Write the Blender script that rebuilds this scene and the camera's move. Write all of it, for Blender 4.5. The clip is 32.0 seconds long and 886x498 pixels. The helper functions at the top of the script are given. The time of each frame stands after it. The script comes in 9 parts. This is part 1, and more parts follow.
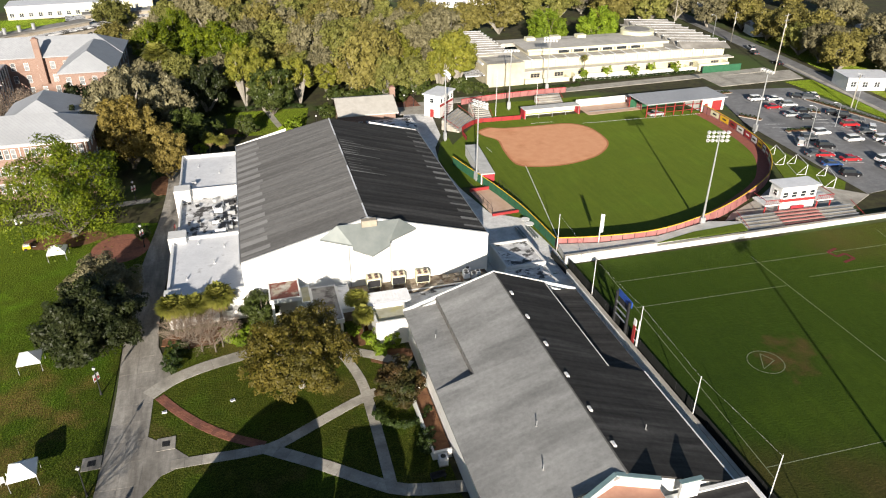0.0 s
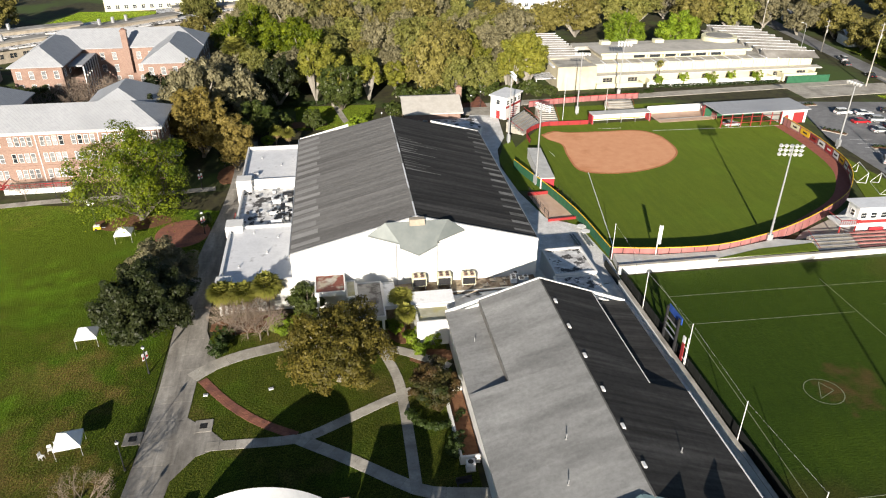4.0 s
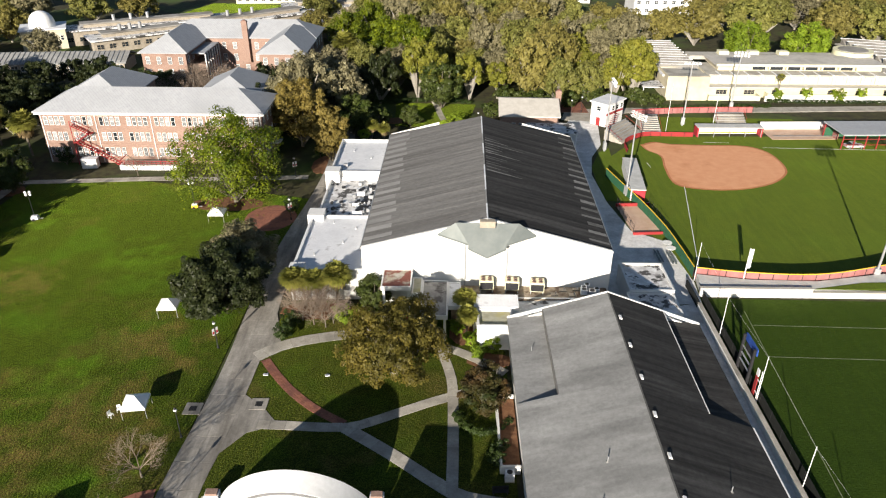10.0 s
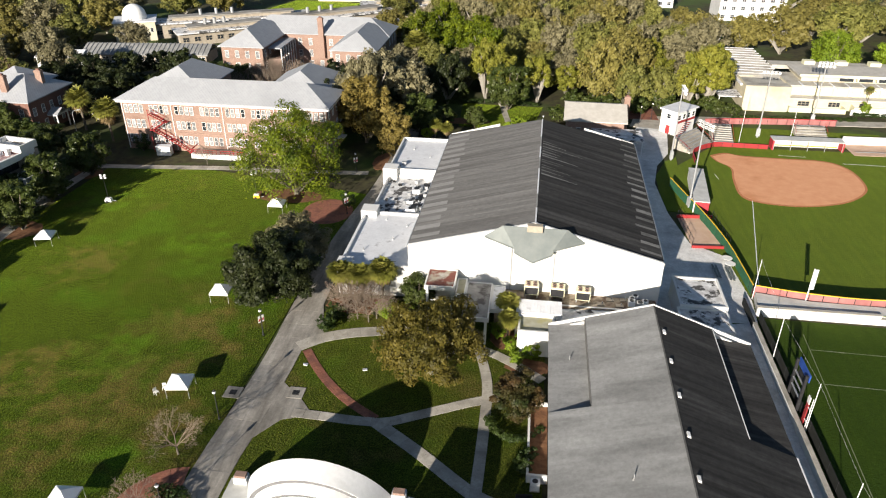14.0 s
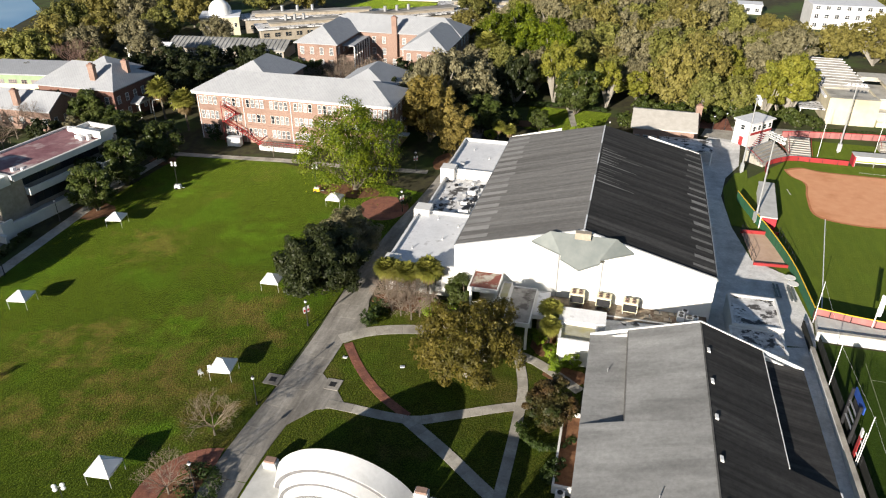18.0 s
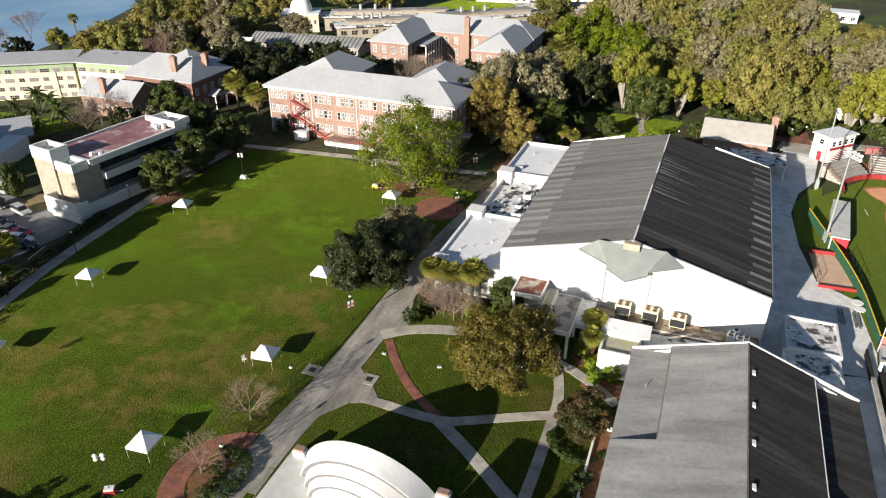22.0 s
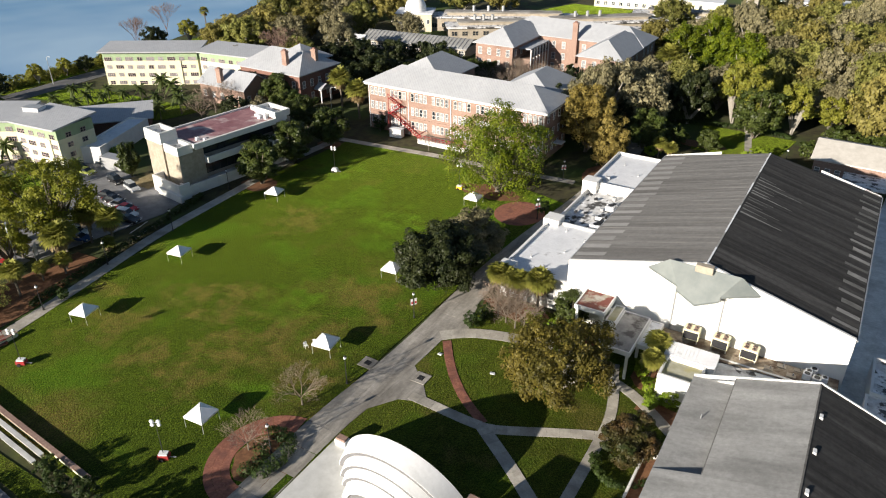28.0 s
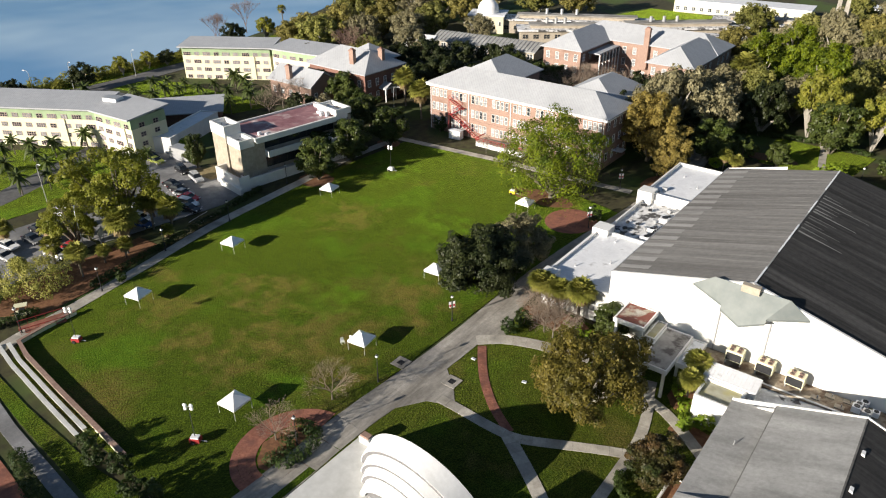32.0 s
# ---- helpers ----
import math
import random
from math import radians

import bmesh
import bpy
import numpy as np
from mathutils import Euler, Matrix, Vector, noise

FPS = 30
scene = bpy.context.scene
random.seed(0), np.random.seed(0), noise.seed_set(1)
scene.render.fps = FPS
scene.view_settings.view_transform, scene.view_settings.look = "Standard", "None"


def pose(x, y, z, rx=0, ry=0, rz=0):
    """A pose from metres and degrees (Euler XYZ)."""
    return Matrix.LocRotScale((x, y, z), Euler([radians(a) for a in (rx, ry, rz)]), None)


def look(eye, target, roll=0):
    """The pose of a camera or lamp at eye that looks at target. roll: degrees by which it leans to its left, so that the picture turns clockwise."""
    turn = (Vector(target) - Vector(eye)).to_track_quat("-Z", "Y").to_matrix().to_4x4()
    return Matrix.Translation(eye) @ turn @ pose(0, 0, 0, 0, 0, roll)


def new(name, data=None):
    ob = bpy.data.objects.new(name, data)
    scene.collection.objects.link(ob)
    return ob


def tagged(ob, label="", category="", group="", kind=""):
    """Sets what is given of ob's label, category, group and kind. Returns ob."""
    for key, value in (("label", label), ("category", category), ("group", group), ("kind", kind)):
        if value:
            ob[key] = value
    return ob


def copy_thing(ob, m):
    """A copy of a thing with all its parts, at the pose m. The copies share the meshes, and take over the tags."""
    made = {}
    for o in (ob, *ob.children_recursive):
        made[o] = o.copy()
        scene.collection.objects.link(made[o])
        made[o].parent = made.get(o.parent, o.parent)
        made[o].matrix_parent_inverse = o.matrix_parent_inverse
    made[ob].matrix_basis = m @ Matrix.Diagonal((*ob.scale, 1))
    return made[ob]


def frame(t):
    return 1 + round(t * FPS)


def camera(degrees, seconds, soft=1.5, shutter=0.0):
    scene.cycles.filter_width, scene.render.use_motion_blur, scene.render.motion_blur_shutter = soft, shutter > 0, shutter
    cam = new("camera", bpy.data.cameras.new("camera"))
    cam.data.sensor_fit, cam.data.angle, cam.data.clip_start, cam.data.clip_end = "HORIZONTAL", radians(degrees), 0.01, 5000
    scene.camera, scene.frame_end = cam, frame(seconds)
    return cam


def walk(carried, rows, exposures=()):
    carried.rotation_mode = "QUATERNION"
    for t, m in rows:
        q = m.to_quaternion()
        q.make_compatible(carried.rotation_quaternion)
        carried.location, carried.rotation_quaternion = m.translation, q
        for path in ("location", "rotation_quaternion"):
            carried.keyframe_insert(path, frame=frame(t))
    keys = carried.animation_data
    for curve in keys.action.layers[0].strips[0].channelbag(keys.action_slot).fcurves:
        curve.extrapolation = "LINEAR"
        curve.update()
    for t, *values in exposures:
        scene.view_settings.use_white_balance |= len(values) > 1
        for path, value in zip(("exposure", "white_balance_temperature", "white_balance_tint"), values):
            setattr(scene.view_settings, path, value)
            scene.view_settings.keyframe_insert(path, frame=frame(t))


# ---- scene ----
EXPOSURES = ((0.0, 1.03), (16.0, 1.03), (24.0, 1.09), (32.0, 1.10))
cam = camera(64.13, 32.0, soft=1.15)
# seconds, eye x y z, pitch, roll, yaw
PATH = [
    (0.0, 0.000, 0.000, 61.000, -29.298, 0.367, -16.000),
    (2.0, 1.877, -0.013, 60.864, -29.296, 0.364, -12.653),
    (4.0, 3.771, 0.004, 60.744, -29.290, 0.357, -9.315),
    (6.0, 5.677, 0.058, 60.640, -29.282, 0.345, -5.979),
    (8.0, 7.591, 0.162, 60.553, -29.272, 0.327, -2.640),
    (10.0, 9.510, 0.325, 60.482, -29.258, 0.306, 0.706),
    (12.0, 11.429, 0.556, 60.427, -29.241, 0.279, 4.060),
    (14.0, 13.343, 0.867, 60.389, -29.222, 0.247, 7.424),
    (16.0, 15.250, 1.268, 60.367, -29.200, 0.211, 10.796),
    (18.0, 17.143, 1.767, 60.361, -29.175, 0.170, 14.176),
    (20.0, 19.021, 2.376, 60.371, -29.147, 0.124, 17.559),
    (22.0, 20.878, 3.105, 60.398, -29.116, 0.073, 20.942),
    (24.0, 22.710, 3.964, 60.441, -29.082, 0.018, 24.317),
    (26.0, 24.513, 4.962, 60.500, -29.045, -0.043, 27.677),
    (28.0, 26.282, 6.110, 60.575, -29.006, -0.108, 31.013),
    (30.0, 28.015, 7.419, 60.667, -28.964, -0.178, 34.316),
    (32.0, 29.706, 8.897, 60.775, -28.918, -0.253, 37.573),
]
walk(cam, [(t, Matrix.Translation((x, y, z)) @ pose(0, 0, 0, 90 + pitch, 0, yaw) @ pose(0, 0, 0, 0, 0, roll))
           for t, x, y, z, pitch, roll, yaw in PATH], EXPOSURES)

# ---- light ----
SUN_EL, SUN_AZ = 16.5, 17.5          # the sun stands behind the walk, low, a little to its left
world = bpy.data.worlds.new("sky")
scene.world = world
world.use_nodes = True
wn = world.node_tree.nodes
wn.clear()
sky = wn.new("ShaderNodeTexSky")
sky.sky_type, sky.sun_disc = "NISHITA", False
sky.sun_elevation, sky.sun_rotation = radians(SUN_EL), radians(180 + SUN_AZ)
sky.altitude, sky.air_density, sky.dust_density, sky.ozone_density = 20, 1.0, 0.7, 2.2
bg, wo = wn.new("ShaderNodeBackground"), wn.new("ShaderNodeOutputWorld")
bg.inputs["Strength"].default_value = 0.046
world.node_tree.links.new(sky.outputs["Color"], bg.inputs["Color"])
world.node_tree.links.new(bg.outputs["Background"], wo.inputs["Surface"])
sun_data = bpy.data.lights.new("sun", "SUN")
sun_data.energy, sun_data.angle, sun_data.color = 4.8, radians(0.6), (1.0, 0.91, 0.79)
sun = new("sun", sun_data)
_d = Vector((math.sin(radians(SUN_AZ)) * math.cos(radians(SUN_EL)), math.cos(radians(SUN_AZ)) * math.cos(radians(SUN_EL)), -math.sin(radians(SUN_EL))))
sun.matrix_world = look((-40, -120, 90), Vector((-40, -120, 90)) + _d)

# ---- materials ----


def lin(r, g, b):
    """sRGB 0..255 to linear."""
    return tuple(((v / 255 + 0.055) / 1.055) ** 2.4 if v > 10 else v / 255 / 12.92 for v in (r, g, b)) + (1.0,)


def surf(name, c1, c2, scale=0.4, rough=0.85, bump=0.0, bscale=6.0, stretch=(1, 1, 1), metal=0.0, c3=None, s3=0.05, lo3=0.5, hi3=0.65,
         island=0.0, objvar=0.0, spec=0.3, detail=5.0, local=False, lo=0.35, hi=0.65, grain=0.0, gscale=2.6, rolls=0.0, rollvar=0.0, ribs=0.0):
    """A worn surface: two tones mixed by fine noise, a third one in large patches, relief, and a tone that varies from piece to piece."""
    m = bpy.data.materials.new(name)
    m.use_nodes = True
    nt = m.node_tree
    b = nt.nodes["Principled BSDF"]
    L = nt.links.new
    if local:
        co = nt.nodes.new("ShaderNodeTexCoord").outputs["Object"]
    else:
        co = nt.nodes.new("ShaderNodeNewGeometry").outputs["Position"]
    mp = nt.nodes.new("ShaderNodeMapping")
    mp.inputs["Scale"].default_value = stretch
    L(co, mp.inputs["Vector"])

    def tex(s, d=detail, vec=None, rough_=0.6):
        n = nt.nodes.new("ShaderNodeTexNoise")
        n.inputs["Scale"].default_value, n.inputs["Detail"].default_value, n.inputs["Roughness"].default_value = s, d, rough_
        L(vec or mp.outputs["Vector"], n.inputs["Vector"])
        return n.outputs["Fac"]

    def ramp(fac, a, z):
        r = nt.nodes.new("ShaderNodeMapRange")
        r.inputs["From Min"].default_value, r.inputs["From Max"].default_value = a, z
        L(fac, r.inputs["Value"])
        return r.outputs["Result"]

    def mix(fac, a, z, kind="MIX"):
        x = nt.nodes.new("ShaderNodeMix")
        x.data_type, x.blend_type = "RGBA", kind
        for sock, v in ((x.inputs[0], fac), (x.inputs[6], a), (x.inputs[7], z)):
            if hasattr(v, "is_linked"):
                L(v, sock)
            else:
                sock.default_value = v
        return x.outputs[2]

    col = mix(ramp(tex(scale), lo, hi), c1, c2)
    if c3:
        col = mix(ramp(tex(s3, 4.0), lo3, hi3), col, c3)
    for amount, node, sock in ((island, "ShaderNodeNewGeometry", "Random Per Island"), (objvar, "ShaderNodeObjectInfo", "Random")):
        if amount:
            r = nt.nodes.new("ShaderNodeMapRange")
            r.inputs["To Min"].default_value, r.inputs["To Max"].default_value = 1 - amount, 1 + amount
            L(nt.nodes.new(node).outputs[sock], r.inputs["Value"])
            hs = nt.nodes.new("ShaderNodeHueSaturation")
            L(r.outputs["Result"], hs.inputs["Value"])
            L(col, hs.inputs["Color"])
            col = hs.outputs["Color"]

    def toned(col, fac, amount, a, z):
        """col made lighter and darker by up to amount, as fac goes from a to z."""
        r = nt.nodes.new("ShaderNodeMapRange")
        r.inputs["From Min"].default_value, r.inputs["From Max"].default_value = a, z
        r.inputs["To Min"].default_value, r.inputs["To Max"].default_value = 1 - amount, 1 + amount
        L(fac, r.inputs["Value"])
        hs = nt.nodes.new("ShaderNodeHueSaturation")
        L(r.outputs["Result"], hs.inputs["Value"])
        L(col, hs.inputs["Color"])
        return hs.outputs["Color"]

    if grain:
        col = toned(col, tex(gscale, 4.0, co, .75), grain, .32, .68)
    if rollvar or ribs:
        sp = nt.nodes.new("ShaderNodeSeparateXYZ")
        L(co, sp.inputs["Vector"])
    if rollvar:
        # rolls or sheets laid side by side, each with its own tone
        dv, fl, wn_ = nt.nodes.new("ShaderNodeMath"), nt.nodes.new("ShaderNodeMath"), nt.nodes.new("ShaderNodeTexWhiteNoise")
        dv.operation, fl.operation, wn_.noise_dimensions = "DIVIDE", "FLOOR", "1D"
        dv.inputs[1].default_value = rolls
        L(sp.outputs["Y"], dv.inputs[0])
        L(dv.outputs["Value"], fl.inputs[0])
        L(fl.outputs["Value"], wn_.inputs["W"])
        col = toned(col, wn_.outputs["Value"], rollvar, 0, 1)
    if ribs:
        # narrow standing seams
        dv, fr, gt = (nt.nodes.new("ShaderNodeMath") for _ in range(3))
        dv.operation, fr.operation, gt.operation = "DIVIDE", "FRACT", "LESS_THAN"
        dv.inputs[1].default_value, gt.inputs[1].default_value = ribs, .16
        ad = nt.nodes.new("ShaderNodeMath")
        ad.operation = "ADD"
        L(sp.outputs["X"], ad.inputs[0])
        L(sp.outputs["Y"], ad.inputs[1])
        L(ad.outputs["Value"], dv.inputs[0])
        L(dv.outputs["Value"], fr.inputs[0])
        L(fr.outputs["Value"], gt.inputs[0])
        col = toned(col, gt.outputs["Value"], -.07, 0, 1)
    L(col, b.inputs["Base Color"])
    b.inputs["Roughness"].default_value, b.inputs["Metallic"].default_value, b.inputs["Specular IOR Level"].default_value = rough, metal, spec
    if bump:
        bp = nt.nodes.new("ShaderNodeBump")
        bp.inputs["Strength"].default_value, bp.inputs["Distance"].default_value = min(1.0, bump), 0.05
        L(tex(bscale, 6.0), bp.inputs["Height"])
        L(bp.outputs["Normal"], b.inputs["Normal"])
    return m


def grass(name, c1, c2, worn, lush, size=.045, nap=1.0, trodden=(), green=()):
    """Turf: blades in two greens, worn patches and lush ones, ragged at their edges."""
    m = surf(name, c1, c2, 2.2, .95, .9, 7, c3=worn, s3=size, lo3=.53, hi3=.70, spec=.1, detail=8)
    nt = m.node_tree
    b = nt.nodes["Principled BSDF"]
    b.inputs["Sheen Weight"].default_value, b.inputs["Sheen Roughness"].default_value, b.inputs["Sheen Tint"].default_value = .04 + .30 * nap, .38, (.52, .74, .05, 1)
    src = b.inputs["Base Color"].links[0].from_socket
    n1, n2, r1, r2, x1, x2 = (nt.nodes.new(k) for k in ("ShaderNodeTexNoise", "ShaderNodeTexNoise", "ShaderNodeMapRange", "ShaderNodeMapRange", "ShaderNodeMix", "ShaderNodeMix"))
    pos = nt.nodes.new("ShaderNodeNewGeometry").outputs["Position"]
    for n, s in ((n1, size * 1.7), (n2, .55)):
        n.inputs["Scale"].default_value, n.inputs["Detail"].default_value = s, 7
        nt.links.new(pos, n.inputs["Vector"])
    for n, r, lo_, hi_ in ((n1, r1, .52, .64), (n2, r2, .40, .66)):
        r.inputs["From Min"].default_value, r.inputs["From Max"].default_value = lo_, hi_
        nt.links.new(n.outputs["Fac"], r.inputs["Value"])
    for x, kind in ((x1, "MIX"), (x2, "MULTIPLY")):
        x.data_type, x.blend_type = "RGBA", kind
    nt.links.new(r1.outputs["Result"], x1.inputs[0])
    nt.links.new(src, x1.inputs[6])
    x1.inputs[7].default_value = lush
    nt.links.new(r2.outputs["Result"], x2.inputs[0])
    nt.links.new(x1.outputs[2], x2.inputs[6])
    x2.inputs[7].default_value = tuple(1 - nap * (1 - v) for v in (.68, .70, .62)) + (1,)
    # tussocks that stand up in the low sun
    for nd in nt.nodes:
        if nd.bl_idname == "ShaderNodeBump":
            nd.inputs["Distance"].default_value = .05 + .22 * nap
            nd.inputs["Height"].links[0].from_node.inputs["Scale"].default_value = 3.4
    # bare trodden places
    for cx, cy, rad, tone in [(*q, worn) for q in trodden] + [(*q, tuple(min(1, v * k) for v, k in zip(lush, (1.5, 1.35, 1.2, 1)))) for q in green]:
        dv, rr, xx, nz, ad = (nt.nodes.new(k) for k in ("ShaderNodeVectorMath", "ShaderNodeMapRange", "ShaderNodeMix", "ShaderNodeTexNoise", "ShaderNodeMath"))
        dv.operation, dv.inputs[1].default_value = "DISTANCE", (cx, cy, 0)
        nz.inputs["Scale"].default_value, nz.inputs["Detail"].default_value = .30, 8
        ad.operation, ad.inputs[1].default_value = "MULTIPLY_ADD", rad * 4.6
        nt.links.new(pos, dv.inputs[0])
        nt.links.new(pos, nz.inputs["Vector"])
        nt.links.new(nz.outputs["Fac"], ad.inputs[0])
        nt.links.new(dv.outputs["Value"], ad.inputs[2])
        rr.inputs["From Min"].default_value, rr.inputs["From Max"].default_value = rad * 3.3, rad * 2.3
        rr.inputs["To Max"].default_value = .92
        nt.links.new(ad.outputs["Value"], rr.inputs["Value"])
        xx.data_type = "RGBA"
        nt.links.new(rr.outputs["Result"], xx.inputs[0])
        nt.links.new(x2.inputs[6].links[0].from_socket, xx.inputs[6])
        xx.inputs[7].default_value = tone
        nt.links.new(xx.outputs[2], x2.inputs[6])
    # long mowing streaks and a coarse nap
    out = x2.outputs[2]
    for scl, lo_, hi_, tone in (((1.1, .10, 1), .42, .60, (1.16, 1.12, 1.05, 1)), ((2.6, 1.5, 1), .44, .62, tuple(1 - nap * (1 - v) for v in (.70, .74, .66)) + (1,)), ((6.5, 4.5, 1), .43, .57, tuple(1 - nap * (1 - v) for v in (.38, .45, .34)) + (1,))):
        mp = nt.nodes.new("ShaderNodeMapping")
        mp.inputs["Scale"].default_value, mp.inputs["Rotation"].default_value = scl, (0, 0, .1)
        n, r, x = (nt.nodes.new(k) for k in ("ShaderNodeTexNoise", "ShaderNodeMapRange", "ShaderNodeMix"))
        n.inputs["Scale"].default_value, n.inputs["Detail"].default_value = 1.0, 5
        r.inputs["From Min"].default_value, r.inputs["From Max"].default_value = lo_, hi_
        x.data_type, x.blend_type, x.clamp_result = "RGBA", "MULTIPLY", False
        x.inputs[7].default_value = tone
        nt.links.new(pos, mp.inputs["Vector"])
        nt.links.new(mp.outputs["Vector"], n.inputs["Vector"])
        nt.links.new(n.outputs["Fac"], r.inputs["Value"])
        nt.links.new(r.outputs["Result"], x.inputs[0])
        nt.links.new(out, x.inputs[6])
        out = x.outputs[2]
    nt.links.new(out, b.inputs["Base Color"])
    return m


def leafy(name, c1, c2, island=0.24, objvar=0.16, rough=0.55):
    """Leaves: a tone for each leaf, a tone for each tree, light that comes through."""
    m = surf(name, c1, c2, 0.35, rough, island=island, objvar=objvar, spec=0.25)
    nt = m.node_tree
    b = nt.nodes["Principled BSDF"]
    tr = nt.nodes.new("ShaderNodeBsdfTranslucent")
    ad = nt.nodes.new("ShaderNodeMixShader")
    ad.inputs["Fac"].default_value = 0.3
    nt.links.new(b.inputs["Base Color"].links[0].from_socket, tr.inputs["Color"])
    nt.links.new(b.outputs["BSDF"], ad.inputs[1])
    nt.links.new(tr.outputs["BSDF"], ad.inputs[2])
    nt.links.new(ad.outputs["Shader"], nt.nodes["Material Output"].inputs["Surface"])
    return m


def glassy(name, col, rough=0.08):
    m = bpy.data.materials.new(name)
    m.use_nodes = True
    b = m.node_tree.nodes["Principled BSDF"]
    b.inputs["Base Color"].default_value, b.inputs["Roughness"].default_value = col, rough
    b.inputs["Specular IOR Level"].default_value = 0.6
    return m


M = {}
M["soil"] = surf("leaf_litter", (.030, .026, .014, 1), (.060, .058, .022, 1), 0.5, .95, .5, 3, c3=(.055, .085, .016, 1), s3=.035, lo3=.48, hi3=.6)
M["lawn"] = grass("mown_lawn", (.021, .039, .004, 1), (.053, .075, .007, 1), (.155, .090, .040, 1), (.046, .108, .006, 1), trodden=((-55.3, 65.9, 5), (-48, 65.2, 4.5), (-41.2, 61.7, 6), (-35.2, 66.6, 6.5), (-41.5, 53.0, 6), (-59.7, 95.7, 7), (-32.3, 81.2, 7), (-60.4, 55.1, 6), (-69.0, 59.5, 4), (-50.7, 70.6, 4), (-50, 52.4, 4.5), (-27.0, 61.0, 4.5), (-26.5, 76, 3.5)), green=((-41.5, 74.2, 5.5), (-43.4, 103, 8), (-69.2, 118, 7), (-30, 54, 5)))
M["drygrass"] = surf("dry_grass", (.20, .155, .075, 1), (.30, .24, .13, 1), 1.5, .95, .5, 8, c3=(.10, .11, .035, 1), s3=.4, lo3=.5, hi3=.65, grain=.2)
M["quad"] = grass("quad_lawn", (.042, .056, .008, 1), (.088, .094, .015, 1), (.140, .098, .038, 1), (.062, .094, .010, 1), .08)
M["turf"] = grass("field_turf", (.016, .036, .004, 1), (.026, .052, .006, 1), (.075, .044, .022, 1), (.034, .062, .006, 1), .018, .4, ((68.8, 63.2, 4.5), (66.5, 62, 3.0)))
M["turf2"] = grass("softball_turf", (.080, .112, .015, 1), (.098, .132, .018, 1), (.088, .118, .017, 1), (.094, .136, .017, 1), .05, .25)
M["clay"] = surf("infield_clay", (.64, .30, .155, 1), (.69, .35, .19, 1), 0.5, .95, .2, 8, c3=(.54, .23, .105, 1), s3=.10, lo3=.55, hi3=.70)
M["paleclay"] = surf("pale_bullpen_clay", (.50, .34, .25, 1), (.58, .42, .32, 1), .8, .95, .2, 8, c3=(.44, .28, .19, 1), s3=.4, lo3=.5, hi3=.7)
M["track"] = surf("warning_track", (.26, .085, .06, 1), (.32, .11, .08, 1), 1.0, .95, .2, 8)
M["concrete"] = surf("path_concrete", (.33, .305, .262, 1), (.45, .42, .365, 1), 1.2, .85, .25, 9, c3=(.235, .218, .188, 1), s3=.30, lo3=.48, hi3=.68, objvar=.13, grain=.12)
M["drive"] = surf("drive_concrete", (.225, .208, .182, 1), (.345, .322, .285, 1), .6, .85, .25, 9, c3=(.150, .138, .120, 1), s3=.20, lo3=.46, hi3=.66, stretch=(1.9, .35, 1), objvar=.10, grain=.16, gscale=1.7)
M["asphalt"] = surf("asphalt", (.085, .085, .088, 1), (.125, .125, .125, 1), .8, .9, .3, 14, c3=(.16, .155, .15, 1), s3=.06, lo3=.5, hi3=.7)
M["lotpave"] = surf("parking_asphalt", (.17, .17, .175, 1), (.235, .235, .235, 1), .6, .9, .3, 14, c3=(.125, .125, .125, 1), s3=.08, lo3=.5, hi3=.7, grain=.12)
M["brickpave"] = surf("brick_paving", (.20, .078, .052, 1), (.29, .125, .082, 1), 3.0, .9, .4, 12, c3=(.15, .065, .05, 1), s3=.5, lo3=.48, hi3=.66, objvar=.12, grain=.15, gscale=4)
M["mulch"] = surf("mulch", (.12, .055, .028, 1), (.20, .10, .05, 1), 2.0, .95, .6, 9)
M["white"] = surf("white_stucco", (.635, .63, .61, 1), (.70, .695, .675, 1), .7, .8, .12, 20, c3=(.55, .535, .51, 1), s3=.25, lo3=.56, hi3=.8)
M["whitepaint"] = surf("white_paint", (.71, .71, .70, 1), (.77, .77, .76, 1), 2, .5, c3=(.62, .62, .60, 1), s3=.6, lo3=.56, hi3=.8)
M["membrane"] = surf("white_roof_membrane", (.61, .62, .64, 1), (.70, .71, .73, 1), .5, .7, .15, 6, c3=(.41, .41, .42, 1), s3=.5, lo3=.61, hi3=.74, grain=.06)
M["dirtyroof"] = surf("dirty_white_roof", (.76, .76, .76, 1), (.46, .45, .44, 1), .75, .8, .2, 6, c3=(.075, .072, .07, 1), s3=.55, lo3=.52, hi3=.58, grain=.10)
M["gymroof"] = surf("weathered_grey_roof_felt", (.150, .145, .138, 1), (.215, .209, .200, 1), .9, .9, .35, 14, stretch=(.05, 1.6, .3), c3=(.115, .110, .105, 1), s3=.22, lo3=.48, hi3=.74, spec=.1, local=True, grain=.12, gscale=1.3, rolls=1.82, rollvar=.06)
# shade of slopes turned from the sun, put into the felt's colour
M["shadefelt"] = surf("shade_darkened_roof_felt", (.032, .031, .030, 1), (.058, .056, .054, 1), .8, .9, .35, 14, stretch=(.06, 1.5, .3), c3=(.095, .091, .087, 1), s3=.20, lo3=.56, hi3=.80, spec=.1, local=True, grain=.18, gscale=1.5, rolls=1.82, rollvar=.09)
M["patchfelt"] = surf("pale_roof_coating", (.15, .146, .138, 1), (.23, .224, .212, 1), 1.5, .9, stretch=(.3, 1, 1), objvar=.4, spec=.1)
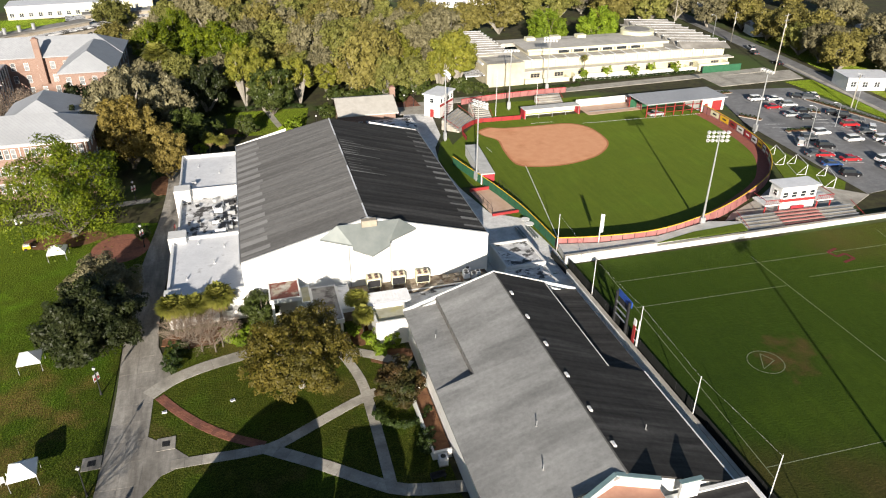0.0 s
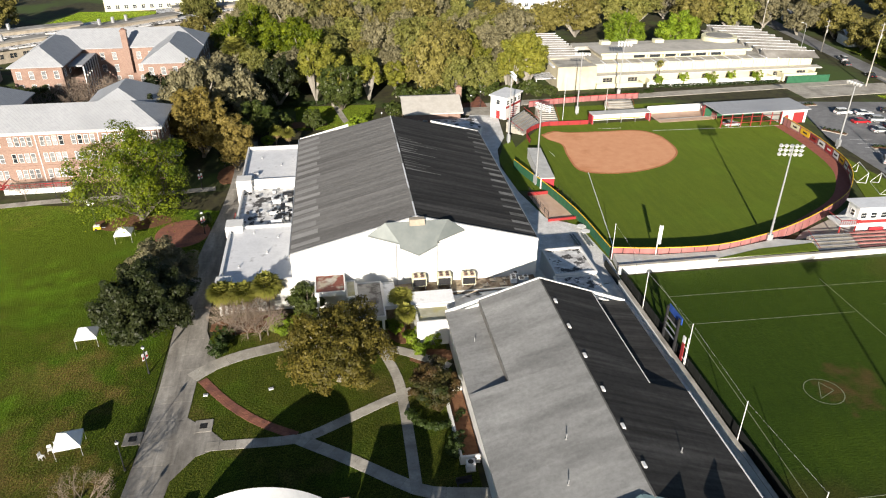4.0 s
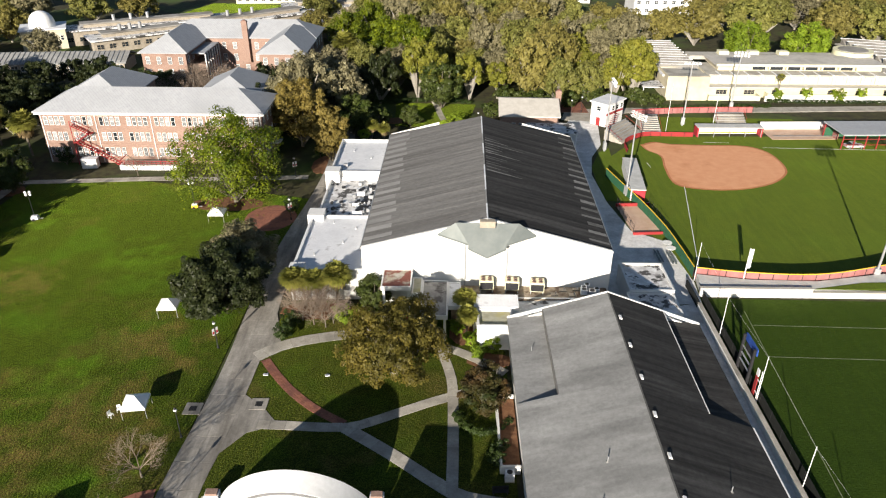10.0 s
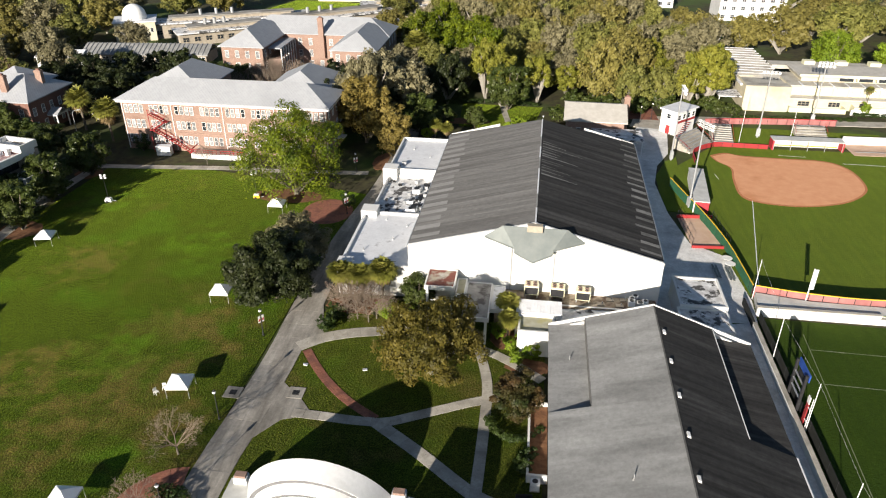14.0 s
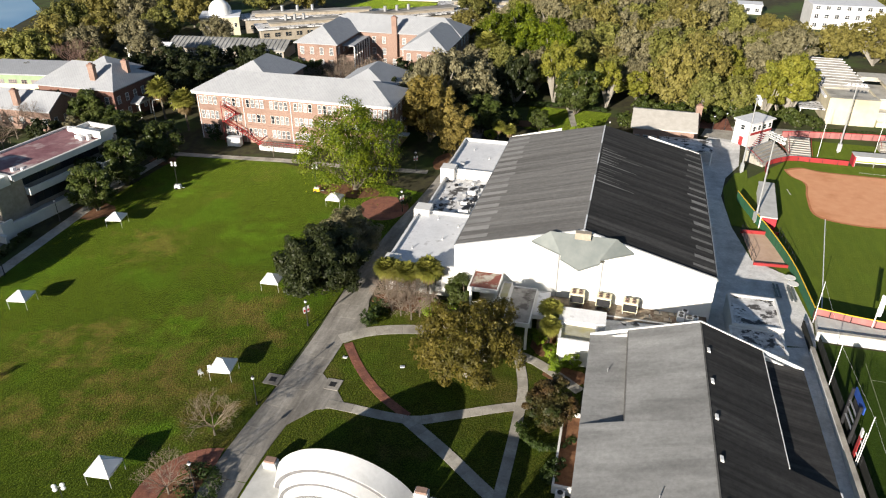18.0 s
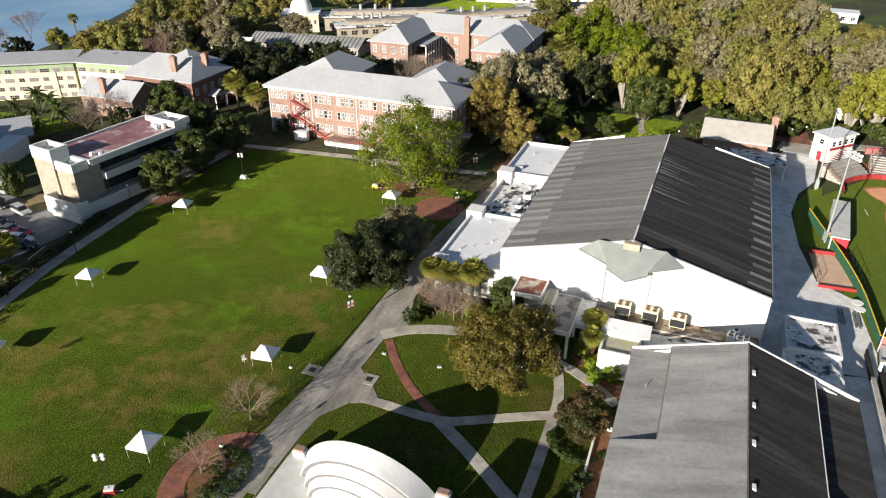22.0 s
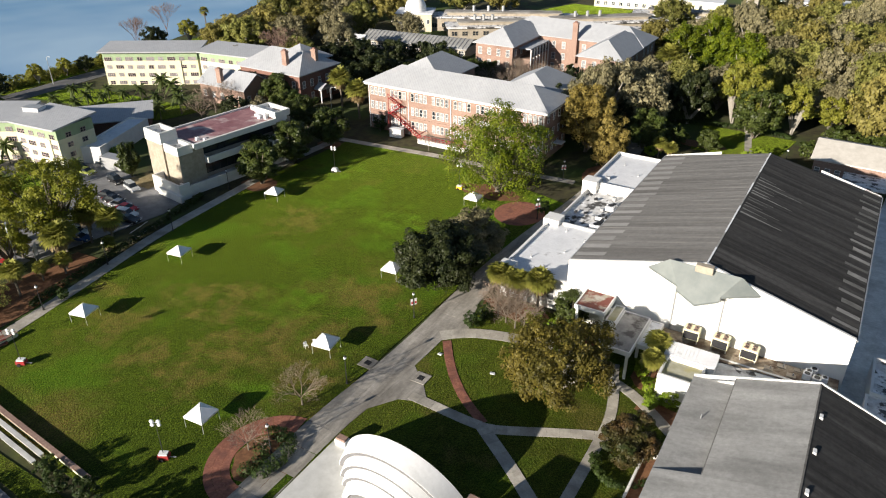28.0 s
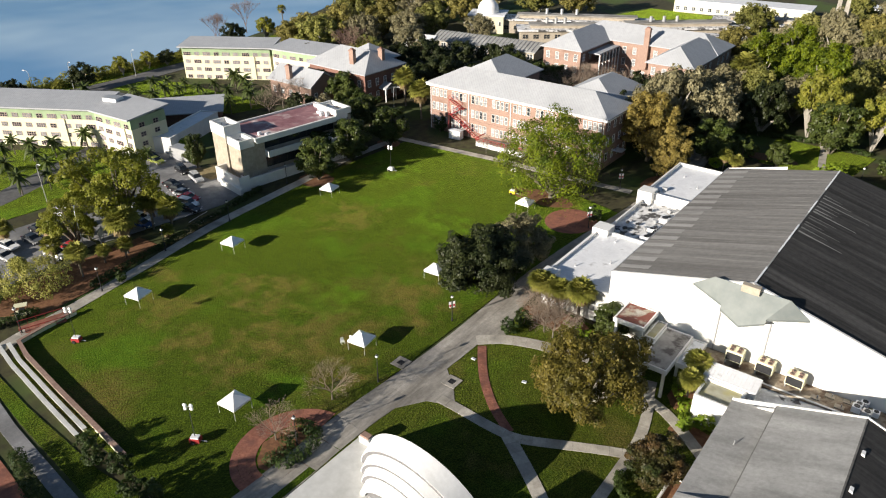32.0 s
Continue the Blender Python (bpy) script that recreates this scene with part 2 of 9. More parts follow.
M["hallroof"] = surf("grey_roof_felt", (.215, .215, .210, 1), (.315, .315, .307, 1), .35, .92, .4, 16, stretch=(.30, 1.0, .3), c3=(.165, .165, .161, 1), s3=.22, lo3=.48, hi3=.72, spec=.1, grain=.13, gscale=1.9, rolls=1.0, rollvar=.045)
M["greymetal"] = surf("grey_standing_seam", (.14, .158, .155, 1), (.18, .198, .192, 1), .5, .5, stretch=(1, 1, 1), metal=.2)
M["slate"] = surf("pale_grey_ribbed_roofing", (.315, .325, .345, 1), (.365, .375, .392, 1), .8, .7, .2, 14, c3=(.29, .30, .315, 1), s3=.1, lo3=.5, hi3=.75, grain=.06, ribs=.75)
M["brick"] = surf("red_brick", (.240, .155, .122, 1), (.325, .226, .182, 1), 2.5, .9, .3, 14, c3=(.195, .120, .094, 1), s3=.12, lo3=.5, hi3=.75, stretch=(1, 1, 2.5))
M["darkbrick"] = surf("dark_brick", (.15, .080, .062, 1), (.22, .120, .095, 1), 2.5, .9, .3, 14, stretch=(1, 1, 2.5))
M["cream"] = surf("cream_stucco", (.62, .595, 0.412, 1), (.68, .655, 0.462, 1), .6, .85, .1, 16, c3=(.55, .52, .42, 1), s3=.12, lo3=.58, hi3=.8)
M["yellow"] = surf("pale_yellow_concrete", (.50, .45, .33, 1), (.58, .53, .39, 1), .5, .85, .15, 14, c3=(.38, .345, .26, 1), s3=.1, lo3=.5, hi3=.7)
M["green"] = surf("sage_green_stucco", (.25, .33, .20, 1), (.30, .385, .24, 1), .6, .85, .1, 16)
M["tan"] = surf("exposed_tan_aggregate", (.30, .26, .205, 1), (.38, .335, .27, 1), 1.4, .9, .3, 12, c3=(.24, .205, .16, 1), s3=.3, lo3=.5, hi3=.75)
M["purple"] = surf("mauve_roof_coating", (.20, .085, .095, 1), (.31, .17, .175, 1), .5, .6, .1, 8, c3=(.50, .42, .40, 1), s3=.16, lo3=.52, hi3=.62, grain=.12, gscale=1.2)
M["red"] = surf("maroon_paint", (.36, .022, .035, 1), (.44, .04, .05, 1), 1.2, .6)
M["fencepink"] = surf("faded_maroon_windscreen", (.28, .105, .10, 1), (.37, .165, .155, 1), .7, .8, stretch=(1, 1, .3), objvar=.08)
M["rail"] = surf("red_paint", (.32, .030, .032, 1), (.27, .035, .035, 1), 2, .5)
M["yellowcap"] = surf("yellow_fence_cap", (.75, .48, .03, 1), (.68, .42, .03, 1), 2, .6)
M["greenscreen"] = surf("green_windscreen", (.02, .09, .045, 1), (.03, .12, .06, 1), 1, .8)
M["steel"] = surf("galvanised_steel", (.38, .39, .40, 1), (.46, .47, .48, 1), 3, .45, metal=.5)
M["darksteel"] = surf("dark_painted_steel", (.018, .018, .020, 1), (.03, .03, .032, 1), 3, .5)
M["window"] = glassy("dark_window_glass", (.025, .03, .035, 1))
M["blind"] = surf("blind_behind_glass", (.16, .168, .178, 1), (.28, .286, .29, 1), .8, .25, objvar=.4)
M["canvas"] = surf("white_canvas", (.73, .73, .72, 1), (.79, .79, .78, 1), 1, .8)
M["bark"] = surf("bark", (.10, .085, .065, 1), (.16, .14, .11, 1), 3, .95, .5, 8, stretch=(1, 1, .4))
M["palebark"] = surf("pale_bark", (.22, .20, .17, 1), (.30, .28, .24, 1), 3, .95, .4, 8)
M["oakleaf"] = leafy("spring_oak_leaves", (.046, .076, .004, 1), (.158, .190, .007, 1), island=.36)
M["darkleaf"] = leafy("magnolia_leaves", (.020, .029, .009, 1), (.040, .048, .015, 1), rough=.5)
M["oliveleaf"] = leafy("olive_leaves", (.170, .152, .038, 1), (.245, .212, .060, 1))
M["oakdark"] = leafy("shade_tree_leaves", (.130, .150, .013, 1), (.235, .235, .024, 1), island=.28)
M["palmdark"] = leafy("dark_feather_fronds", (.050, .072, .018, 1), (.092, .118, .030, 1))
M["oakolive"] = leafy("quad_oak_leaves", (.088, .078, .013, 1), (.165, .132, .022, 1))
M["darkolive"] = leafy("dark_shrub_leaves", (.036, .050, .012, 1), (.100, .058, .022, 1))
M["goldleaf"] = leafy("golden_leaves", (.190, .146, .034, 1), (.270, .210, .056, 1))
M["evergreen"] = leafy("evergreen_leaves", (.040, .060, .013, 1), (.082, .100, .024, 1), rough=.4)
M["mauveframe"] = surf("mauve_window_frame", (.34, .26, .245, 1), (.40, .31, .29, 1), 2, .6)
M["limeleaf"] = leafy("fresh_lime_leaves", (.135, .205, .014, 1), (.215, .285, .020, 1))
M["paleleaf"] = leafy("pale_shrub_leaves", (.26, .27, .055, 1), (.40, .37, .10, 1))
M["yelleaf"] = leafy("yellow_green_leaves", (.148, .160, .020, 1), (.240, .230, .034, 1), objvar=.26)
M["greyleaf"] = leafy("moss_hung_grey_leaves", (.165, .150, .080, 1), (.250, .224, .126, 1), objvar=.22)
M["forestleaf"] = leafy("wood_leaves", (.140, .150, .034, 1), (.232, .224, .060, 1), objvar=.28)
M["palmleaf"] = leafy("palm_fronds", (.185, .195, .034, 1), (.290, .275, .062, 1))
M["deadfrond"] = leafy("dead_palm_fronds", (.20, .14, .06, 1), (.27, .20, .10, 1))
M["linepaint"] = surf("worn_line_paint", (.24, .26, .18, 1), (.14, .17, .09, 1), 1.2, .9)
M["emblem"] = surf("maroon_field_paint", (.16, .020, .026, 1), (.12, .022, .022, 1), .8, .9)
M["dirtyroof2"] = surf("pale_tan_shingles", (.46, .43, .38, 1), (.54, .51, .46, 1), .8, .85, .2, 12, c3=(.38, .36, .32, 1), s3=.15, lo3=.5, hi3=.7)
M["dryverge"] = grass("dry_verge_grass", (.10, .088, .030, 1), (.15, .125, .045, 1), (.20, .155, .075, 1), (.085, .095, .02, 1), .06)
M["eavefelt"] = surf("paler_eave_felt", (.235, .230, .222, 1), (.285, .279, .270, 1), 1.2, .9, stretch=(.3, 1, 1), objvar=.12, spec=.1)
M["salmon"] = surf("salmon_terrace_deck", (.42, .22, .155, 1), (.50, .28, .20, 1), .6, .85, .15, 8, c3=(.36, .18, .125, 1), s3=.2, lo3=.5, hi3=.75)
M["teal"] = surf("teal_metal_coping", (.16, .24, .25, 1), (.20, .29, .30, 1), 1, .5, metal=.2)
M["reveal"] = surf("shade_and_wall_grey", (.13, .13, .135, 1), (.17, .17, .175, 1), 1.5, .8)
M["paleslab"] = surf("pale_stage_concrete", (.46, .46, .44, 1), (.55, .55, .53, 1), .8, .85, .2, 9, c3=(.38, .38, .36, 1), s3=.3, lo3=.5, hi3=.75)
M["artroof"] = surf("dirty_grey_brown_roof", (.32, .305, .28, 1), (.24, .228, .205, 1), .35, .85, .2, 6, c3=(.16, .148, .13, 1), s3=.11, lo3=.48, hi3=.66)
M["paleroof"] = surf("pale_beige_flat_roof", (.48, .455, .40, 1), (.38, .36, .315, 1), .4, .85, .2, 6, c3=(.26, .245, .215, 1), s3=.16, lo3=.48, hi3=.68, grain=.12)
M["claymargin"] = surf("dark_damp_clay", (.40, .15, .062, 1), (.48, .20, .09, 1), .8, .95, .2, 8)
M["concourse"] = surf("pale_concourse_concrete", (.56, .555, .54, 1), (.70, .695, .68, 1), .7, .85, .2, 9, c3=(.42, .415, .40, 1), s3=.22, lo3=.48, hi3=.70, grain=.14)
M["hedge"] = leafy("clipped_hedge", (.022, .040, .009, 1), (.046, .070, .014, 1))
M["twig"] = surf("bare_twigs", (.20, .155, .12, 1), (.28, .22, .17, 1), 2, .95)
M["bald"] = surf("russet_twigs", (.23, .15, .12, 1), (.30, .20, .16, 1), 2, .95)

# ---- building blocks ----


def mesh_of(bm, material, name="mesh", smooth=False):
    me = bpy.data.meshes.new(name)
    bmesh.ops.recalc_face_normals(bm, faces=bm.faces)
    bm.to_mesh(me)
    bm.free()
    for m in material if isinstance(material, (list, tuple)) else (material,):
        me.materials.append(m)
    if smooth:
        me.shade_smooth()
    return me


def raw_mesh(name, verts, faces, material):
    me = bpy.data.meshes.new(name)
    me.from_pydata(verts, [], faces)
    me.materials.append(material)
    return me


def thing(name, x=0, y=0, z=0, turn=0, label="", category="", group="", kind=""):
    """An empty at a thing's base, to parent its parts."""
    e = new(name)
    e.empty_display_size = 0.3
    e.matrix_world = pose(x, y, z, 0, 0, turn)
    return tagged(e, label, category, group, kind)


def put(name, mesh, parent=None, m=None, label=""):
    ob = new(name, mesh)
    ob.parent = parent
    if m is not None:
        ob.matrix_basis = m
    return tagged(ob, label)


def part(name, bm, material, parent, label="", m=None, smooth=False):
    return put(name, mesh_of(bm, material, name, smooth), parent, m, label)


def box(bm, x0, y0, z0, x1, y1, z1, bevel=0.0):
    m = Matrix.Translation(((x0 + x1) / 2, (y0 + y1) / 2, (z0 + z1) / 2)) @ Matrix.Diagonal((abs(x1 - x0), abs(y1 - y0), abs(z1 - z0), 1))
    r = bmesh.ops.create_cube(bm, size=1, matrix=m)
    if bevel:
        es = list({e for v in r["verts"] for e in v.link_edges})
        bmesh.ops.bevel(bm, geom=es, offset=bevel, segments=1, affect="EDGES")
    return bm


def boxes(*rows):
    bm = bmesh.new()
    for r in rows:
        box(bm, *r)
    return bm


def rod(bm, a, b, r0, r1=None, seg=8):
    """A tapered rod from a to b."""
    a, b = Vector(a), Vector(b)
    q = (b - a).to_track_quat("Z", "Y").to_matrix().to_4x4()
    bmesh.ops.create_cone(bm, cap_ends=True, segments=seg, radius1=r0, radius2=r0 if r1 is None else r1, depth=(b - a).length,
                          matrix=Matrix.Translation((a + b) / 2) @ q)
    return bm


def prism(bm, pts, z0, z1):
    """A plan outline raised from z0 to z1."""
    lo = [bm.verts.new((x, y, z0)) for x, y in pts]
    hi = [bm.verts.new((x, y, z1)) for x, y in pts]
    n = len(pts)
    bm.faces.new(lo[::-1])
    bm.faces.new(hi)
    for i in range(n):
        bm.faces.new((lo[i], lo[(i + 1) % n], hi[(i + 1) % n], hi[i]))
    return bm


def solid(bm, verts, faces):
    vs = [bm.verts.new(v) for v in verts]
    for f in faces:
        bm.faces.new([vs[i] for i in f])
    return bm


def sheet(name, pts, z, material, label, category, thick=0.12, kind="structure"):
    """A flat piece of ground with an edge, top at z."""
    ob = part(name, prism(bmesh.new(), pts, z - thick, z), material, None)
    return tagged(ob, label, category, "", kind)


def smooth_line(pts, step):
    """A polyline through pts, rounded and cut into even steps."""
    P = [Vector((*p[:2], 0)) for p in pts]
    out = []
    for i in range(len(P) - 1):
        p0, p1, p2, p3 = P[max(i - 1, 0)], P[i], P[i + 1], P[min(i + 2, len(P) - 1)]
        n = max(1, round((p2 - p1).length / step))
        for k in range(n):
            t = k / n
            out.append(0.5 * ((2 * p1) + (p2 - p0) * t + (2 * p0 - 5 * p1 + 4 * p2 - p3) * t * t + (3 * p1 - p0 - 3 * p2 + p3) * t ** 3))
    return out + [P[-1]]


def edges_of(line, width):
    left, right = [], []
    for i, p in enumerate(line):
        d = (line[min(i + 1, len(line) - 1)] - line[max(i - 1, 0)]).normalized()
        s = Vector((-d.y, d.x, 0))
        left.append(p + s * width / 2)
        right.append(p - s * width / 2)
    return left, right


def slab_path(name, pts, width, z, material, label, piece="slab", step=1.6, lanes=1, gap=0.02, category="path", round_=True):
    """A path of separate slabs with open joints."""
    base = thing(name, 0, 0, 0, 0, label, category, "", "structure")
    line = smooth_line(pts, step) if round_ else [Vector((*p, 0)) for p in pts]
    under_l, under_r = edges_of(line, width)
    bm = bmesh.new()
    for i in range(len(line) - 1):
        solid(bm, [(*q[:2], z - 0.03) for q in (under_l[i], under_r[i], under_r[i + 1], under_l[i + 1])], [(0, 1, 2, 3)])
    part("bed", bm, M["mulch"] if material is M["brickpave"] else M["lotpave"], base)
    for i in range(len(line) - 1):
        for k in range(lanes):
            a, b = k / lanes, (k + 1) / lanes
            quad = [under_l[i].lerp(under_r[i], a), under_l[i].lerp(under_r[i], b), under_l[i + 1].lerp(under_r[i + 1], b), under_l[i + 1].lerp(under_r[i + 1], a)]
            c = sum(quad, Vector()) / 4
            size = min((quad[0] - quad[1]).length, (quad[1] - quad[2]).length) + 1e-6
            quad = [q + (c - q) * min(.3, gap / size * 1.4) for q in quad]
            h = z + random.uniform(-.004, .004)
            bm = prism(bmesh.new(), [((q - c).x, (q - c).y) for q in quad], -.06, 0)
            part(piece, bm, material, base, "", Matrix.Translation((c.x, c.y, h)))
    return base


def wall_m(x, y, z, turn):
    """A pose on a wall: local x along the wall, local y out of it."""
    return pose(x, y, z, 0, 0, turn)


_win = {}


def window_meshes(w, h, panes, glass, rim):
    key = (w, h, panes, glass.name, rim.name)
    if key not in _win:
        t = 0.07
        xs = [-w / 2, -w / 2 + t] + [x for i in range(1, panes) for x in (-w / 2 + w * i / panes - .05, -w / 2 + w * i / panes + .05)] + [w / 2 - t, w / 2]
        zs = [0, t, h / 2 - .03, h / 2 + .03, h - t, h]
        bm, got = bmesh.new(), {}

        def at(i, k, y):
            if (i, k, y) not in got:
                got[i, k, y] = bm.verts.new((xs[i], y, zs[k]))
            return got[i, k, y]

        def bar(i, k):
            return 0 <= i < len(xs) - 1 and 0 <= k < len(zs) - 1 and not (i % 2 and k % 2)

        for i in range(len(xs) - 1):
            for k in range(len(zs) - 1):
                if bar(i, k):
                    bm.faces.new((at(i, k, .1), at(i, k + 1, .1), at(i + 1, k + 1, .1), at(i + 1, k, .1)))
                    for di, dk, a, b in ((-1, 0, (i, k), (i, k + 1)), (1, 0, (i + 1, k), (i + 1, k + 1)), (0, -1, (i, k), (i + 1, k)), (0, 1, (i, k + 1), (i + 1, k + 1))):
                        if not bar(i + di, k + dk):
                            bm.faces.new((at(*a, .1), at(*b, .1), at(*b, -.02), at(*a, -.02)))
        f = mesh_of(bm, rim, "window")
        g = mesh_of(boxes((-w / 2 + t, .0, t, w / 2 - t, .03, h - t)), glass, "pane")
        _win[key] = (f, g)
    return _win[key]


def window(parent, m, w, h, panes=2, glass="window", rim="whitepaint"):
    f, g = window_meshes(w, h, panes, M[glass], M[rim])
    ob = put("window", f, parent, m)
    put("pane", g, ob)
    return ob


def hip_roof(bm, x0, y0, x1, y1, z, rise, over=0.6, inset=None):
    """A hipped roof, ridge along the longer side."""
    x0, y0, x1, y1 = x0 - over, y0 - over, x1 + over, y1 + over
    if (x1 - x0) >= (y1 - y0):
        k = (y1 - y0) / 2 if inset is None else inset
        r = [(x0 + k, (y0 + y1) / 2, z + rise), (x1 - k, (y0 + y1) / 2, z + rise)]
        faces = [(4, 5, 9, 8), (5, 6, 9), (6, 7, 8, 9), (7, 4, 8)]
    else:
        k = (x1 - x0) / 2 if inset is None else inset
        r = [((x0 + x1) / 2, y0 + k, z + rise), ((x0 + x1) / 2, y1 - k, z + rise)]
        faces = [(4, 5, 8), (5, 6, 9, 8), (6, 7, 9), (7, 4, 8, 9)]
    v = [(x0, y0, z - .25), (x1, y0, z - .25), (x1, y1, z - .25), (x0, y1, z - .25), (x0, y0, z), (x1, y0, z), (x1, y1, z), (x0, y1, z)] + r
    return solid(bm, v, faces + [(3, 2, 1, 0), (0, 1, 5, 4), (1, 2, 6, 5), (2, 3, 7, 6), (3, 0, 4, 7)])


def gable_roof(bm, x0, y0, x1, y1, z, rise, over=0.5, along="y", thick=.3):
    """A gabled roof slab; the ridge runs along y or x."""
    x0, y0, x1, y1 = x0 - over, y0 - over, x1 + over, y1 + over
    if along == "y":
        xm = (x0 + x1) / 2
        sec = [(x0, z), (xm, z + rise), (x1, z), (x1, z - thick), (xm, z + rise - thick), (x0, z - thick)]
        v = [(x, y, h) for y in (y0, y1) for x, h in sec]
    else:
        ym = (y0 + y1) / 2
        sec = [(y0, z), (ym, z + rise), (y1, z), (y1, z - thick), (ym, z + rise - thick), (y0, z - thick)]
        v = [(x, y, h) for x in (x0, x1) for y, h in sec]
    f = [(i, (i + 1) % 6, (i + 1) % 6 + 6, i + 6) for i in range(6)] + [(0, 5, 4, 1), (1, 4, 3, 2), (6, 7, 10, 11), (7, 8, 9, 10)]
    return solid(bm, v, f)


# ---- plants ----


def leaf_cloud(seed, lobes, count, size, up=0.35, droop=0.0):
    """Many small leaves on the outer sides of a set of clumps (x, y, z, rx, ry, rz); returns verts and faces."""
    rng = np.random.default_rng(seed)
    lob = np.array(lobes, float)
    area = (lob[:, 3] * lob[:, 4] + lob[:, 4] * lob[:, 5] + lob[:, 3] * lob[:, 5])
    pick = rng.choice(len(lob), count, p=area / area.sum())
    # each clump has its own few dozen twig ends, round which the leaves gather
    tufts = rng.normal(size=(len(lob), 16, 3))
    mid = lob[:, :3].mean(0)
    out = lob[:, :3] - mid
    out /= np.linalg.norm(out, axis=1)[:, None] + 1e-6
    tufts += out[:, None, :] * .55
    tufts[:, :, 2] += .45
    tufts /= np.linalg.norm(tufts, axis=2)[:, :, None]
    d = tufts[pick, rng.integers(0, 16, count)] + rng.normal(size=(count, 3)) * .26
    d /= np.linalg.norm(d, axis=1)[:, None]
    r = 1.0 - np.abs(rng.normal(size=count)) * 0.16 + rng.normal(size=count) * .08
    c = lob[pick, :3] + d * lob[pick, 3:] * r[:, None]
    c[:, 2] -= droop * np.abs(rng.normal(size=count)) * (rng.random(count) < .35)
    n = d + rng.normal(size=(count, 3)) * .38
    n[:, 2] += up
    n /= np.linalg.norm(n, axis=1)[:, None]
    a = np.cross(n, rng.normal(size=(count, 3)))
    a /= np.linalg.norm(a, axis=1)[:, None]
    b = np.cross(n, a)
    s = size * rng.uniform(.6, 1.35, count)[:, None]
    tri = np.stack([c - a * s * .52, c + a * s * .26 + b * s * .42, c + a * s * .26 - b * s * .42], 1).reshape(-1, 3)
    return tri, np.arange(count * 3).reshape(-1, 3)


def quick_mesh(name, verts, faces, material):
    me = bpy.data.meshes.new(name)
    nv, nf, k = len(verts), len(faces), len(faces[0])
    me.vertices.add(nv)
    me.vertices.foreach_set("co", np.asarray(verts, np.float32).ravel())
    me.loops.add(nf * k)
    me.loops.foreach_set("vertex_index", np.asarray(faces, np.int32).ravel())
    me.polygons.add(nf)
    me.polygons.foreach_set("loop_start", np.arange(0, nf * k, k, dtype=np.int32))
    me.update()
    me.materials.append(material)
    return me


def crown_lobes(seed, w, h, base, n, flat=1.0, spread=.66, heart=.20):
    """Leaf clumps on boughs that reach out unevenly from a shaded heart, between the heights base and h."""
    rng = random.Random(seed)
    mid, hz = (h + base) / 2, (h - base) / 2
    out = [(0, 0, mid - hz * .1, w * heart, w * heart, hz * (.45 if heart < .3 else .8))]
    p2, p3, p5 = (rng.uniform(0, 6.28) for _ in range(3))
    for i in range(n):
        zz = 1 - 1.62 * (i + rng.uniform(.1, .9)) / n
        a = i * 2.399 + rng.uniform(-.45, .45)
        q = math.sqrt(max(.05, 1 - zz * zz))
        k = rng.uniform(.60, .84) * (1 + .11 * math.sin(2 * a + p2) + .09 * math.sin(3 * a + p3 + zz * 2) + .06 * math.sin(5 * a + p5))
        r = w * rng.uniform(.075, .135)
        x, y, z = math.cos(a) * q * w * .5 * k, math.sin(a) * q * w * .5 * k, mid + zz * hz * min(.92, k + .06)
        z = min(h - r * .6, max(base + r * .3, z))
        out.append((x, y, z, r * 1.15, r * 1.15, min(r * .85 * flat, hz * .5)))
        for _ in range(2):
            e = Vector((math.cos(a) * q + rng.gauss(0, .8), math.sin(a) * q + rng.gauss(0, .8), zz * .6 + rng.gauss(0, .6))).normalized()
            r2 = r * rng.uniform(.45, .72)
            out.append((x + e.x * r * 1.1, y + e.y * r * 1.1, min(h, max(base + r2 * .3, z + e.z * r * .8)), r2 * 1.1, r2 * 1.1, r2 * .8))
    return out


def tree(name, w, h, base, leaf, seed, label, category="tree", count=2600, size=.75, bark="bark", trunk=.35, lobes=13, lean=0.0, droop=0.0, group="", up=.35, core=0.0, heart=.20):
    """A tree: tapered trunk with limbs, and a crown of many leaves."""
    rng = random.Random(seed)
    t = thing(name, 0, 0, 0, 0, label, category, group)
    lb = crown_lobes(seed, w, h, base, lobes, heart=heart)
    bm = bmesh.new()
    fork = base * .75 + .4
    rod(bm, (0, 0, -.2), (lean * .4, 0, fork), trunk * 1.15, trunk * .75, 9)
    for x, y, z, *_ in lb[1::3]:
        if rng.random() < .5:
            k = Vector((lean * .4 + x * .38, y * .38, fork + (z - fork) * .52))
            for p, q, r0, r1, seg in (((lean * .4, 0, fork - .2), k, trunk * .42, trunk * .25, 6), (k, (x * .92, y * .92, z), trunk * .25, trunk * .06, 5)):
                n0 = len(bm.verts)
                rod(bm, p, q, r0, r1, seg)
                bm.verts.ensure_lookup_table()
                bm.faces.new((bm.verts[n0], bm.verts[n0 + 1], bm.verts[10]))
    part("trunk", bm, M[bark], t)
    v, f = leaf_cloud(seed, lb, count, size, up, droop)
    if core:
        # an inner layer of broader sprays closes the crown
        inner = [(x * .9, y * .9, base + (z - base) * .93, rx * .8, ry * .8, rz * .8) for x, y, z, rx, ry, rz in lb]
        v2, f2 = leaf_cloud(seed + 500, inner, int(count * core), size * 2.0, up, droop)
        f2 = f2 + len(v)
        v, f = np.concatenate([v, v2]), np.concatenate([f, f2])
    put("crown", quick_mesh("crown", v, f, M[leaf]), t)
    return t


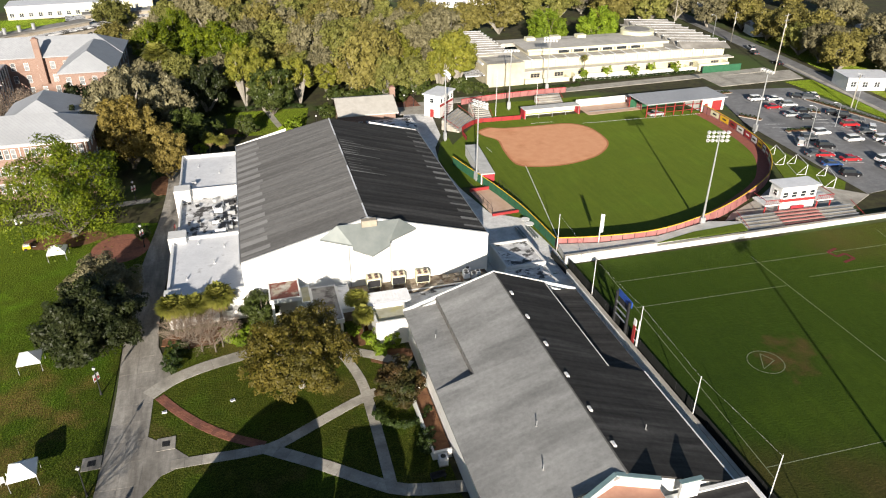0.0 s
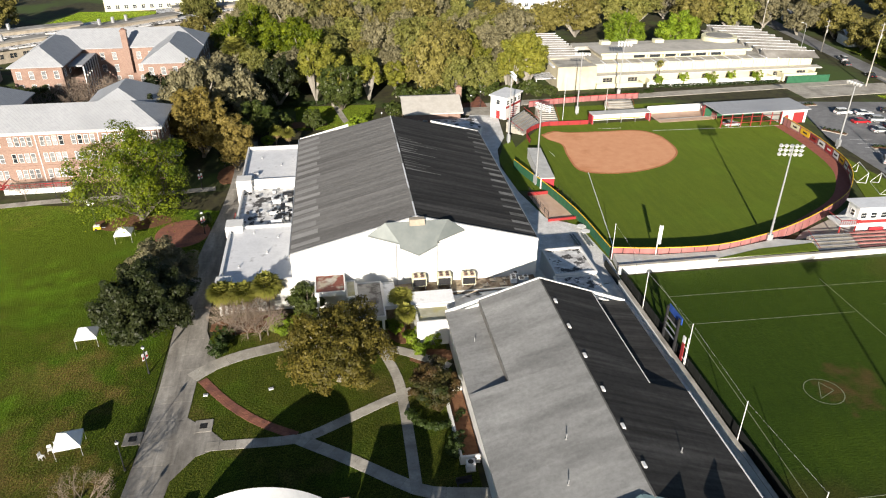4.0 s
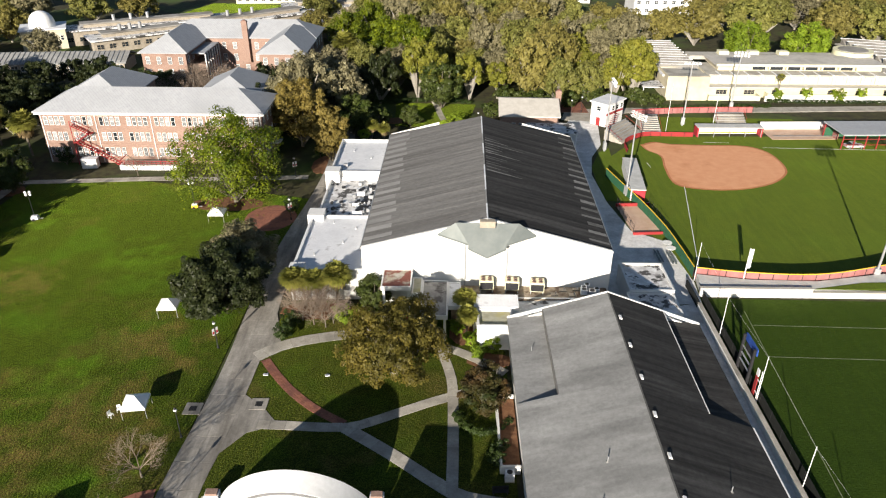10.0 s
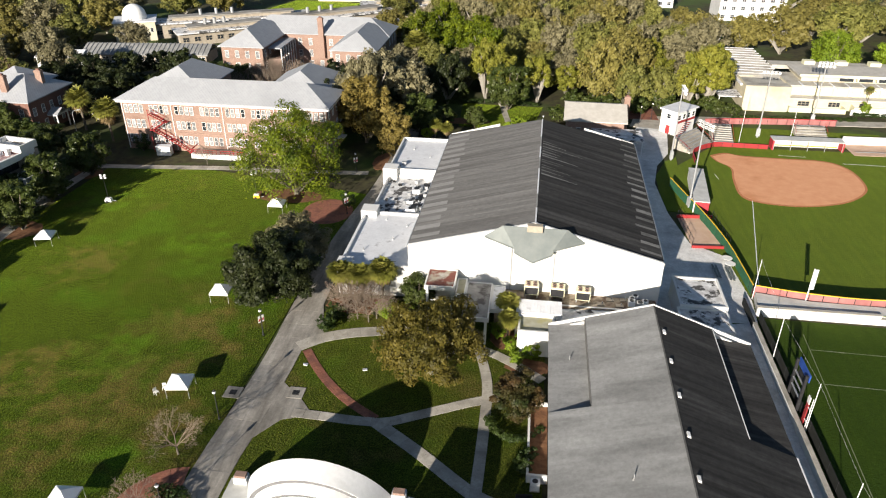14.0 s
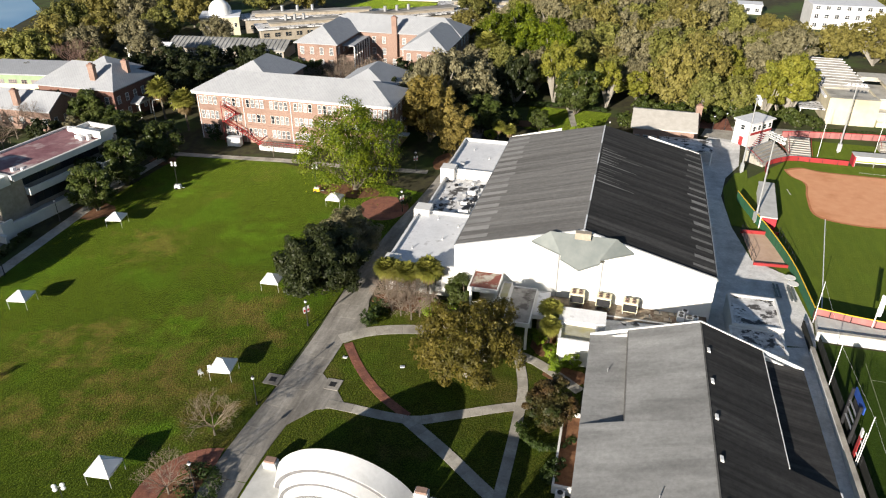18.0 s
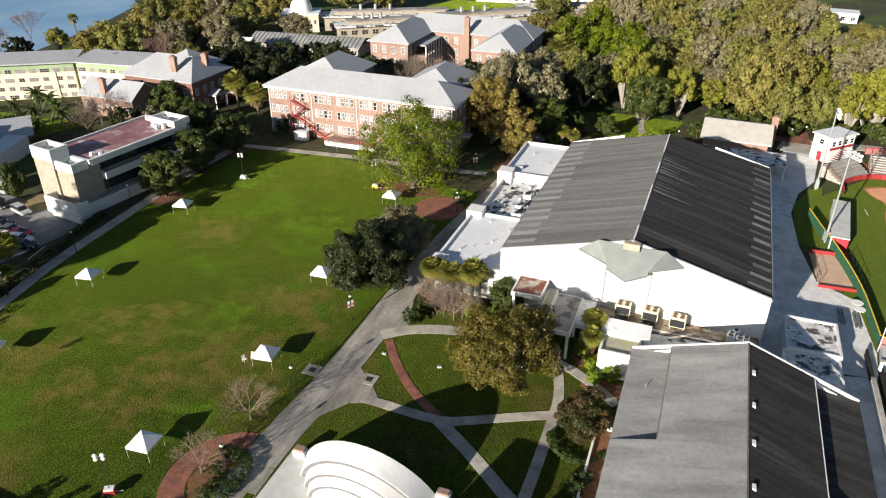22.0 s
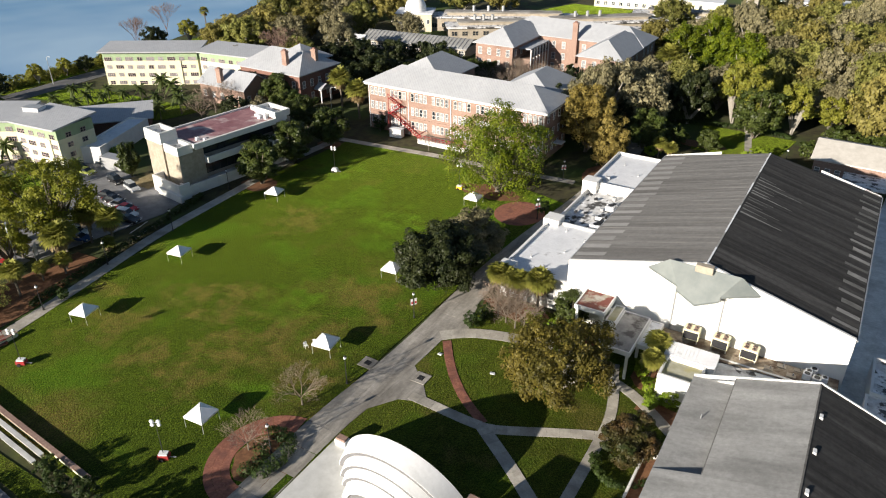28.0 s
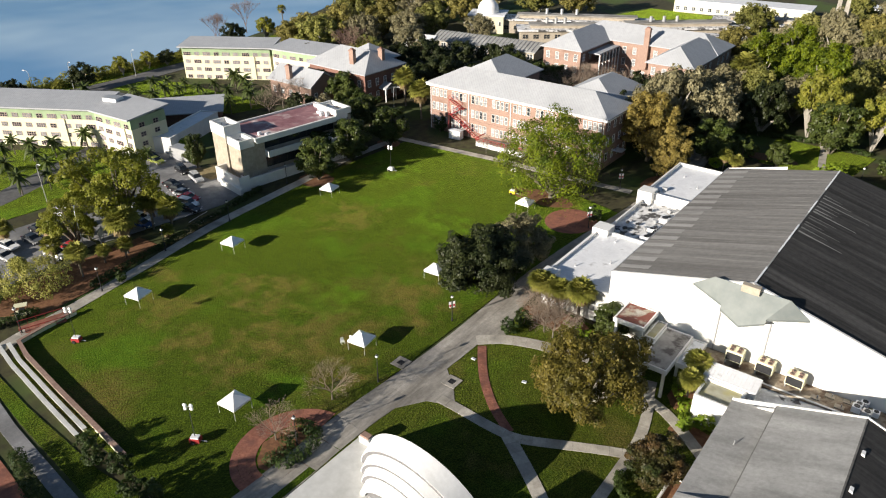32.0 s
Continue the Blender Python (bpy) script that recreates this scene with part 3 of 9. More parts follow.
def plant(proto, x, y, s=1.0, sz=None, turn=None, first=[]):
    """Sets a copy of a tree at x, y; the first one moves the pattern itself."""
    turn = random.uniform(0, 360) if turn is None else turn
    m = pose(x, y, 0, 0, 0, turn) @ Matrix.Diagonal((s, s, sz or s, 1))
    if proto.name not in first:
        first.append(proto.name)
        proto.matrix_basis = m
        return proto
    base = Matrix.Diagonal((1 / proto.scale[0], 1 / proto.scale[1], 1 / proto.scale[2], 1))
    return copy_thing(proto, m @ base)


def fan_leaf(vs, fs, root, d, length, width, rng, droop):
    """A fan of narrow blades at the end of a stalk that leaves root along d."""
    side = d.cross(Vector((0, 0, 1)))
    side = side.normalized() if side.length > .05 else Vector((1, 0, 0))
    up = side.cross(d).normalized()
    hub = root + d * length * .5
    n0 = len(vs)
    vs.extend([root - side * .03, root + side * .03, hub + side * .03, hub - side * .03])
    fs.append((n0, n0 + 1, n0 + 2, n0 + 3))
    for k in range(9):
        a = (k - 4) / 4 * 1.45
        e = d * math.cos(a) + side * math.sin(a) + up * .12 * abs(math.sin(a))
        L = length * .62 * (1 - .25 * abs(a) / 1.45) * rng.uniform(.85, 1.1)
        m, t = hub + e * L * .55, hub + e * L - Vector((0, 0, droop * L))
        w = e.cross(up).normalized() * width * .5
        n0 = len(vs)
        vs.extend([hub, m + w, t, m - w])
        fs.append((n0, n0 + 1, n0 + 2, n0 + 3))


def palm(seed, h, label, r=1.9, fronds=44, category="palm", thick=.19):
    """A fan palm: ringed trunk, a round head of fans and a skirt of dead ones."""
    rng = random.Random(seed)
    t = thing("palm_tree", 0, 0, 0, 0, label, category, "palms")
    bm = bmesh.new()
    bend = rng.uniform(-.3, .3)
    for k in range(8):
        u0, u1 = k / 8, (k + 1) / 8
        rod(bm, (bend * u0, 0, -.2 + (h + .2) * u0), (bend * u1, 0, -.2 + (h + .2) * u1), thick * 1.12, thick * .92, 8)
    part("trunk", bm, M["bark"], t)
    top = Vector((bend, 0, h))
    vs, fs = [], []
    for i in range(fronds):
        a, el = i * 2.399, 1.35 - 1.75 * (i / fronds)
        d = Vector((math.cos(a) * math.cos(el), math.sin(a) * math.cos(el), math.sin(el)))
        fan_leaf(vs, fs, top, d, r * rng.uniform(.85, 1.1), r * .16, rng, .30)
    put("fronds", quick_mesh("fronds", [tuple(v) for v in vs], fs, M["palmleaf"]), t)
    vs, fs = [], []
    for i in range(fronds // 3):
        a, el = i * 2.399 + 1, -.7 - .5 * rng.random()
        d = Vector((math.cos(a) * math.cos(el), math.sin(a) * math.cos(el), math.sin(el)))
        fan_leaf(vs, fs, top - Vector((0, 0, .2)), d, r * rng.uniform(.6, .8), r * .13, rng, .5)
    put("dead_skirt", quick_mesh("dead_skirt", [tuple(v) for v in vs], fs, M["deadfrond"]), t, None, "brown hanging dead fronds")
    return t


def feather_palm(seed, h, label, r=1.9, fronds=44, category="palm", thick=.19):
    rng = random.Random(seed)
    t = thing("palm_tree", 0, 0, 0, 0, label, category, "palms")
    bm = bmesh.new()
    bend = rng.uniform(-.3, .3)
    rod(bm, (0, 0, -.2), (bend * .5, 0, h * .5), thick * 1.2, thick, 8)
    rod(bm, (bend * .5, 0, h * .5), (bend, 0, h), thick, thick * .9, 8)
    part("trunk", bm, M["bark"], t)
    vs, fs = [], []
    for i in range(fronds):
        a = i * 2.399
        el = 1.3 - 2.3 * (i / fronds)
        L = r * rng.uniform(.8, 1.1)
        prev = None
        for k in range(7):
            u = k / 6
            e = el - u * 1.0
            px_ = math.cos(a) * L * u * math.cos(el * .6)
            py_ = math.sin(a) * L * u * math.cos(el * .6)
            pz_ = h + L * (math.sin(el) * u - .55 * u * u)
            wd = .30 * r / 1.9 * math.sin(math.pi * min(1, .18 + u * .8))
            s = Vector((-math.sin(a), math.cos(a), 0)) * wd
            row = [Vector((bend + px_, py_, pz_)) - s - Vector((0, 0, wd * .5)), Vector((bend + px_, py_, pz_)), Vector((bend + px_, py_, pz_)) + s - Vector((0, 0, wd * .5))]
            if prev is not None:
                for j in (0, 1):
                    n0 = len(vs)
                    vs += [prev[j], prev[j + 1], row[j + 1], row[j]]
                    fs.append((n0, n0 + 1, n0 + 2, n0 + 3))
            prev = row
    put("fronds", quick_mesh("fronds", [tuple(v) for v in vs], fs, M["palmdark"]), t)
    return t


def bare_tree(seed, h, w, mat, label, levels=5):
    """A leafless tree of forking twigs."""
    rng = random.Random(seed)
    t = thing("bare_tree", 0, 0, 0, 0, label, "tree")
    bm = bmesh.new()
    rod(bm, (0, 0, -.2), (0, 0, h * .22), .13, .10, 6)
    vs, fs = [], []

    def grow(p, d, ln, r, lv):
        q = p + d * ln
        s = d.cross(Vector((.3, .5, .8))).normalized() * r
        u = d.cross(s).normalized() * r
        for a, b in ((s, u), (u, -s)):
            n0 = len(vs)
            vs.extend([p + a, p - a, q - a * .6, q + a * .6])
            fs.append((n0, n0 + 1, n0 + 2, n0 + 3))
        if lv:
            for _ in range(3):
                e = Vector((rng.gauss(0, 1), rng.gauss(0, 1), rng.gauss(.25, .6)))
                grow(q, (d * 1.1 + e * .75 * w / h).normalized(), ln * rng.uniform(.66, .88), r * .62, lv - 1)

    for i in range(5):
        a = i * 1.256
        grow(Vector((0, 0, h * .2)), Vector((math.cos(a) * w / h, math.sin(a) * w / h, 1)).normalized(), h * .22, .07, levels - 1)
    part("trunk", bm, M["bark"], t)
    put("twig_spray", quick_mesh("twig_spray", [tuple(v) for v in vs], fs, mat), t)
    return t


def shrub(name, w, h, leaf, seed, label, category="shrub", count=1500, size=.35, lobes=9):
    t = thing(name, 0, 0, 0, 0, label, category)
    lb = crown_lobes(seed, w, h, h * .05, lobes, 1.0, .75, .38)
    bm = bmesh.new()
    for i in range(4):
        a = i * 1.6
        rod(bm, (0, 0, -.1), (math.cos(a) * w * .15, math.sin(a) * w * .15, h * .5), .07, .03, 5)
    part("stem", bm, M["bark"], t)
    v, f = leaf_cloud(seed, lb, count, size, .3)
    put("leaves", quick_mesh("leaves", v, f, M[leaf]), t)
    return t


def hedge(pts, width, height, label, size=.26, per=190):
    """A clipped hedge along a line."""
    t = thing("hedge", 0, 0, 0, 0, label, "hedge")
    line = smooth_line(pts, 1.0)
    lb = [(p.x, p.y, height * .5, width * .55, width * .55, height * .52) for p in line]
    bm = bmesh.new()
    for p in line[::2]:
        rod(bm, (p.x, p.y, -.1), (p.x, p.y, height * .6), .06, .03, 4)
    part("stem", bm, M["bark"], t)
    v, f = leaf_cloud(len(line) * 7, lb, per * len(line), size, .4)
    put("leaves", quick_mesh("leaves", v, f, M["hedge"]), t)
    return t

# ---- ground ----
sheet("ground", [(-3000, -600), (3000, -600), (3000, 4000), (-3000, 4000)], -.10, M["soil"], "flat ground of leaf litter and thin grass reaching to the horizon", "ground", .3)
sheet("lawn_great", [(-69, 37), (-64.5, 33.8), (-20, 33), (-21.5, 60), (-21.3, 90), (-20, 110), (-18, 128), (-30, 131), (-55, 136), (-78, 134), (-79.5, 105), (-77.5, 85), (-74, 62), (-70, 45)], 0, M["lawn"], "wide mown lawn with worn brownish patches", "lawn")
sheet("lawn_quad", [(-20, 38), (17, 38), (17.3, 88), (-14, 92), (-19, 75)], -.02, M["quad"], "small lawns between the walks of the quadrangle", "lawn")
sheet("lawn_softball", [(49, 100), (57, 98.6), (68, 98.2), (79, 101), (88, 104.6), (96, 109), (103, 113.6), (107.5, 118), (113, 125.5), (116, 133), (118, 146.7), (118, 160), (101, 167), (56, 166), (44, 150), (42, 138)], 0, M["turf2"], "mown outfield grass of a softball field", "field")
sheet("lawn_sports_field", [(48.5, -60), (160, -60), (160, 92), (48.5, 93.5)], -.01, M["turf"], "green sports pitch with worn brown patches", "field")

# ---- roads and walks ----
slab_path("drive", [(-19.5, 30), (-19.4, 42), (-19.6, 54), (-18.9, 66), (-18.6, 76), (-18.8, 86), (-18.9, 98), (-18.2, 112), (-16.4, 130), (-15.8, 146), (-16.5, 165), (-20, 190)], 4.6, .03, M["drive"], "worn pale concrete campus drive with stained joints", "slab", 4.0, 2, .03, "drive")
sheet("pavement_plaza", [(-17.4, 54.6), (-16.9, 59.5), (-14.6, 62.9), (-12.6, 63.7), (-11.6, 64.9), (-13.2, 66.8), (-16.6, 69.8), (-17.2, 76.5), (-14.4, 81), (-16.4, 88), (-16.6, 92), (-20.5, 92), (-20.6, 56)], .018, M["drive"], "pale concrete forecourt where the walks meet", "pavement")
slab_path("path_arc", [(-17, 77.4), (-14.4, 79.7), (-11, 81.3), (-7, 82.4), (-2, 83.4)], 2.2, .036, M["concrete"], "curved pale concrete walk past the oak", step=1.8)
slab_path("path_brick", [(-15.6, 76.8), (-13.2, 73.4), (-10.6, 70.3), (-7.2, 67.2), (-3.2, 64.6)], 1.25, .040, M["brickpave"], "narrow red brick walk across the lawn", "brick_course", .6, 2, .012)
slab_path("path_cross", [(-13.6, 64.3), (-10.2, 64.2), (-6.5, 64.0), (-3.6, 64.0), (-1.3, 64.4), (4.1, 67.1), (7.9, 69.0), (11.5, 70.5)], 1.5, .044, M["concrete"], "concrete walk of square slabs across the quadrangle", step=1.5)
slab_path("path_south", [(-2.9, 63.9), (2.2, 60.3), (5.8, 57.5), (8.6, 55.3), (11.5, 53.6), (18, 52.4)], 1.7, .048, M["concrete"], "concrete walk of square slabs leading south", step=1.7)
slab_path("path_entry", [(6.8, 84), (7.5, 81.4), (8.6, 78.4), (9.8, 73.3), (10.05, 68), (10.05, 61), (9.95, 54)], 1.35, .052, M["concrete"], "straight concrete walk from the canopy", step=1.7)
slab_path("path_hall", [(8.2, 80.2), (10.6, 79.2), (13.6, 77.2), (17, 74.5)], 1.6, .056, M["concrete"], "short concrete walk to the low hall", step=1.6)
slab_path("sidewalk_lawn", [(-68, 28), (-70.6, 38), (-71.6, 45.6), (-74.3, 60), (-77.6, 76), (-79.2, 92), (-80.2, 104), (-81.5, 116), (-81, 132)], 2.3, .03, M["concrete"], "long concrete sidewalk beside the great lawn", step=2.2)
slab_path("sidewalk_north", [(-81, 134.6), (-66, 136), (-52, 137.4), (-40, 137.5), (-21, 139)], 2.0, .036, M["concrete"], "concrete walk at the lawn's far edge", step=2.2)
slab_path("path_garden", [(11, 150), (10, 165), (7, 178), (5, 190)], 1.6, .03, M["concrete"], "garden walk behind the gym", step=2)
sheet("pavement_concourse", [(33.6, 91), (48.4, 92), (49, 98), (47.8, 112), (42.6, 116), (40.5, 128), (39.8, 142), (41.5, 152), (45, 160), (47, 176), (40, 178), (36.4, 168), (35, 150), (33.7, 140)], .02, M["concourse"], "worn pale concrete concourse beside the gym", "pavement")
sheet("pavement_side_walk", [(43.4, 36), (47, 36), (47.2, 60), (47.3, 91.9), (43.6, 91)], .012, M["concourse"], "pale concrete service walk between hall and wall", "pavement")
sheet("parking_lot_east", [(121, 104), (160, 108), (162, 141), (158, 172), (132, 176), (124, 148)], .0, M["lotpave"], "grey asphalt parking lot with bay lines and planted islands", "parking lot")
sheet("road_street_east", [(164, 80), (171, 80), (173, 142), (183, 220), (196, 330), (188, 330), (176, 222), (166, 142)], .0, M["lotpave"], "grey two-lane street", "road")
sheet("road_behind", [(-60, 160), (-57, 160), (-40, 172), (-22, 178), (-16, 190), (-20, 192), (-42, 176)], -.02, M["asphalt"], "shaded campus lane under the trees", "road")
sheet("parking_lot_west", [(-121, 94), (-86, 93), (-84, 84), (-88, 61), (-104, 59), (-106, 80), (-122, 86)], .0, M["lotpave"], "grey asphalt parking lot in the shade", "parking lot")
sheet("bed_lot", [(-84.6, 66), (-78.4, 66.4), (-76.8, 60), (-74.4, 51), (-73.6, 43), (-79, 38), (-85.5, 43), (-85, 56)], .006, M["mulch"], "orange-brown mulch under the palms beside the sidewalk", "bed")
sheet("bed_court", [(-104.4, 91.6), (-103.6, 96.6), (-98.8, 98), (-96.4, 93.6), (-96.2, 90.4), (-99.4, 90.4)], .008, M["drygrass"], "dry tan grass patch beside the court wall", "bed")
sheet("parking_lot_corner", [(-108, 40), (-86, 42), (-89, 60), (-106, 59)], .004, M["lotpave"], "grey asphalt parking lot beside the street", "parking lot")
sheet("road_lake", [(-192, 40), (-183, 40), (-179, 118), (-181, 146), (-184, 192), (-186, 260), (-190, 420), (-198, 420), (-192, 260), (-190, 190), (-189, 146), (-187, 118)], .0, M["asphalt"], "grey lakeside road", "road")
sheet("road_dorm", [(-182, 108), (-182, 114), (-160, 116), (-140, 112), (-120, 60), (-112, 30), (-118, 30), (-126, 58), (-146, 106), (-160, 110)], -.01, M["asphalt"], "curving grey service road between the dormitories", "road")
sheet("lawn_dorm", [(-180, 116), (-158, 119), (-140, 116), (-130, 122), (-126, 134), (-168, 132), (-178, 128)], -.02, M["lawn"], "bright green lawn before a dormitory", "lawn")
sheet("lawn_dorm_south", [(-150, 50), (-112, 50), (-110, 84), (-140, 84), (-155, 66)], -.03, M["lawn"], "green lawn planted with small palms", "lawn")
sheet("verge_lake", [(-199, 40), (-192.5, 40), (-187.5, 118), (-190, 150), (-191, 190), (-193, 260), (-199, 260), (-197, 190), (-196, 140)], -.02, M["lawn"], "grass verge along the lake road", "verge")
lake_mat = glassy("lake_water", (.16, .27, .40, 1), .16)
_n = lake_mat.node_tree
_t, _b = _n.nodes.new("ShaderNodeTexNoise"), _n.nodes.new("ShaderNodeBump")
_t.inputs["Scale"].default_value = .6
_b.inputs["Strength"].default_value, _b.inputs["Distance"].default_value = .12, .05
_n.links.new(_t.outputs["Fac"], _b.inputs["Height"])
_n.links.new(_b.outputs["Normal"], _n.nodes["Principled BSDF"].inputs["Normal"])
# cloud reflections painted into the water's colour as broad pale and dark patches
_p, _w, _r, _x = (_n.nodes.new(k) for k in ("ShaderNodeNewGeometry", "ShaderNodeTexNoise", "ShaderNodeMapRange", "ShaderNodeMix"))
_w.inputs["Scale"].default_value, _w.inputs["Detail"].default_value = .011, 3
_r.inputs["From Min"].default_value, _r.inputs["From Max"].default_value = .40, .66
_x.data_type = "RGBA"
_x.inputs[6].default_value, _x.inputs[7].default_value = (.115, .26, .47, 1), (.33, .47, .62, 1)
_n.links.new(_p.outputs["Position"], _w.inputs["Vector"])
_n.links.new(_w.outputs["Fac"], _r.inputs["Value"])
_n.links.new(_r.outputs["Result"], _x.inputs[0])
_n.links.new(_x.outputs[2], _n.nodes["Principled BSDF"].inputs["Base Color"])
sheet("water_lake", [(-900, -100), (-203, -100), (-203, 92), (-198, 118), (-205, 160), (-202, 182), (-214, 226), (-232, 270), (-300, 330), (-420, 420), (-900, 560)], -.04, lake_mat, "calm pale blue lake", "lake")

# half ring of brick paving round a planted bed beside the stage
ring = thing("brick_ring_path", 0, 0, 0, 0, "curved red brick plaza round a planted bed", "path", "", "structure")
for i in range(26):
    a0, a1 = radians(62 + i * 8.6), radians(62 + (i + 1) * 8.6)
    for r0, r1 in ((4.6, 5.6), (5.62, 6.6), (6.62, 7.6)):
        p = [(-21.4 + r * math.cos(a) * .92, 46.6 + r * math.sin(a)) for r, a in ((r0, a0 + .004), (r1, a0 + .004), (r1, a1), (r0, a1))]
        if max(q[0] for q in p) < -21.2:
            part("brick_course", prism(bmesh.new(), p, -.03, .03 + random.uniform(0, .004)), M["brickpave"], ring)

# ---- the gymnasium ----
GX0, GX1, GY0, GY1, GE, GR = -3.75, 33.35, 91.2, 139.5, 9.4, 14.4
GM = (GX0 + GX1) / 2
gym = thing("gymnasium", GM, GY0, 0, -.7, "large white stucco gymnasium with a weathered grey gabled roof", "building")


def G(bm):
    bmesh.ops.translate(bm, verts=bm.verts, vec=(-GM, -GY0, 0))
    return bm


def gable_wall(y0, y1, x0=GX0, x1=GX1, e=GE, r=GR, extra=.25):
    xm = (x0 + x1) / 2
    sec = [(x0, 0), (x1, 0), (x1, e + extra), (xm, r + extra), (x0, e + extra)]
    return solid(bmesh.new(), [(x, y, z) for y in (y0, y1) for x, z in sec],
                 [(0, 1, 2, 3, 4), (9, 8, 7, 6, 5)] + [(i, (i + 1) % 5, (i + 1) % 5 + 5, i + 5) for i in range(5)])


part("gable_wall", G(gable_wall(GY0, GY0 + .4)), M["white"], gym)
part("rear_wall", G(gable_wall(GY1 - .4, GY1, extra=-.32, r=GR - 1.9)), M["white"], gym)
for s in (-1, 1):
    xa, xb = GM + s * 18.5, GM + s * 8.5
    za, zb = (GR - abs(x - GM) * (GR - GE) / 18.6 for x in (xa, xb))
    part("rear_verge", G(solid(bmesh.new(), [(x, y, z + d) for y in (GY1 + .32, GY1 + .46) for x, z in ((xa, za), (xb, zb)) for d in (-.5, .06)], [(0, 2, 3, 1), (4, 5, 7, 6), (1, 3, 7, 5), (0, 4, 6, 2), (0, 1, 5, 4), (2, 6, 7, 3)])), M["white"], gym, "low white parapet at the rear eave")
part("side_wall", G(boxes((GX0, GY0 + .4, 0, GX0 + .4, GY1 - .4, GE - .1))), M["white"], gym)
part("side_wall", G(boxes((GX1 - .4, GY0 + .4, 0, GX1, GY1 - .4, GE - .1))), M["white"], gym)
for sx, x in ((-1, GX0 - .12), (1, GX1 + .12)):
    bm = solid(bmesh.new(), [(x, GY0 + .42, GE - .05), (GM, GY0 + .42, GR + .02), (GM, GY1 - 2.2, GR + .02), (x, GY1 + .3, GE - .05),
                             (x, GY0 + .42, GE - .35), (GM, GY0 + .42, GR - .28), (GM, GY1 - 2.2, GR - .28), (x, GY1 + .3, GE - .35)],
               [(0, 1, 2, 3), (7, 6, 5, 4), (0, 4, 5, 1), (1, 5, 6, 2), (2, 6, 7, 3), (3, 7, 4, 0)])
    # the east slope takes the felt that has its shade in the colour
    felt = M["gymroof"] if sx < 0 else M["shadefelt"]
    part("roof_slope", G(bm), felt, gym, "streaked grey roof felt" if sx < 0 else "streaked roof felt with the slope's shade in its colour")
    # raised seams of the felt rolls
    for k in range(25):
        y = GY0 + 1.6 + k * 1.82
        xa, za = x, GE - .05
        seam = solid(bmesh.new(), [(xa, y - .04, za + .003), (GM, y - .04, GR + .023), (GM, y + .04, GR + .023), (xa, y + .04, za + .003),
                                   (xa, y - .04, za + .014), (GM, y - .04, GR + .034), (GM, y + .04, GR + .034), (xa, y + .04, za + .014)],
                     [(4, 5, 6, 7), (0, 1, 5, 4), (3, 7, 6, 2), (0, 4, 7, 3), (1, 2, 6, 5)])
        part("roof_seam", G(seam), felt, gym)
for k in range(9):
    y = GY0 + .5 + k * 5.08
    part("ridge_cap", G(boxes((GM - .11, y, GR - .02, GM + .11, y + 5.06, GR + (.05 if k % 3 else .08)))), M["hallroof"] if k in (1, 4, 6) else M["membrane"], gym, "worn pale ridge cap")
for x in (GX0 - .23, GX1 + .13):
    part("gutter", G(boxes((x, GY0 + .4, GE - .36, x + .10, GY1 + .3, GE - .04))), M["steel"], gym)
# pale strips of new coating along both eaves
for sx, n, ln in ((1, 18, 3.0), (-1, 17, 4.2)):
    for k in range(n):
        y = GY0 + 2.2 + k * 2.7
        xa, xb = 18.4 - ln + (k % 3) * .3, 18.55
        z0, z1 = (GR + .02 - x * (GR - GE + .07) / 18.67 + .02 for x in (xa, xb))
        w = (.7 if sx > 0 else 1.15) + .2 * ((k * 7) % 3)
        part("roof_patch", G(solid(bmesh.new(), [(GM + sx * xa, y, z0), (GM + sx * xb, y, z1), (GM + sx * xb, y + w, z1), (GM + sx * xa, y + w, z0)], [(0, 1, 2, 3)])), M["patchfelt"] if sx > 0 else M["eavefelt"], gym, "pale strip of roof coating")
# pale streaks below the ridge on the shade-darkened side
rng = random.Random(21)
for k in range(13):
    y, ln, w = GY0 + 19 + k * 1.25 + rng.uniform(-.3, .3), rng.uniform(3.0, 8.0), rng.uniform(.25, .6)
    z0, z1 = (GR + .04 - x * (GR - GE + .07) / 18.67 for x in (.4, ln))
    part("roof_streak", G(solid(bmesh.new(), [(GM + .4, y, z0), (GM + ln, y + .1, z1), (GM + ln, y + .2, z1), (GM + .4, y + w, z0)], [(0, 1, 2, 3)])), M["patchfelt"], gym, "pale worn streak in the felt")
# grey prow-shaped hip roof that leans from the gable down over a shallow bay
for s in (-1, 1):
    O, B, C_ = (GM + s * 7.17, 91.15, 12.1), (GM + s * 2.75, 89.3, 11.5), (GM + s * 2.75, 88.95, 11.03)
    T_, A0, P_ = (GM, 88.2, 10.0), (GM, 91.15, 13.95), (GM + s * 4.6, 91.15, 13.95)
    top = [O, B, C_, T_, A0, P_]
    low = [(x, y, z - .28) for x, y, z in top]
    n = 6
    part("bay_roof", G(solid(bmesh.new(), top + low, [(4, 5, 1), (5, 0, 1), (4, 1, 2), (4, 2, 3), (10, 7, 11), (11, 7, 6), (10, 8, 7), (10, 9, 8)] + [(i, (i + 1) % n, (i + 1) % n + n, i + n) for i in range(n)])), M["greymetal"], gym, "grey metal hip roof over the bay")
    part("downspout", G(boxes((GM + s * 3.1 - .08, 91.02, 3.3, GM + s * 3.1 + .08, 91.18, 10.7))), M["steel"], gym)
    part("rain_head", G(boxes((GM + s * 3.3 - .35, 90.75, 10.5, GM + s * 3.3 + .35, 91.19, 11.2))), M["membrane"], gym)
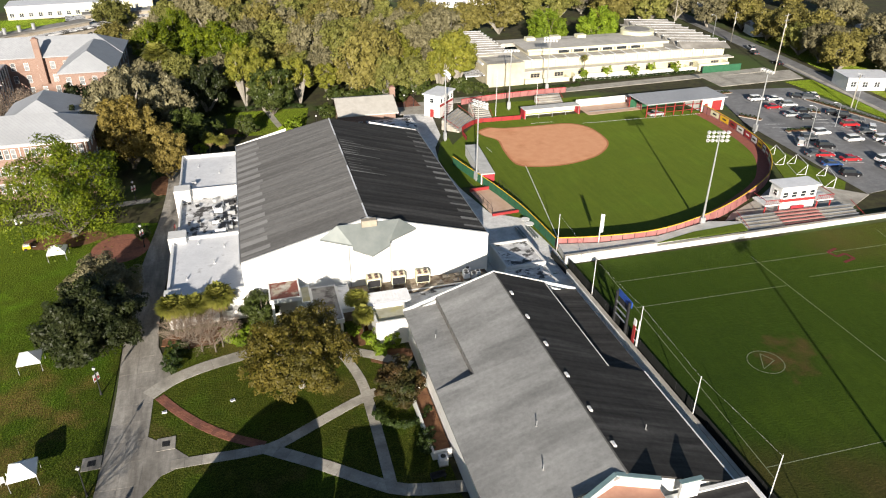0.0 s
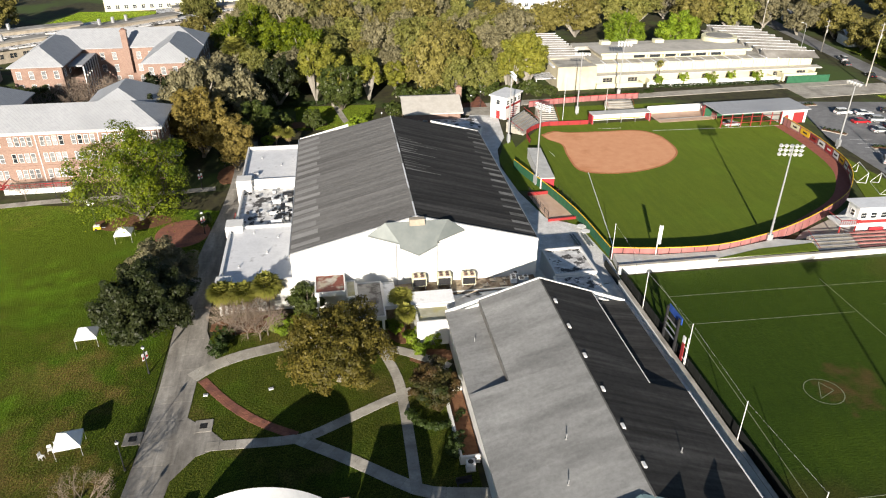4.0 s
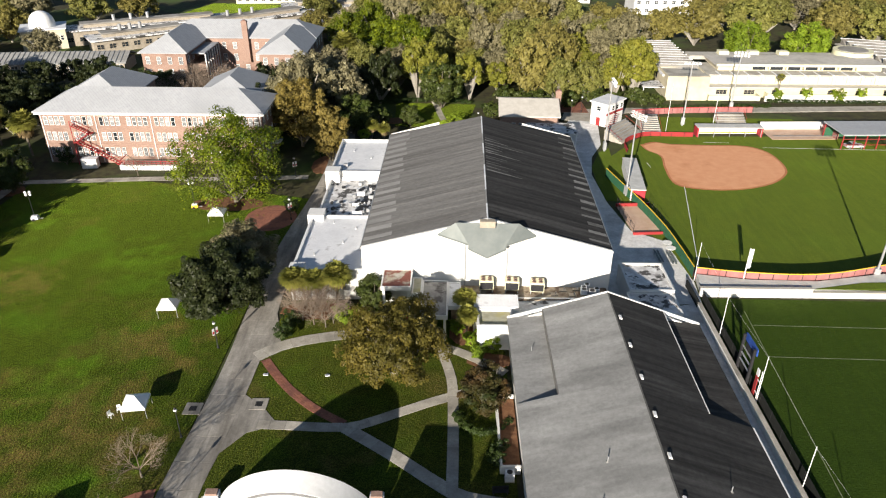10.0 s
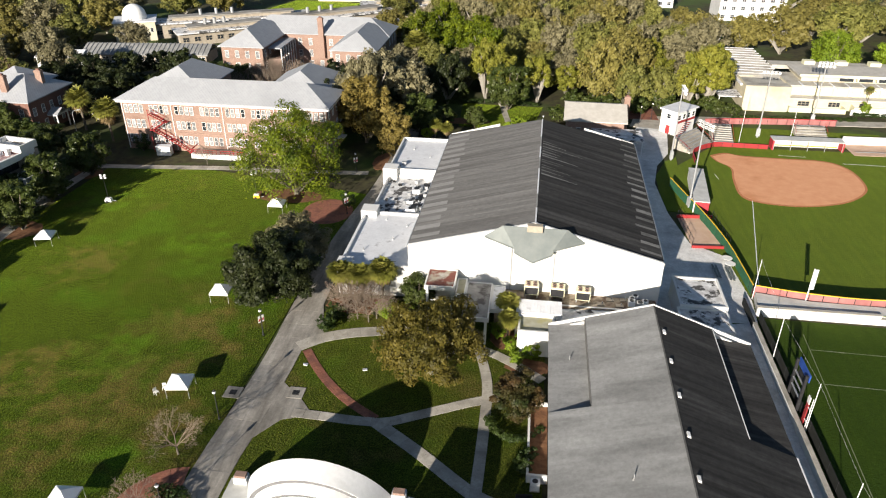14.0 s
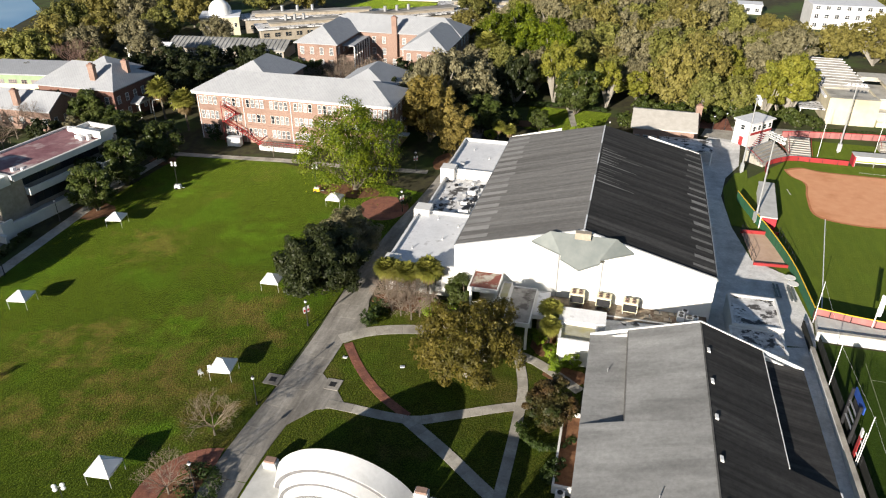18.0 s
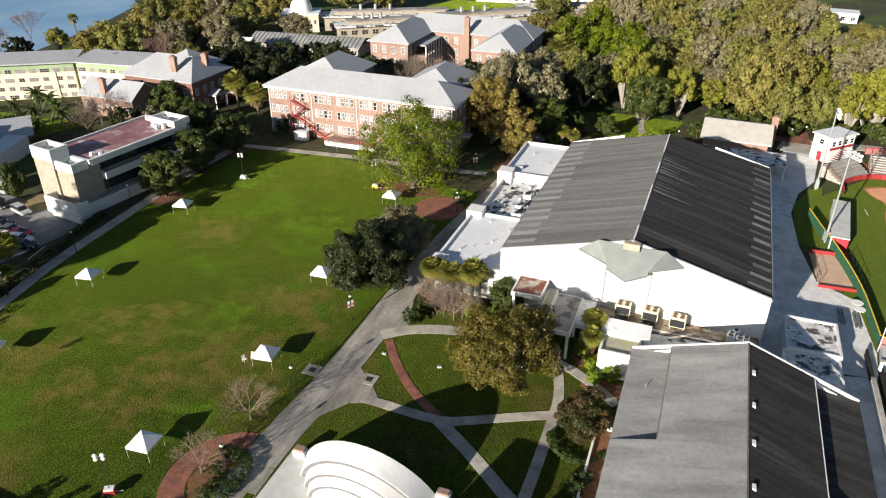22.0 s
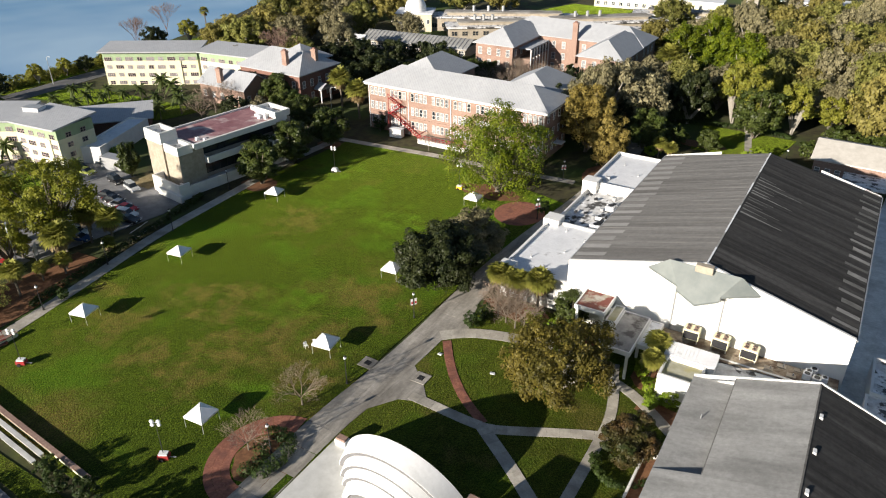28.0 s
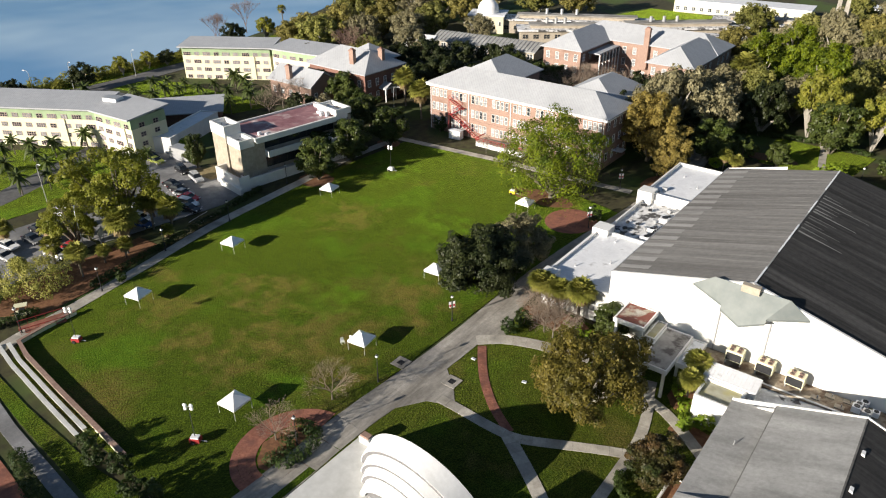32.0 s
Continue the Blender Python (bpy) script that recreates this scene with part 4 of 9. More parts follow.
part("louvre_box", G(boxes((GM - 1.1, 90.3, 13.6, GM + 1.1, 91.19, 14.6))), M["tan"], gym, "weathered tan louvre box")
# lettering too small to read on the gable
for x0, x1, z in ((1.8, 2.9, 7.2), (3.1, 3.9, 7.2), (4.1, 5.6, 7.2), (5.8, 6.4, 7.2), (2.6, 3.6, 6.5), (3.8, 5.4, 6.5)):
    part("letter_bar", G(boxes((x0, GY0 - .05, z, x1, GY0 - .003, z + .3))), M["membrane"], gym, "faint lettering bar")

# flat-roofed annex along the drive: three blocks
annex = thing("annex", -9, 92, 0, 0, "flat-roofed white stucco annex with low parapets beside the drive", "building")


def block(parent, x0, y0, x1, y1, h, roof, wall="white", par=.55, t=.3, roof_label="", cap=None):
    """A flat-roofed block: walls, parapet and roof deck, in the thing's own frame."""
    ox, oy = parent.matrix_basis.translation.x, parent.matrix_basis.translation.y
    x0, x1, y0, y1 = x0 - ox, x1 - ox, y0 - oy, y1 - oy
    for r in ((x0, y0, 0, x1, y0 + t, h + par), (x0, y1 - t, 0, x1, y1, h + par), (x0, y0 + t, 0, x0 + t, y1 - t, h + par), (x1 - t, y0 + t, 0, x1, y1 - t, h + par)):
        part("wall", boxes(r), M[wall], parent)
    part("roof_deck", boxes((x0 + t, y0 + t, h - .3, x1 - t, y1 - t, h)), M[roof], parent, roof_label)
    if cap:
        part("parapet_cap", boxes((x0 - .06, y0 - .06, h + par, x1 + .06, y0 + t + .06, h + par + .07), (x0 - .06, y1 - t - .06, h + par, x1 + .06, y1 + .06, h + par + .07),
                                  (x0 - .06, y0 + t + .06, h + par, x0 + t + .06, y1 - t - .06, h + par + .07), (x1 - t - .06, y0 + t + .06, h + par, x1 + .06, y1 - t - .06, h + par + .07)), M[cap], parent)


block(annex, -14.6, 92.0, -3.5, 110.3, 5.0, "membrane", par=.35, roof_label="white membrane roof with scuffs", cap="whitepaint")
block(annex, -14.0, 110.32, -3.4, 127.9, 4.3, "dirtyroof", par=.7, roof_label="white roof stained black with dirt")
block(annex, -14.2, 127.92, -3.2, 145.6, 5.6, "membrane", par=.6, roof_label="white membrane roof")
for x0, y0, x1, y1, h in ((-15.2, 108.8, -12.4, 111.6, 6.1), (-15.0, 126.6, -12.2, 129.4, 6.6), (-14.9, 91.6, -12.6, 93.2, 5.9)):
    part("corner_pier", boxes((x0 + 9, y0 - 92, 0, x1 + 9, y1 - 92, h)), M["white"], annex)
part("red_rail", boxes((-15.7 + 9, 20, .9, -15.62 + 9, 33, 1.0), (-15.7 + 9, 20, .1, -15.62 + 9, 20.1, 1), (-15.7 + 9, 32.9, .1, -15.62 + 9, 33, 1)), M["rail"], annex, "red painted hand rail")
for i, x in enumerate((-8.0, -6.4, -11.4, -12.6)):
    window(annex, pose(x + 9, 0, 1.6, 0, 0, 180), 1.2, 2.3, 1, "blind", "whitepaint")
for i in range(5):
    window(annex, pose(-14.6 + 9, 4 + i * 3, 2.2, 0, 0, 90), 1.2, 1.4, 2)
# small plant on the annex roofs
rng = random.Random(5)
for i in range(18):
    x, y = rng.uniform(-13, -5), rng.choice((rng.uniform(112, 126), rng.uniform(122, 132)))
    z = 4.3 if y < 127.9 else 5.6
    if 126.8 < y < 129:
        continue
    s = rng.uniform(.2, .48)
    d = thing("roof_fan", x, y, z, rng.uniform(0, 90), "small dark roof exhaust unit on the stained roof", "roof vent", "roof vents")
    part("hood", boxes((-s, -s * .7, .25, s, s * .7, .25 + s)), M["darksteel"] if i % 2 else M["steel"], d)
    part("curb", boxes((-s * .8, -s * .5, -.02, s * .8, s * .5, .25)), M["steel"], d)
for x, y in ((-12, 97), (-8, 101), (-6.5, 106), (-10.5, 108), (-9, 95), (-7, 136), (-11, 140)):
    d = thing("vent_pipe", x, y, 5.0 if y < 110 else 5.6, 0, "short vent pipe with a flashed base on the white roof", "roof vent", "vent pipes")
    part("pipe", rod(bmesh.new(), (0, 0, 0), (0, 0, .5), .09), M["steel"], d)
    part("flashing", rod(bmesh.new(), (0, 0, -.02), (0, 0, .06), .26, .16), M["membrane"], d)

# ducts and compressors crowded on the stained middle roof
for i in range(22):
    x, y = 1.2 + (i * 37 % 11) * .38, 20.5 + (i * 53 % 17) * .82
    w, d, hh = .35 + (i * 7 % 5) * .14, .3 + (i * 11 % 5) * .16, .35 + (i * 3 % 4) * .22
    u = part("roof_unit", boxes((x - w, y - d, 4.3, x + w, y + d, 4.3 + hh)), M[("steel", "darksteel", "membrane")[i % 3]], annex)
    part("fan_cowl", rod(bmesh.new(), (x, y, 4.3 + hh), (x, y, 4.38 + hh), min(w, d) * .7, None, 10), M["darksteel"], u)
# entrance canopies
def canopy(name, x0, y0, x1, y1, z, roof, posts, label, h=.55):
    c = thing(name, (x0 + x1) / 2, (y0 + y1) / 2, 0, 0, label, "canopy")
    a, b = (x1 - x0) / 2, (y1 - y0) / 2
    part("fascia", boxes((-a, -b, z - h, a, -b + .2, z + .12), (-a, b - .2, z - h, a, b, z + .12), (-a, -b + .2, z - h, -a + .2, b - .2, z + .12), (a - .2, -b + .2, z - h, a, b - .2, z + .12)), M["white"], c)
    part("deck", boxes((-a + .2, -b + .2, z - .3, a - .2, b - .2, z)), M[roof], c, "flat roof stained by standing water")
    for px_, py_ in posts:
        part("post", boxes((px_ - .18, py_ - .18, 0, px_ + .18, py_ + .18, z - h)), M["white"], c)
    return c


M["rustroof"] = surf("rust_stained_roof", (.36, .35, .31, 1), (.30, .27, .20, 1), .8, .8, .2, 6, c3=(.16, .050, .036, 1), s3=.45, lo3=.40, hi3=.52, grain=.15)
M["algaeroof"] = surf("algae_stained_roof", (.40, .39, .30, 1), (.30, .29, .20, 1), .8, .8, .2, 6, c3=(.36, .33, .15, 1), s3=.3, lo3=.5, hi3=.62)
M["greyroof"] = surf("water_stained_grey_roof", (.32, .31, .29, 1), (.22, .21, .20, 1), .8, .8, .2, 6, c3=(.10, .09, .085, 1), s3=.42, lo3=.5, hi3=.6)
M["grimydeck"] = surf("grimy_brown_deck", (.34, .29, .22, 1), (.22, .17, .12, 1), .9, .9, .3, 8, c3=(.12, .08, .055, 1), s3=.5, lo3=.48, hi3=.62, grain=.2)
canopy("canopy", -.5, 86.1, 3.9, 91.1, 6.0, "rustroof", ((1.8, -2.1), (-1.8, -2.1)), "white canopy with a rust-stained flat roof against the gym")
canopy("canopy", 3.92, 86.6, 5.38, 91.1, 4.6, "algaeroof", (), "white link canopy with an algae-stained roof")
canopy("canopy", 5.4, 81.3, 9.2, 90.6, 4.4, "greyroof", ((-1.5, -4.3), (1.5, -4.3), (-1.5, 1.0), (1.5, 1.0)), "white entrance canopy on square posts with a water-stained roof")
canopy("canopy", 9.22, 84.2, 11.1, 90.6, 4.1, "membrane", (), "narrow white flat canopy roof beside the entrance")

# service yard south of the gym
yard = thing("plant_room", 16, 84, 0, 0, "low white plant building with an algae-stained flat roof", "building")
block(yard, 13.3, 79.7, 18.3, 84.0, 3.7, "algaeroof", par=.4)
block(yard, 18.62, 81.9, 33.0, 88.05, 3.1, "dirtyroof", par=.25)
part("lean_to_roof", solid(bmesh.new(), [(12.9 - 16, 83.9 - 84, 4.3), (19.3 - 16, 83.9 - 84, 4.3), (19.3 - 16, 86.6 - 84, 4.7), (12.9 - 16, 86.6 - 84, 4.7), (12.9 - 16, 83.9 - 84, 4.15), (19.3 - 16, 83.9 - 84, 4.15), (19.3 - 16, 86.6 - 84, 4.55), (12.9 - 16, 86.6 - 84, 4.55)],
     [(0, 1, 2, 3), (7, 6, 5, 4), (0, 4, 5, 1), (1, 5, 6, 2), (2, 6, 7, 3), (3, 7, 4, 0)]), M["membrane"], yard, "white ribbed lean-to roof")
part("wall", boxes((12.9 - 16, 84.02 - 84, 0, 19.3 - 16, 86.5 - 84, 4.1)), M["white"], yard)
for i in range(14):
    x = 13.0 + i * .46 - 16
    part("roof_rib", solid(bmesh.new(), [(x, -.1, 4.302), (x + .06, -.1, 4.302), (x + .06, 2.6, 4.702), (x, 2.6, 4.702), (x, -.1, 4.36), (x + .06, -.1, 4.36), (x + .06, 2.6, 4.76), (x, 2.6, 4.76)],
         [(4, 5, 6, 7), (0, 1, 5, 4), (2, 3, 7, 6), (0, 4, 7, 3), (1, 2, 6, 5)]), M["membrane"], yard)
sheet("roof_yard_deck", [(9.7, 86.7), (33.0, 88.1), (33.0, 91.15), (9.7, 91.15)], 3.3, M["grimydeck"], "grimy low roof deck that carries the cooling units", "roof", 3.3)
hv = thing("cooling_unit", 14.9, 90.0, 3.3, 0, "white rooftop cooling unit with rusty fans on steel legs", "cooling unit", "cooling units")
part("casing", boxes((-1.05, -.75, .5, 1.05, .75, 2.0)), M["cream"], hv)
part("coil", boxes((-.95, -.78, .62, .95, -.752, 1.75)), M["darksteel"], hv)
for i in (-1, 1):
    for j in (-1, 1):
        f = part("fan", rod(bmesh.new(), (i * .48, j * .34, 2.0), (i * .48, j * .34, 2.1), .31, .29, 14), M["brick"], hv, "rusty round fan")
        bm = boxes((-.27, -.03, 0, .27, .03, .03), (-.03, -.27, 0, .03, .27, .03))
        part("fan_blade", bm, M["darksteel"], f, "", pose(i * .48, j * .34, 2.11, 0, 0, 30))
for i in (-1, 1):
    for j in (-1, 1):
        part("leg", boxes((i * .9 - .06, j * .6 - .06, 0, i * .9 + .06, j * .6 + .06, .5)), M["steel"], hv)
for x, y in ((18.7, 89.9), (22.4, 89.5)):
    copy_thing(hv, pose(x, y, 3.3, 0, 0, -3))
rng = random.Random(8)
for i in range(7):
    x, y = rng.uniform(29.3, 32.5), rng.uniform(88.6, 90.8)
    d = thing("condenser", x, y, 3.3, rng.uniform(-10, 10), "small grey condenser among pipes on the low roof", "condenser", "condensers")
    s = rng.uniform(.3, .5)
    part("casing", boxes((-s, -s, .1, s, s, .1 + s * 1.6)), M["steel"] if i % 2 else M["membrane"], d)
    part("fan", rod(bmesh.new(), (0, 0, .1 + s * 1.6), (0, 0, .16 + s * 1.6), s * .7, None, 10), M["darksteel"], d)
    part("foot", boxes((-s, -s, -.02, s, s, .1)), M["tan"], d)
for x, y in ((25.0, 88.9), (26.4, 90.2), (27.7, 88.8), (28.4, 90.4)):
    d = thing("equipment_pad", x, y, 3.3, 0, "flat tan pad with a pipe stub on the low roof", "roof pad", "roof pads")
    part("slab", boxes((-.55, -.4, -.02, .55, .4, .12)), M["tan"], d)
    part("pipe_stub", rod(bmesh.new(), (.2, 0, .1), (.2, 0, .5), .07), M["steel"], d)
ebl = thing("store_building", 40, 92, 0, 0, "low store with a white roof stained black", "building")
block(ebl, 36.4, 90.2, 43.2, 98.3, 3.2, "dirtyroof", par=.3)
block(ebl, 36.0, 84.6, 43.0, 90.18, 2.9, "dirtyroof", par=.2)

# ---- the low hall beside the pitch ----
hall = thing("hall", 30.5, 60, 0, 0, "long low white hall with a worn grey felt gable roof", "building")
HX0, HX1, HM, HY0, HY1 = 17.4, 43.9, 30.7, 42.0, 80.8
HZ0, HZ1, HR = 4.7, 4.0, 9.0


def HL(bm):
    bmesh.ops.translate(bm, verts=bm.verts, vec=(-30.5, -60, 0))
    return bm


def slope_piece(xa, za, xb, zb, y0, y1, t=.3):
    return solid(bmesh.new(), [(xa, y0, za), (xb, y0, zb), (xb, y1, zb), (xa, y1, za), (xa, y0, za - t), (xb, y0, zb - t), (xb, y1, zb - t), (xa, y1, za - t)],
                 [(0, 1, 2, 3), (7, 6, 5, 4), (0, 4, 5, 1), (1, 5, 6, 2), (2, 6, 7, 3), (3, 7, 4, 0)])


def zl(x):
    return HZ0 + (x - HX0) * (HR - HZ0) / (HM - HX0)


def zr(x):
    return HZ1 + (HX1 - x) * (HR - HZ1) / (HX1 - HM)


XL, XR, YL0, YR0 = 22.1, 38.6, 63.3, 60.6
part("roof_slope", HL(slope_piece(HX0, zl(HX0), HM, HR, HY0, YL0)), M["hallroof"], hall)
part("roof_slope", HL(slope_piece(XL, zl(XL), HM, HR, YL0, HY1)), M["hallroof"], hall)
# east side: felt coloured darker for the grazing sun
part("roof_slope", HL(slope_piece(HM, HR, HX1, zr(HX1), HY0, YR0)), M["shadefelt"], hall, "streaked roof felt with the slope's shade in its colour")
part("roof_slope", HL(slope_piece(HM, HR, XR, zr(XR), YR0, HY1)), M["shadefelt"], hall, "streaked roof felt with the slope's shade in its colour")
part("side_roof", HL(slope_piece(HX0, HZ0 - .06, XL - .02, zl(XL) - .85, YL0 + .02, HY1)), M["hallroof"], hall, "flat recessed roof strip")
part("side_roof", HL(slope_piece(XR + .02, zr(XR) - 1.1, HX1, HZ1 - .1, YR0 + .02, HY1)), M["shadefelt"], hall, "low recessed roof strip")
part("step_wall", HL(boxes((XL - .015, YL0, zl(XL) - 1.1, XL + .2, HY1, zl(XL) + .03))), M["patchfelt"], hall)
part("step_wall", HL(boxes((XR - .2, YR0, zr(XR) - 1.4, XR + .015, HY1, zr(XR) + .04))), M["shadefelt"], hall)
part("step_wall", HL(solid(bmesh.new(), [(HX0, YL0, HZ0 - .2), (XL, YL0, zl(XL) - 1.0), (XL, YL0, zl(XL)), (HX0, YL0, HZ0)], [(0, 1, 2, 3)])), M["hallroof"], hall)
part("step_wall", HL(solid(bmesh.new(), [(XR, YR0, zr(XR) - 1.2), (HX1, YR0, HZ1 - .2), (HX1, YR0, HZ1), (XR, YR0, zr(XR))], [(0, 1, 2, 3)])), M["shadefelt"], hall)
for x0, z0, x1, z1 in ((HX0, HZ0, HM, HR), (HM, HR, HX1, HZ1)):
    part("verge_trim", HL(slope_piece(x0, z0 + .14, x1, z1 + .14, HY1, HY1 + .2, .45)), M["whitepaint"], hall, "white verge trim")
part("verge_trim", HL(slope_piece(HX1 - .05, zr(HX1) + .03, HX1 + .12, zr(HX1) + .03, HY0, YR0, .25)), M["whitepaint"], hall)
part("verge_trim", HL(slope_piece(XR - .03, zr(XR) + .08, XR + .06, zr(XR) + .08, YR0, HY1, .10)), M["whitepaint"], hall)
part("wall", HL(boxes((HX0 + .4, HY0 + .3, 0, HX0 + .7, HY1, HZ0 - .35))), M["white"], hall)
part("wall", HL(boxes((HX1 - .7, HY0 + .3, 0, HX1 - .4, HY1, HZ1 - .35))), M["white"], hall)
for y0, y1 in ((HY1 - .3, HY1), (HY0 + .3, HY0 + .6)):
    part("end_wall", HL(solid(bmesh.new(), [(x, y, z) for y in (y0, y1) for x, z in ((HX0 + .7, 0), (HX1 - .7, 0), (HX1 - .7, HZ1 - .35), (HM, HR - .3), (HX0 + .7, HZ0 - .35))],
         [tuple(range(5)), tuple(range(9, 4, -1))] + [(i, (i + 1) % 5, (i + 1) % 5 + 5, i + 5) for i in range(5)])), M["white"], hall)
part("ridge_cap", HL(boxes((HM - .09, HY0, HR - .02, HM + .09, HY1, HR + .04))), M["patchfelt"], hall)
for y in (46, 51.4, 57.3, 63.4, 69.4, 75.2):
    v = thing("ridge_vent", HM + .6, y, zr(HM + .6), 0, "white sloping box vent beside the roof ridge", "roof vent", "ridge vents")
    part("hood", solid(bmesh.new(), [(-.28, -.5, -.05), (.28, -.5, -.2), (.28, .5, -.2), (-.28, .5, -.05), (-.22, -.44, .30), (.22, -.44, .22), (.22, .44, .22), (-.22, .44, .30)],
         [(3, 2, 1, 0), (4, 5, 6, 7), (0, 1, 5, 4), (1, 2, 6, 5), (2, 3, 7, 6), (3, 0, 4, 7)]), M["whitepaint"], v)
    part("grille", boxes((.262, -.3, -.1, .285, .3, .1)), M["darksteel"], v)
    v.matrix_basis = v.matrix_basis @ Matrix.Diagonal((.72, .78, .8, 1))
for x, y in ((25.5, 52), (24, 46.5), (37, 49), (20, 73)):
    v = thing("vent_pipe", x, y, (zl(x) if x < HM else zr(x)) if y < 70 else 4.95, 0, "thin vent pipe on the felt roof", "roof vent", "vent pipes")
    part("pipe", rod(bmesh.new(), (0, 0, -.05), (0, 0, .7), .06), M["steel"], v)
    part("flashing", rod(bmesh.new(), (0, 0, -.08), (0, 0, .06), .22, .12), M["hallroof"], v)
# south wing behind the roof's end: brick terrace and white parapets
south = thing("south_wing", 36, 36, 0, 0, "low wing with a brick terrace and white parapet walls", "building")
TER = [(24.8, 28), (33.0, 28), (33.6, 40.7), (29.6, 42.3), (24.8, 40.55)]
SW = [(x - 36, y - 36) for x, y in TER]
part("wing_wall", prism(bmesh.new(), SW, 0, 7.5), M["white"], south)
part("terrace_deck", prism(bmesh.new(), [(x * .985 - .1, y * .985) for x, y in SW], 7.504, 7.54), M["salmon"], south, "salmon coloured terrace deck")
for a, b, za, zb in ((SW[2], SW[3], 8.75, 8.85), (SW[3], SW[4], 8.85, 7.95)):
    a, b = Vector((*a, 0)), Vector((*b, 0))
    d = (b - a).normalized()
    n = Vector((-d.y, d.x, 0)) * .16
    for nm, k, lo, t, mt in (("parapet", 1.0, None, 0, "white"), ("coping", 1.5, .002, .12, "teal")):
        base = [(a + n * k, za), (b + n * k, zb), (b - n * k, zb), (a - n * k, za)]
        v = [(p.x, p.y, 7.5 if lo is None else z + lo) for p, z in base] + [(p.x, p.y, z + t) for p, z in base]
        part(nm, solid(bmesh.new(), v, [(3, 2, 1, 0), (4, 5, 6, 7), (0, 1, 5, 4), (1, 2, 6, 5), (2, 3, 7, 6), (3, 0, 4, 7)]), M[mt], south, "teal metal coping" if nm == "coping" else "")
block(south, 33.9, 30.0, 45.0, 41.7, 4.4, "shadefelt", par=.25, cap="whitepaint")
part("vent_wall", boxes((.1, 4.6, 5.2, 2.2, 4.9, 7.5)), M["white"], south)
part("vent_cap", boxes((-.1, 4.5, 7.502, 2.4, 5.0, 7.62)), M["teal"], south)
# planter and condenser at the hall's west side
pl = thing("planter_wall", 16.2, 62, 0, 0, "low white walled planter with dry mulch", "planter")
part("rim", boxes((-.9, -5, 0, -.65, 7, 1.2), (-.65, -5, 0, 1.4, -4.75, 1.2), (-.65, 6.75, 0, 1.4, 7, 1.2)), M["white"], pl)
part("soil", boxes((-.65, -4.75, 0, 1.4, 6.75, .7)), M["mulch"], pl)
cd = thing("condenser", 16.3, 56.2, 0, 0, "white wall condenser with a round fan beside the hall", "condenser")
part("casing", boxes((-.5, -.4, .1, .5, .4, 1.2)), M["membrane"], cd)
part("fan", rod(bmesh.new(), (0, 0, 1.2), (0, 0, 1.26), .32, None, 14), M["darksteel"], cd)
part("foot", boxes((-.55, -.45, 0, .55, .45, .1)), M["concrete"], cd)

# ---- brick houses of the campus ----


def at_thing(name, x, y, turn, label, category="building", group=""):
    return thing(name, x, y, 0, turn, label, category, group)


def four_walls(t, x0, y0, x1, y1, h, mat, th=.4):
    for r in ((x0, y0, 0, x1, y0 + th, h), (x0, y1 - th, 0, x1, y1, h), (x0, y0 + th, 0, x0 + th, y1 - th, h), (x1 - th, y0 + th, 0, x1, y1 - th, h)):
        part("wall", boxes(r), M[mat], t)


def window_row(t, a, b, z, n, w, h, out, panes=1, glass="blind", rim="whitepaint", skip=()):
    """n windows from plan point a to b, facing out (degrees)."""
    for i in range(n):
        if i in skip:
            continue
        k = (i + .5) / n
        window(t, pose(a[0] + (b[0] - a[0]) * k, a[1] + (b[1] - a[1]) * k, z, 0, 0, out), w, h, panes, glass, rim)


def chimney(t, x, y, z0, z1, mat="brick", w=.7):
    c = part("chimney", boxes((x - w, y - w * .7, z0, x + w, y + w * .7, z1), (x - w - .12, y - w * .7 - .12, z1 - .5, x + w + .12, y + w * .7 + .12, z1 - .25)), M[mat], t)
    part("chimney_pot", boxes((x - w * .5, y - w * .4, z1, x + w * .5, y + w * .4, z1 + .35)), M["darkbrick"], c)


# long three-storey hall behind the great lawn
b1 = at_thing("brick_hall", -55.4, 145.8, 0, "long three-storey red brick hall with a pale grey hipped roof")
four_walls(b1, -24, 0, 24, 12.6, 11.7, "brick")
part("roof", hip_roof(bmesh.new(), -24, 0, 24, 12.6, 11.9, 3.5, .9, 7.0), M["slate"], b1)
part("cornice", boxes((-24.7, -.7, 11.2, 24.7, -.02, 11.64), (24.02, -.02, 11.2, 24.7, 13.2, 11.64), (-24.7, -.02, 11.2, -24.02, 13.2, 11.64)), M["whitepaint"], b1, "white cornice")
for z in (8.7, 5.2, 1.7):
    for g in range(8):
        xx = -21.0 + g * 6.0
        for k in range(4):
            window(b1, pose(xx + (k - 1.5) * 1.2, 0, z, 0, 0, 180), .88, 1.95, 1, "blind" if (g * 3 + k * 5 + int(z)) % 7 else "window")
    for g in range(4):
        for s in (0, 1):
            window(b1, pose(24, 1.8 + g * 3, z, 0, 0, -90) if s else pose(-24, 1.8 + g * 3, z, 0, 0, 90), 1.0, 1.85, 1, "blind" if g % 2 else "window")
part("string_course", boxes((-24.1, -.08, 4.3, 24.1, -.003, 4.5)), M["brick"], b1)
for x in (-23.7, -12.0, 0, 12.0, 23.7):
    part("downpipe", boxes((x - .07, -.16, .2, x + .07, -.02, 11.2)), M["whitepaint"], b1)
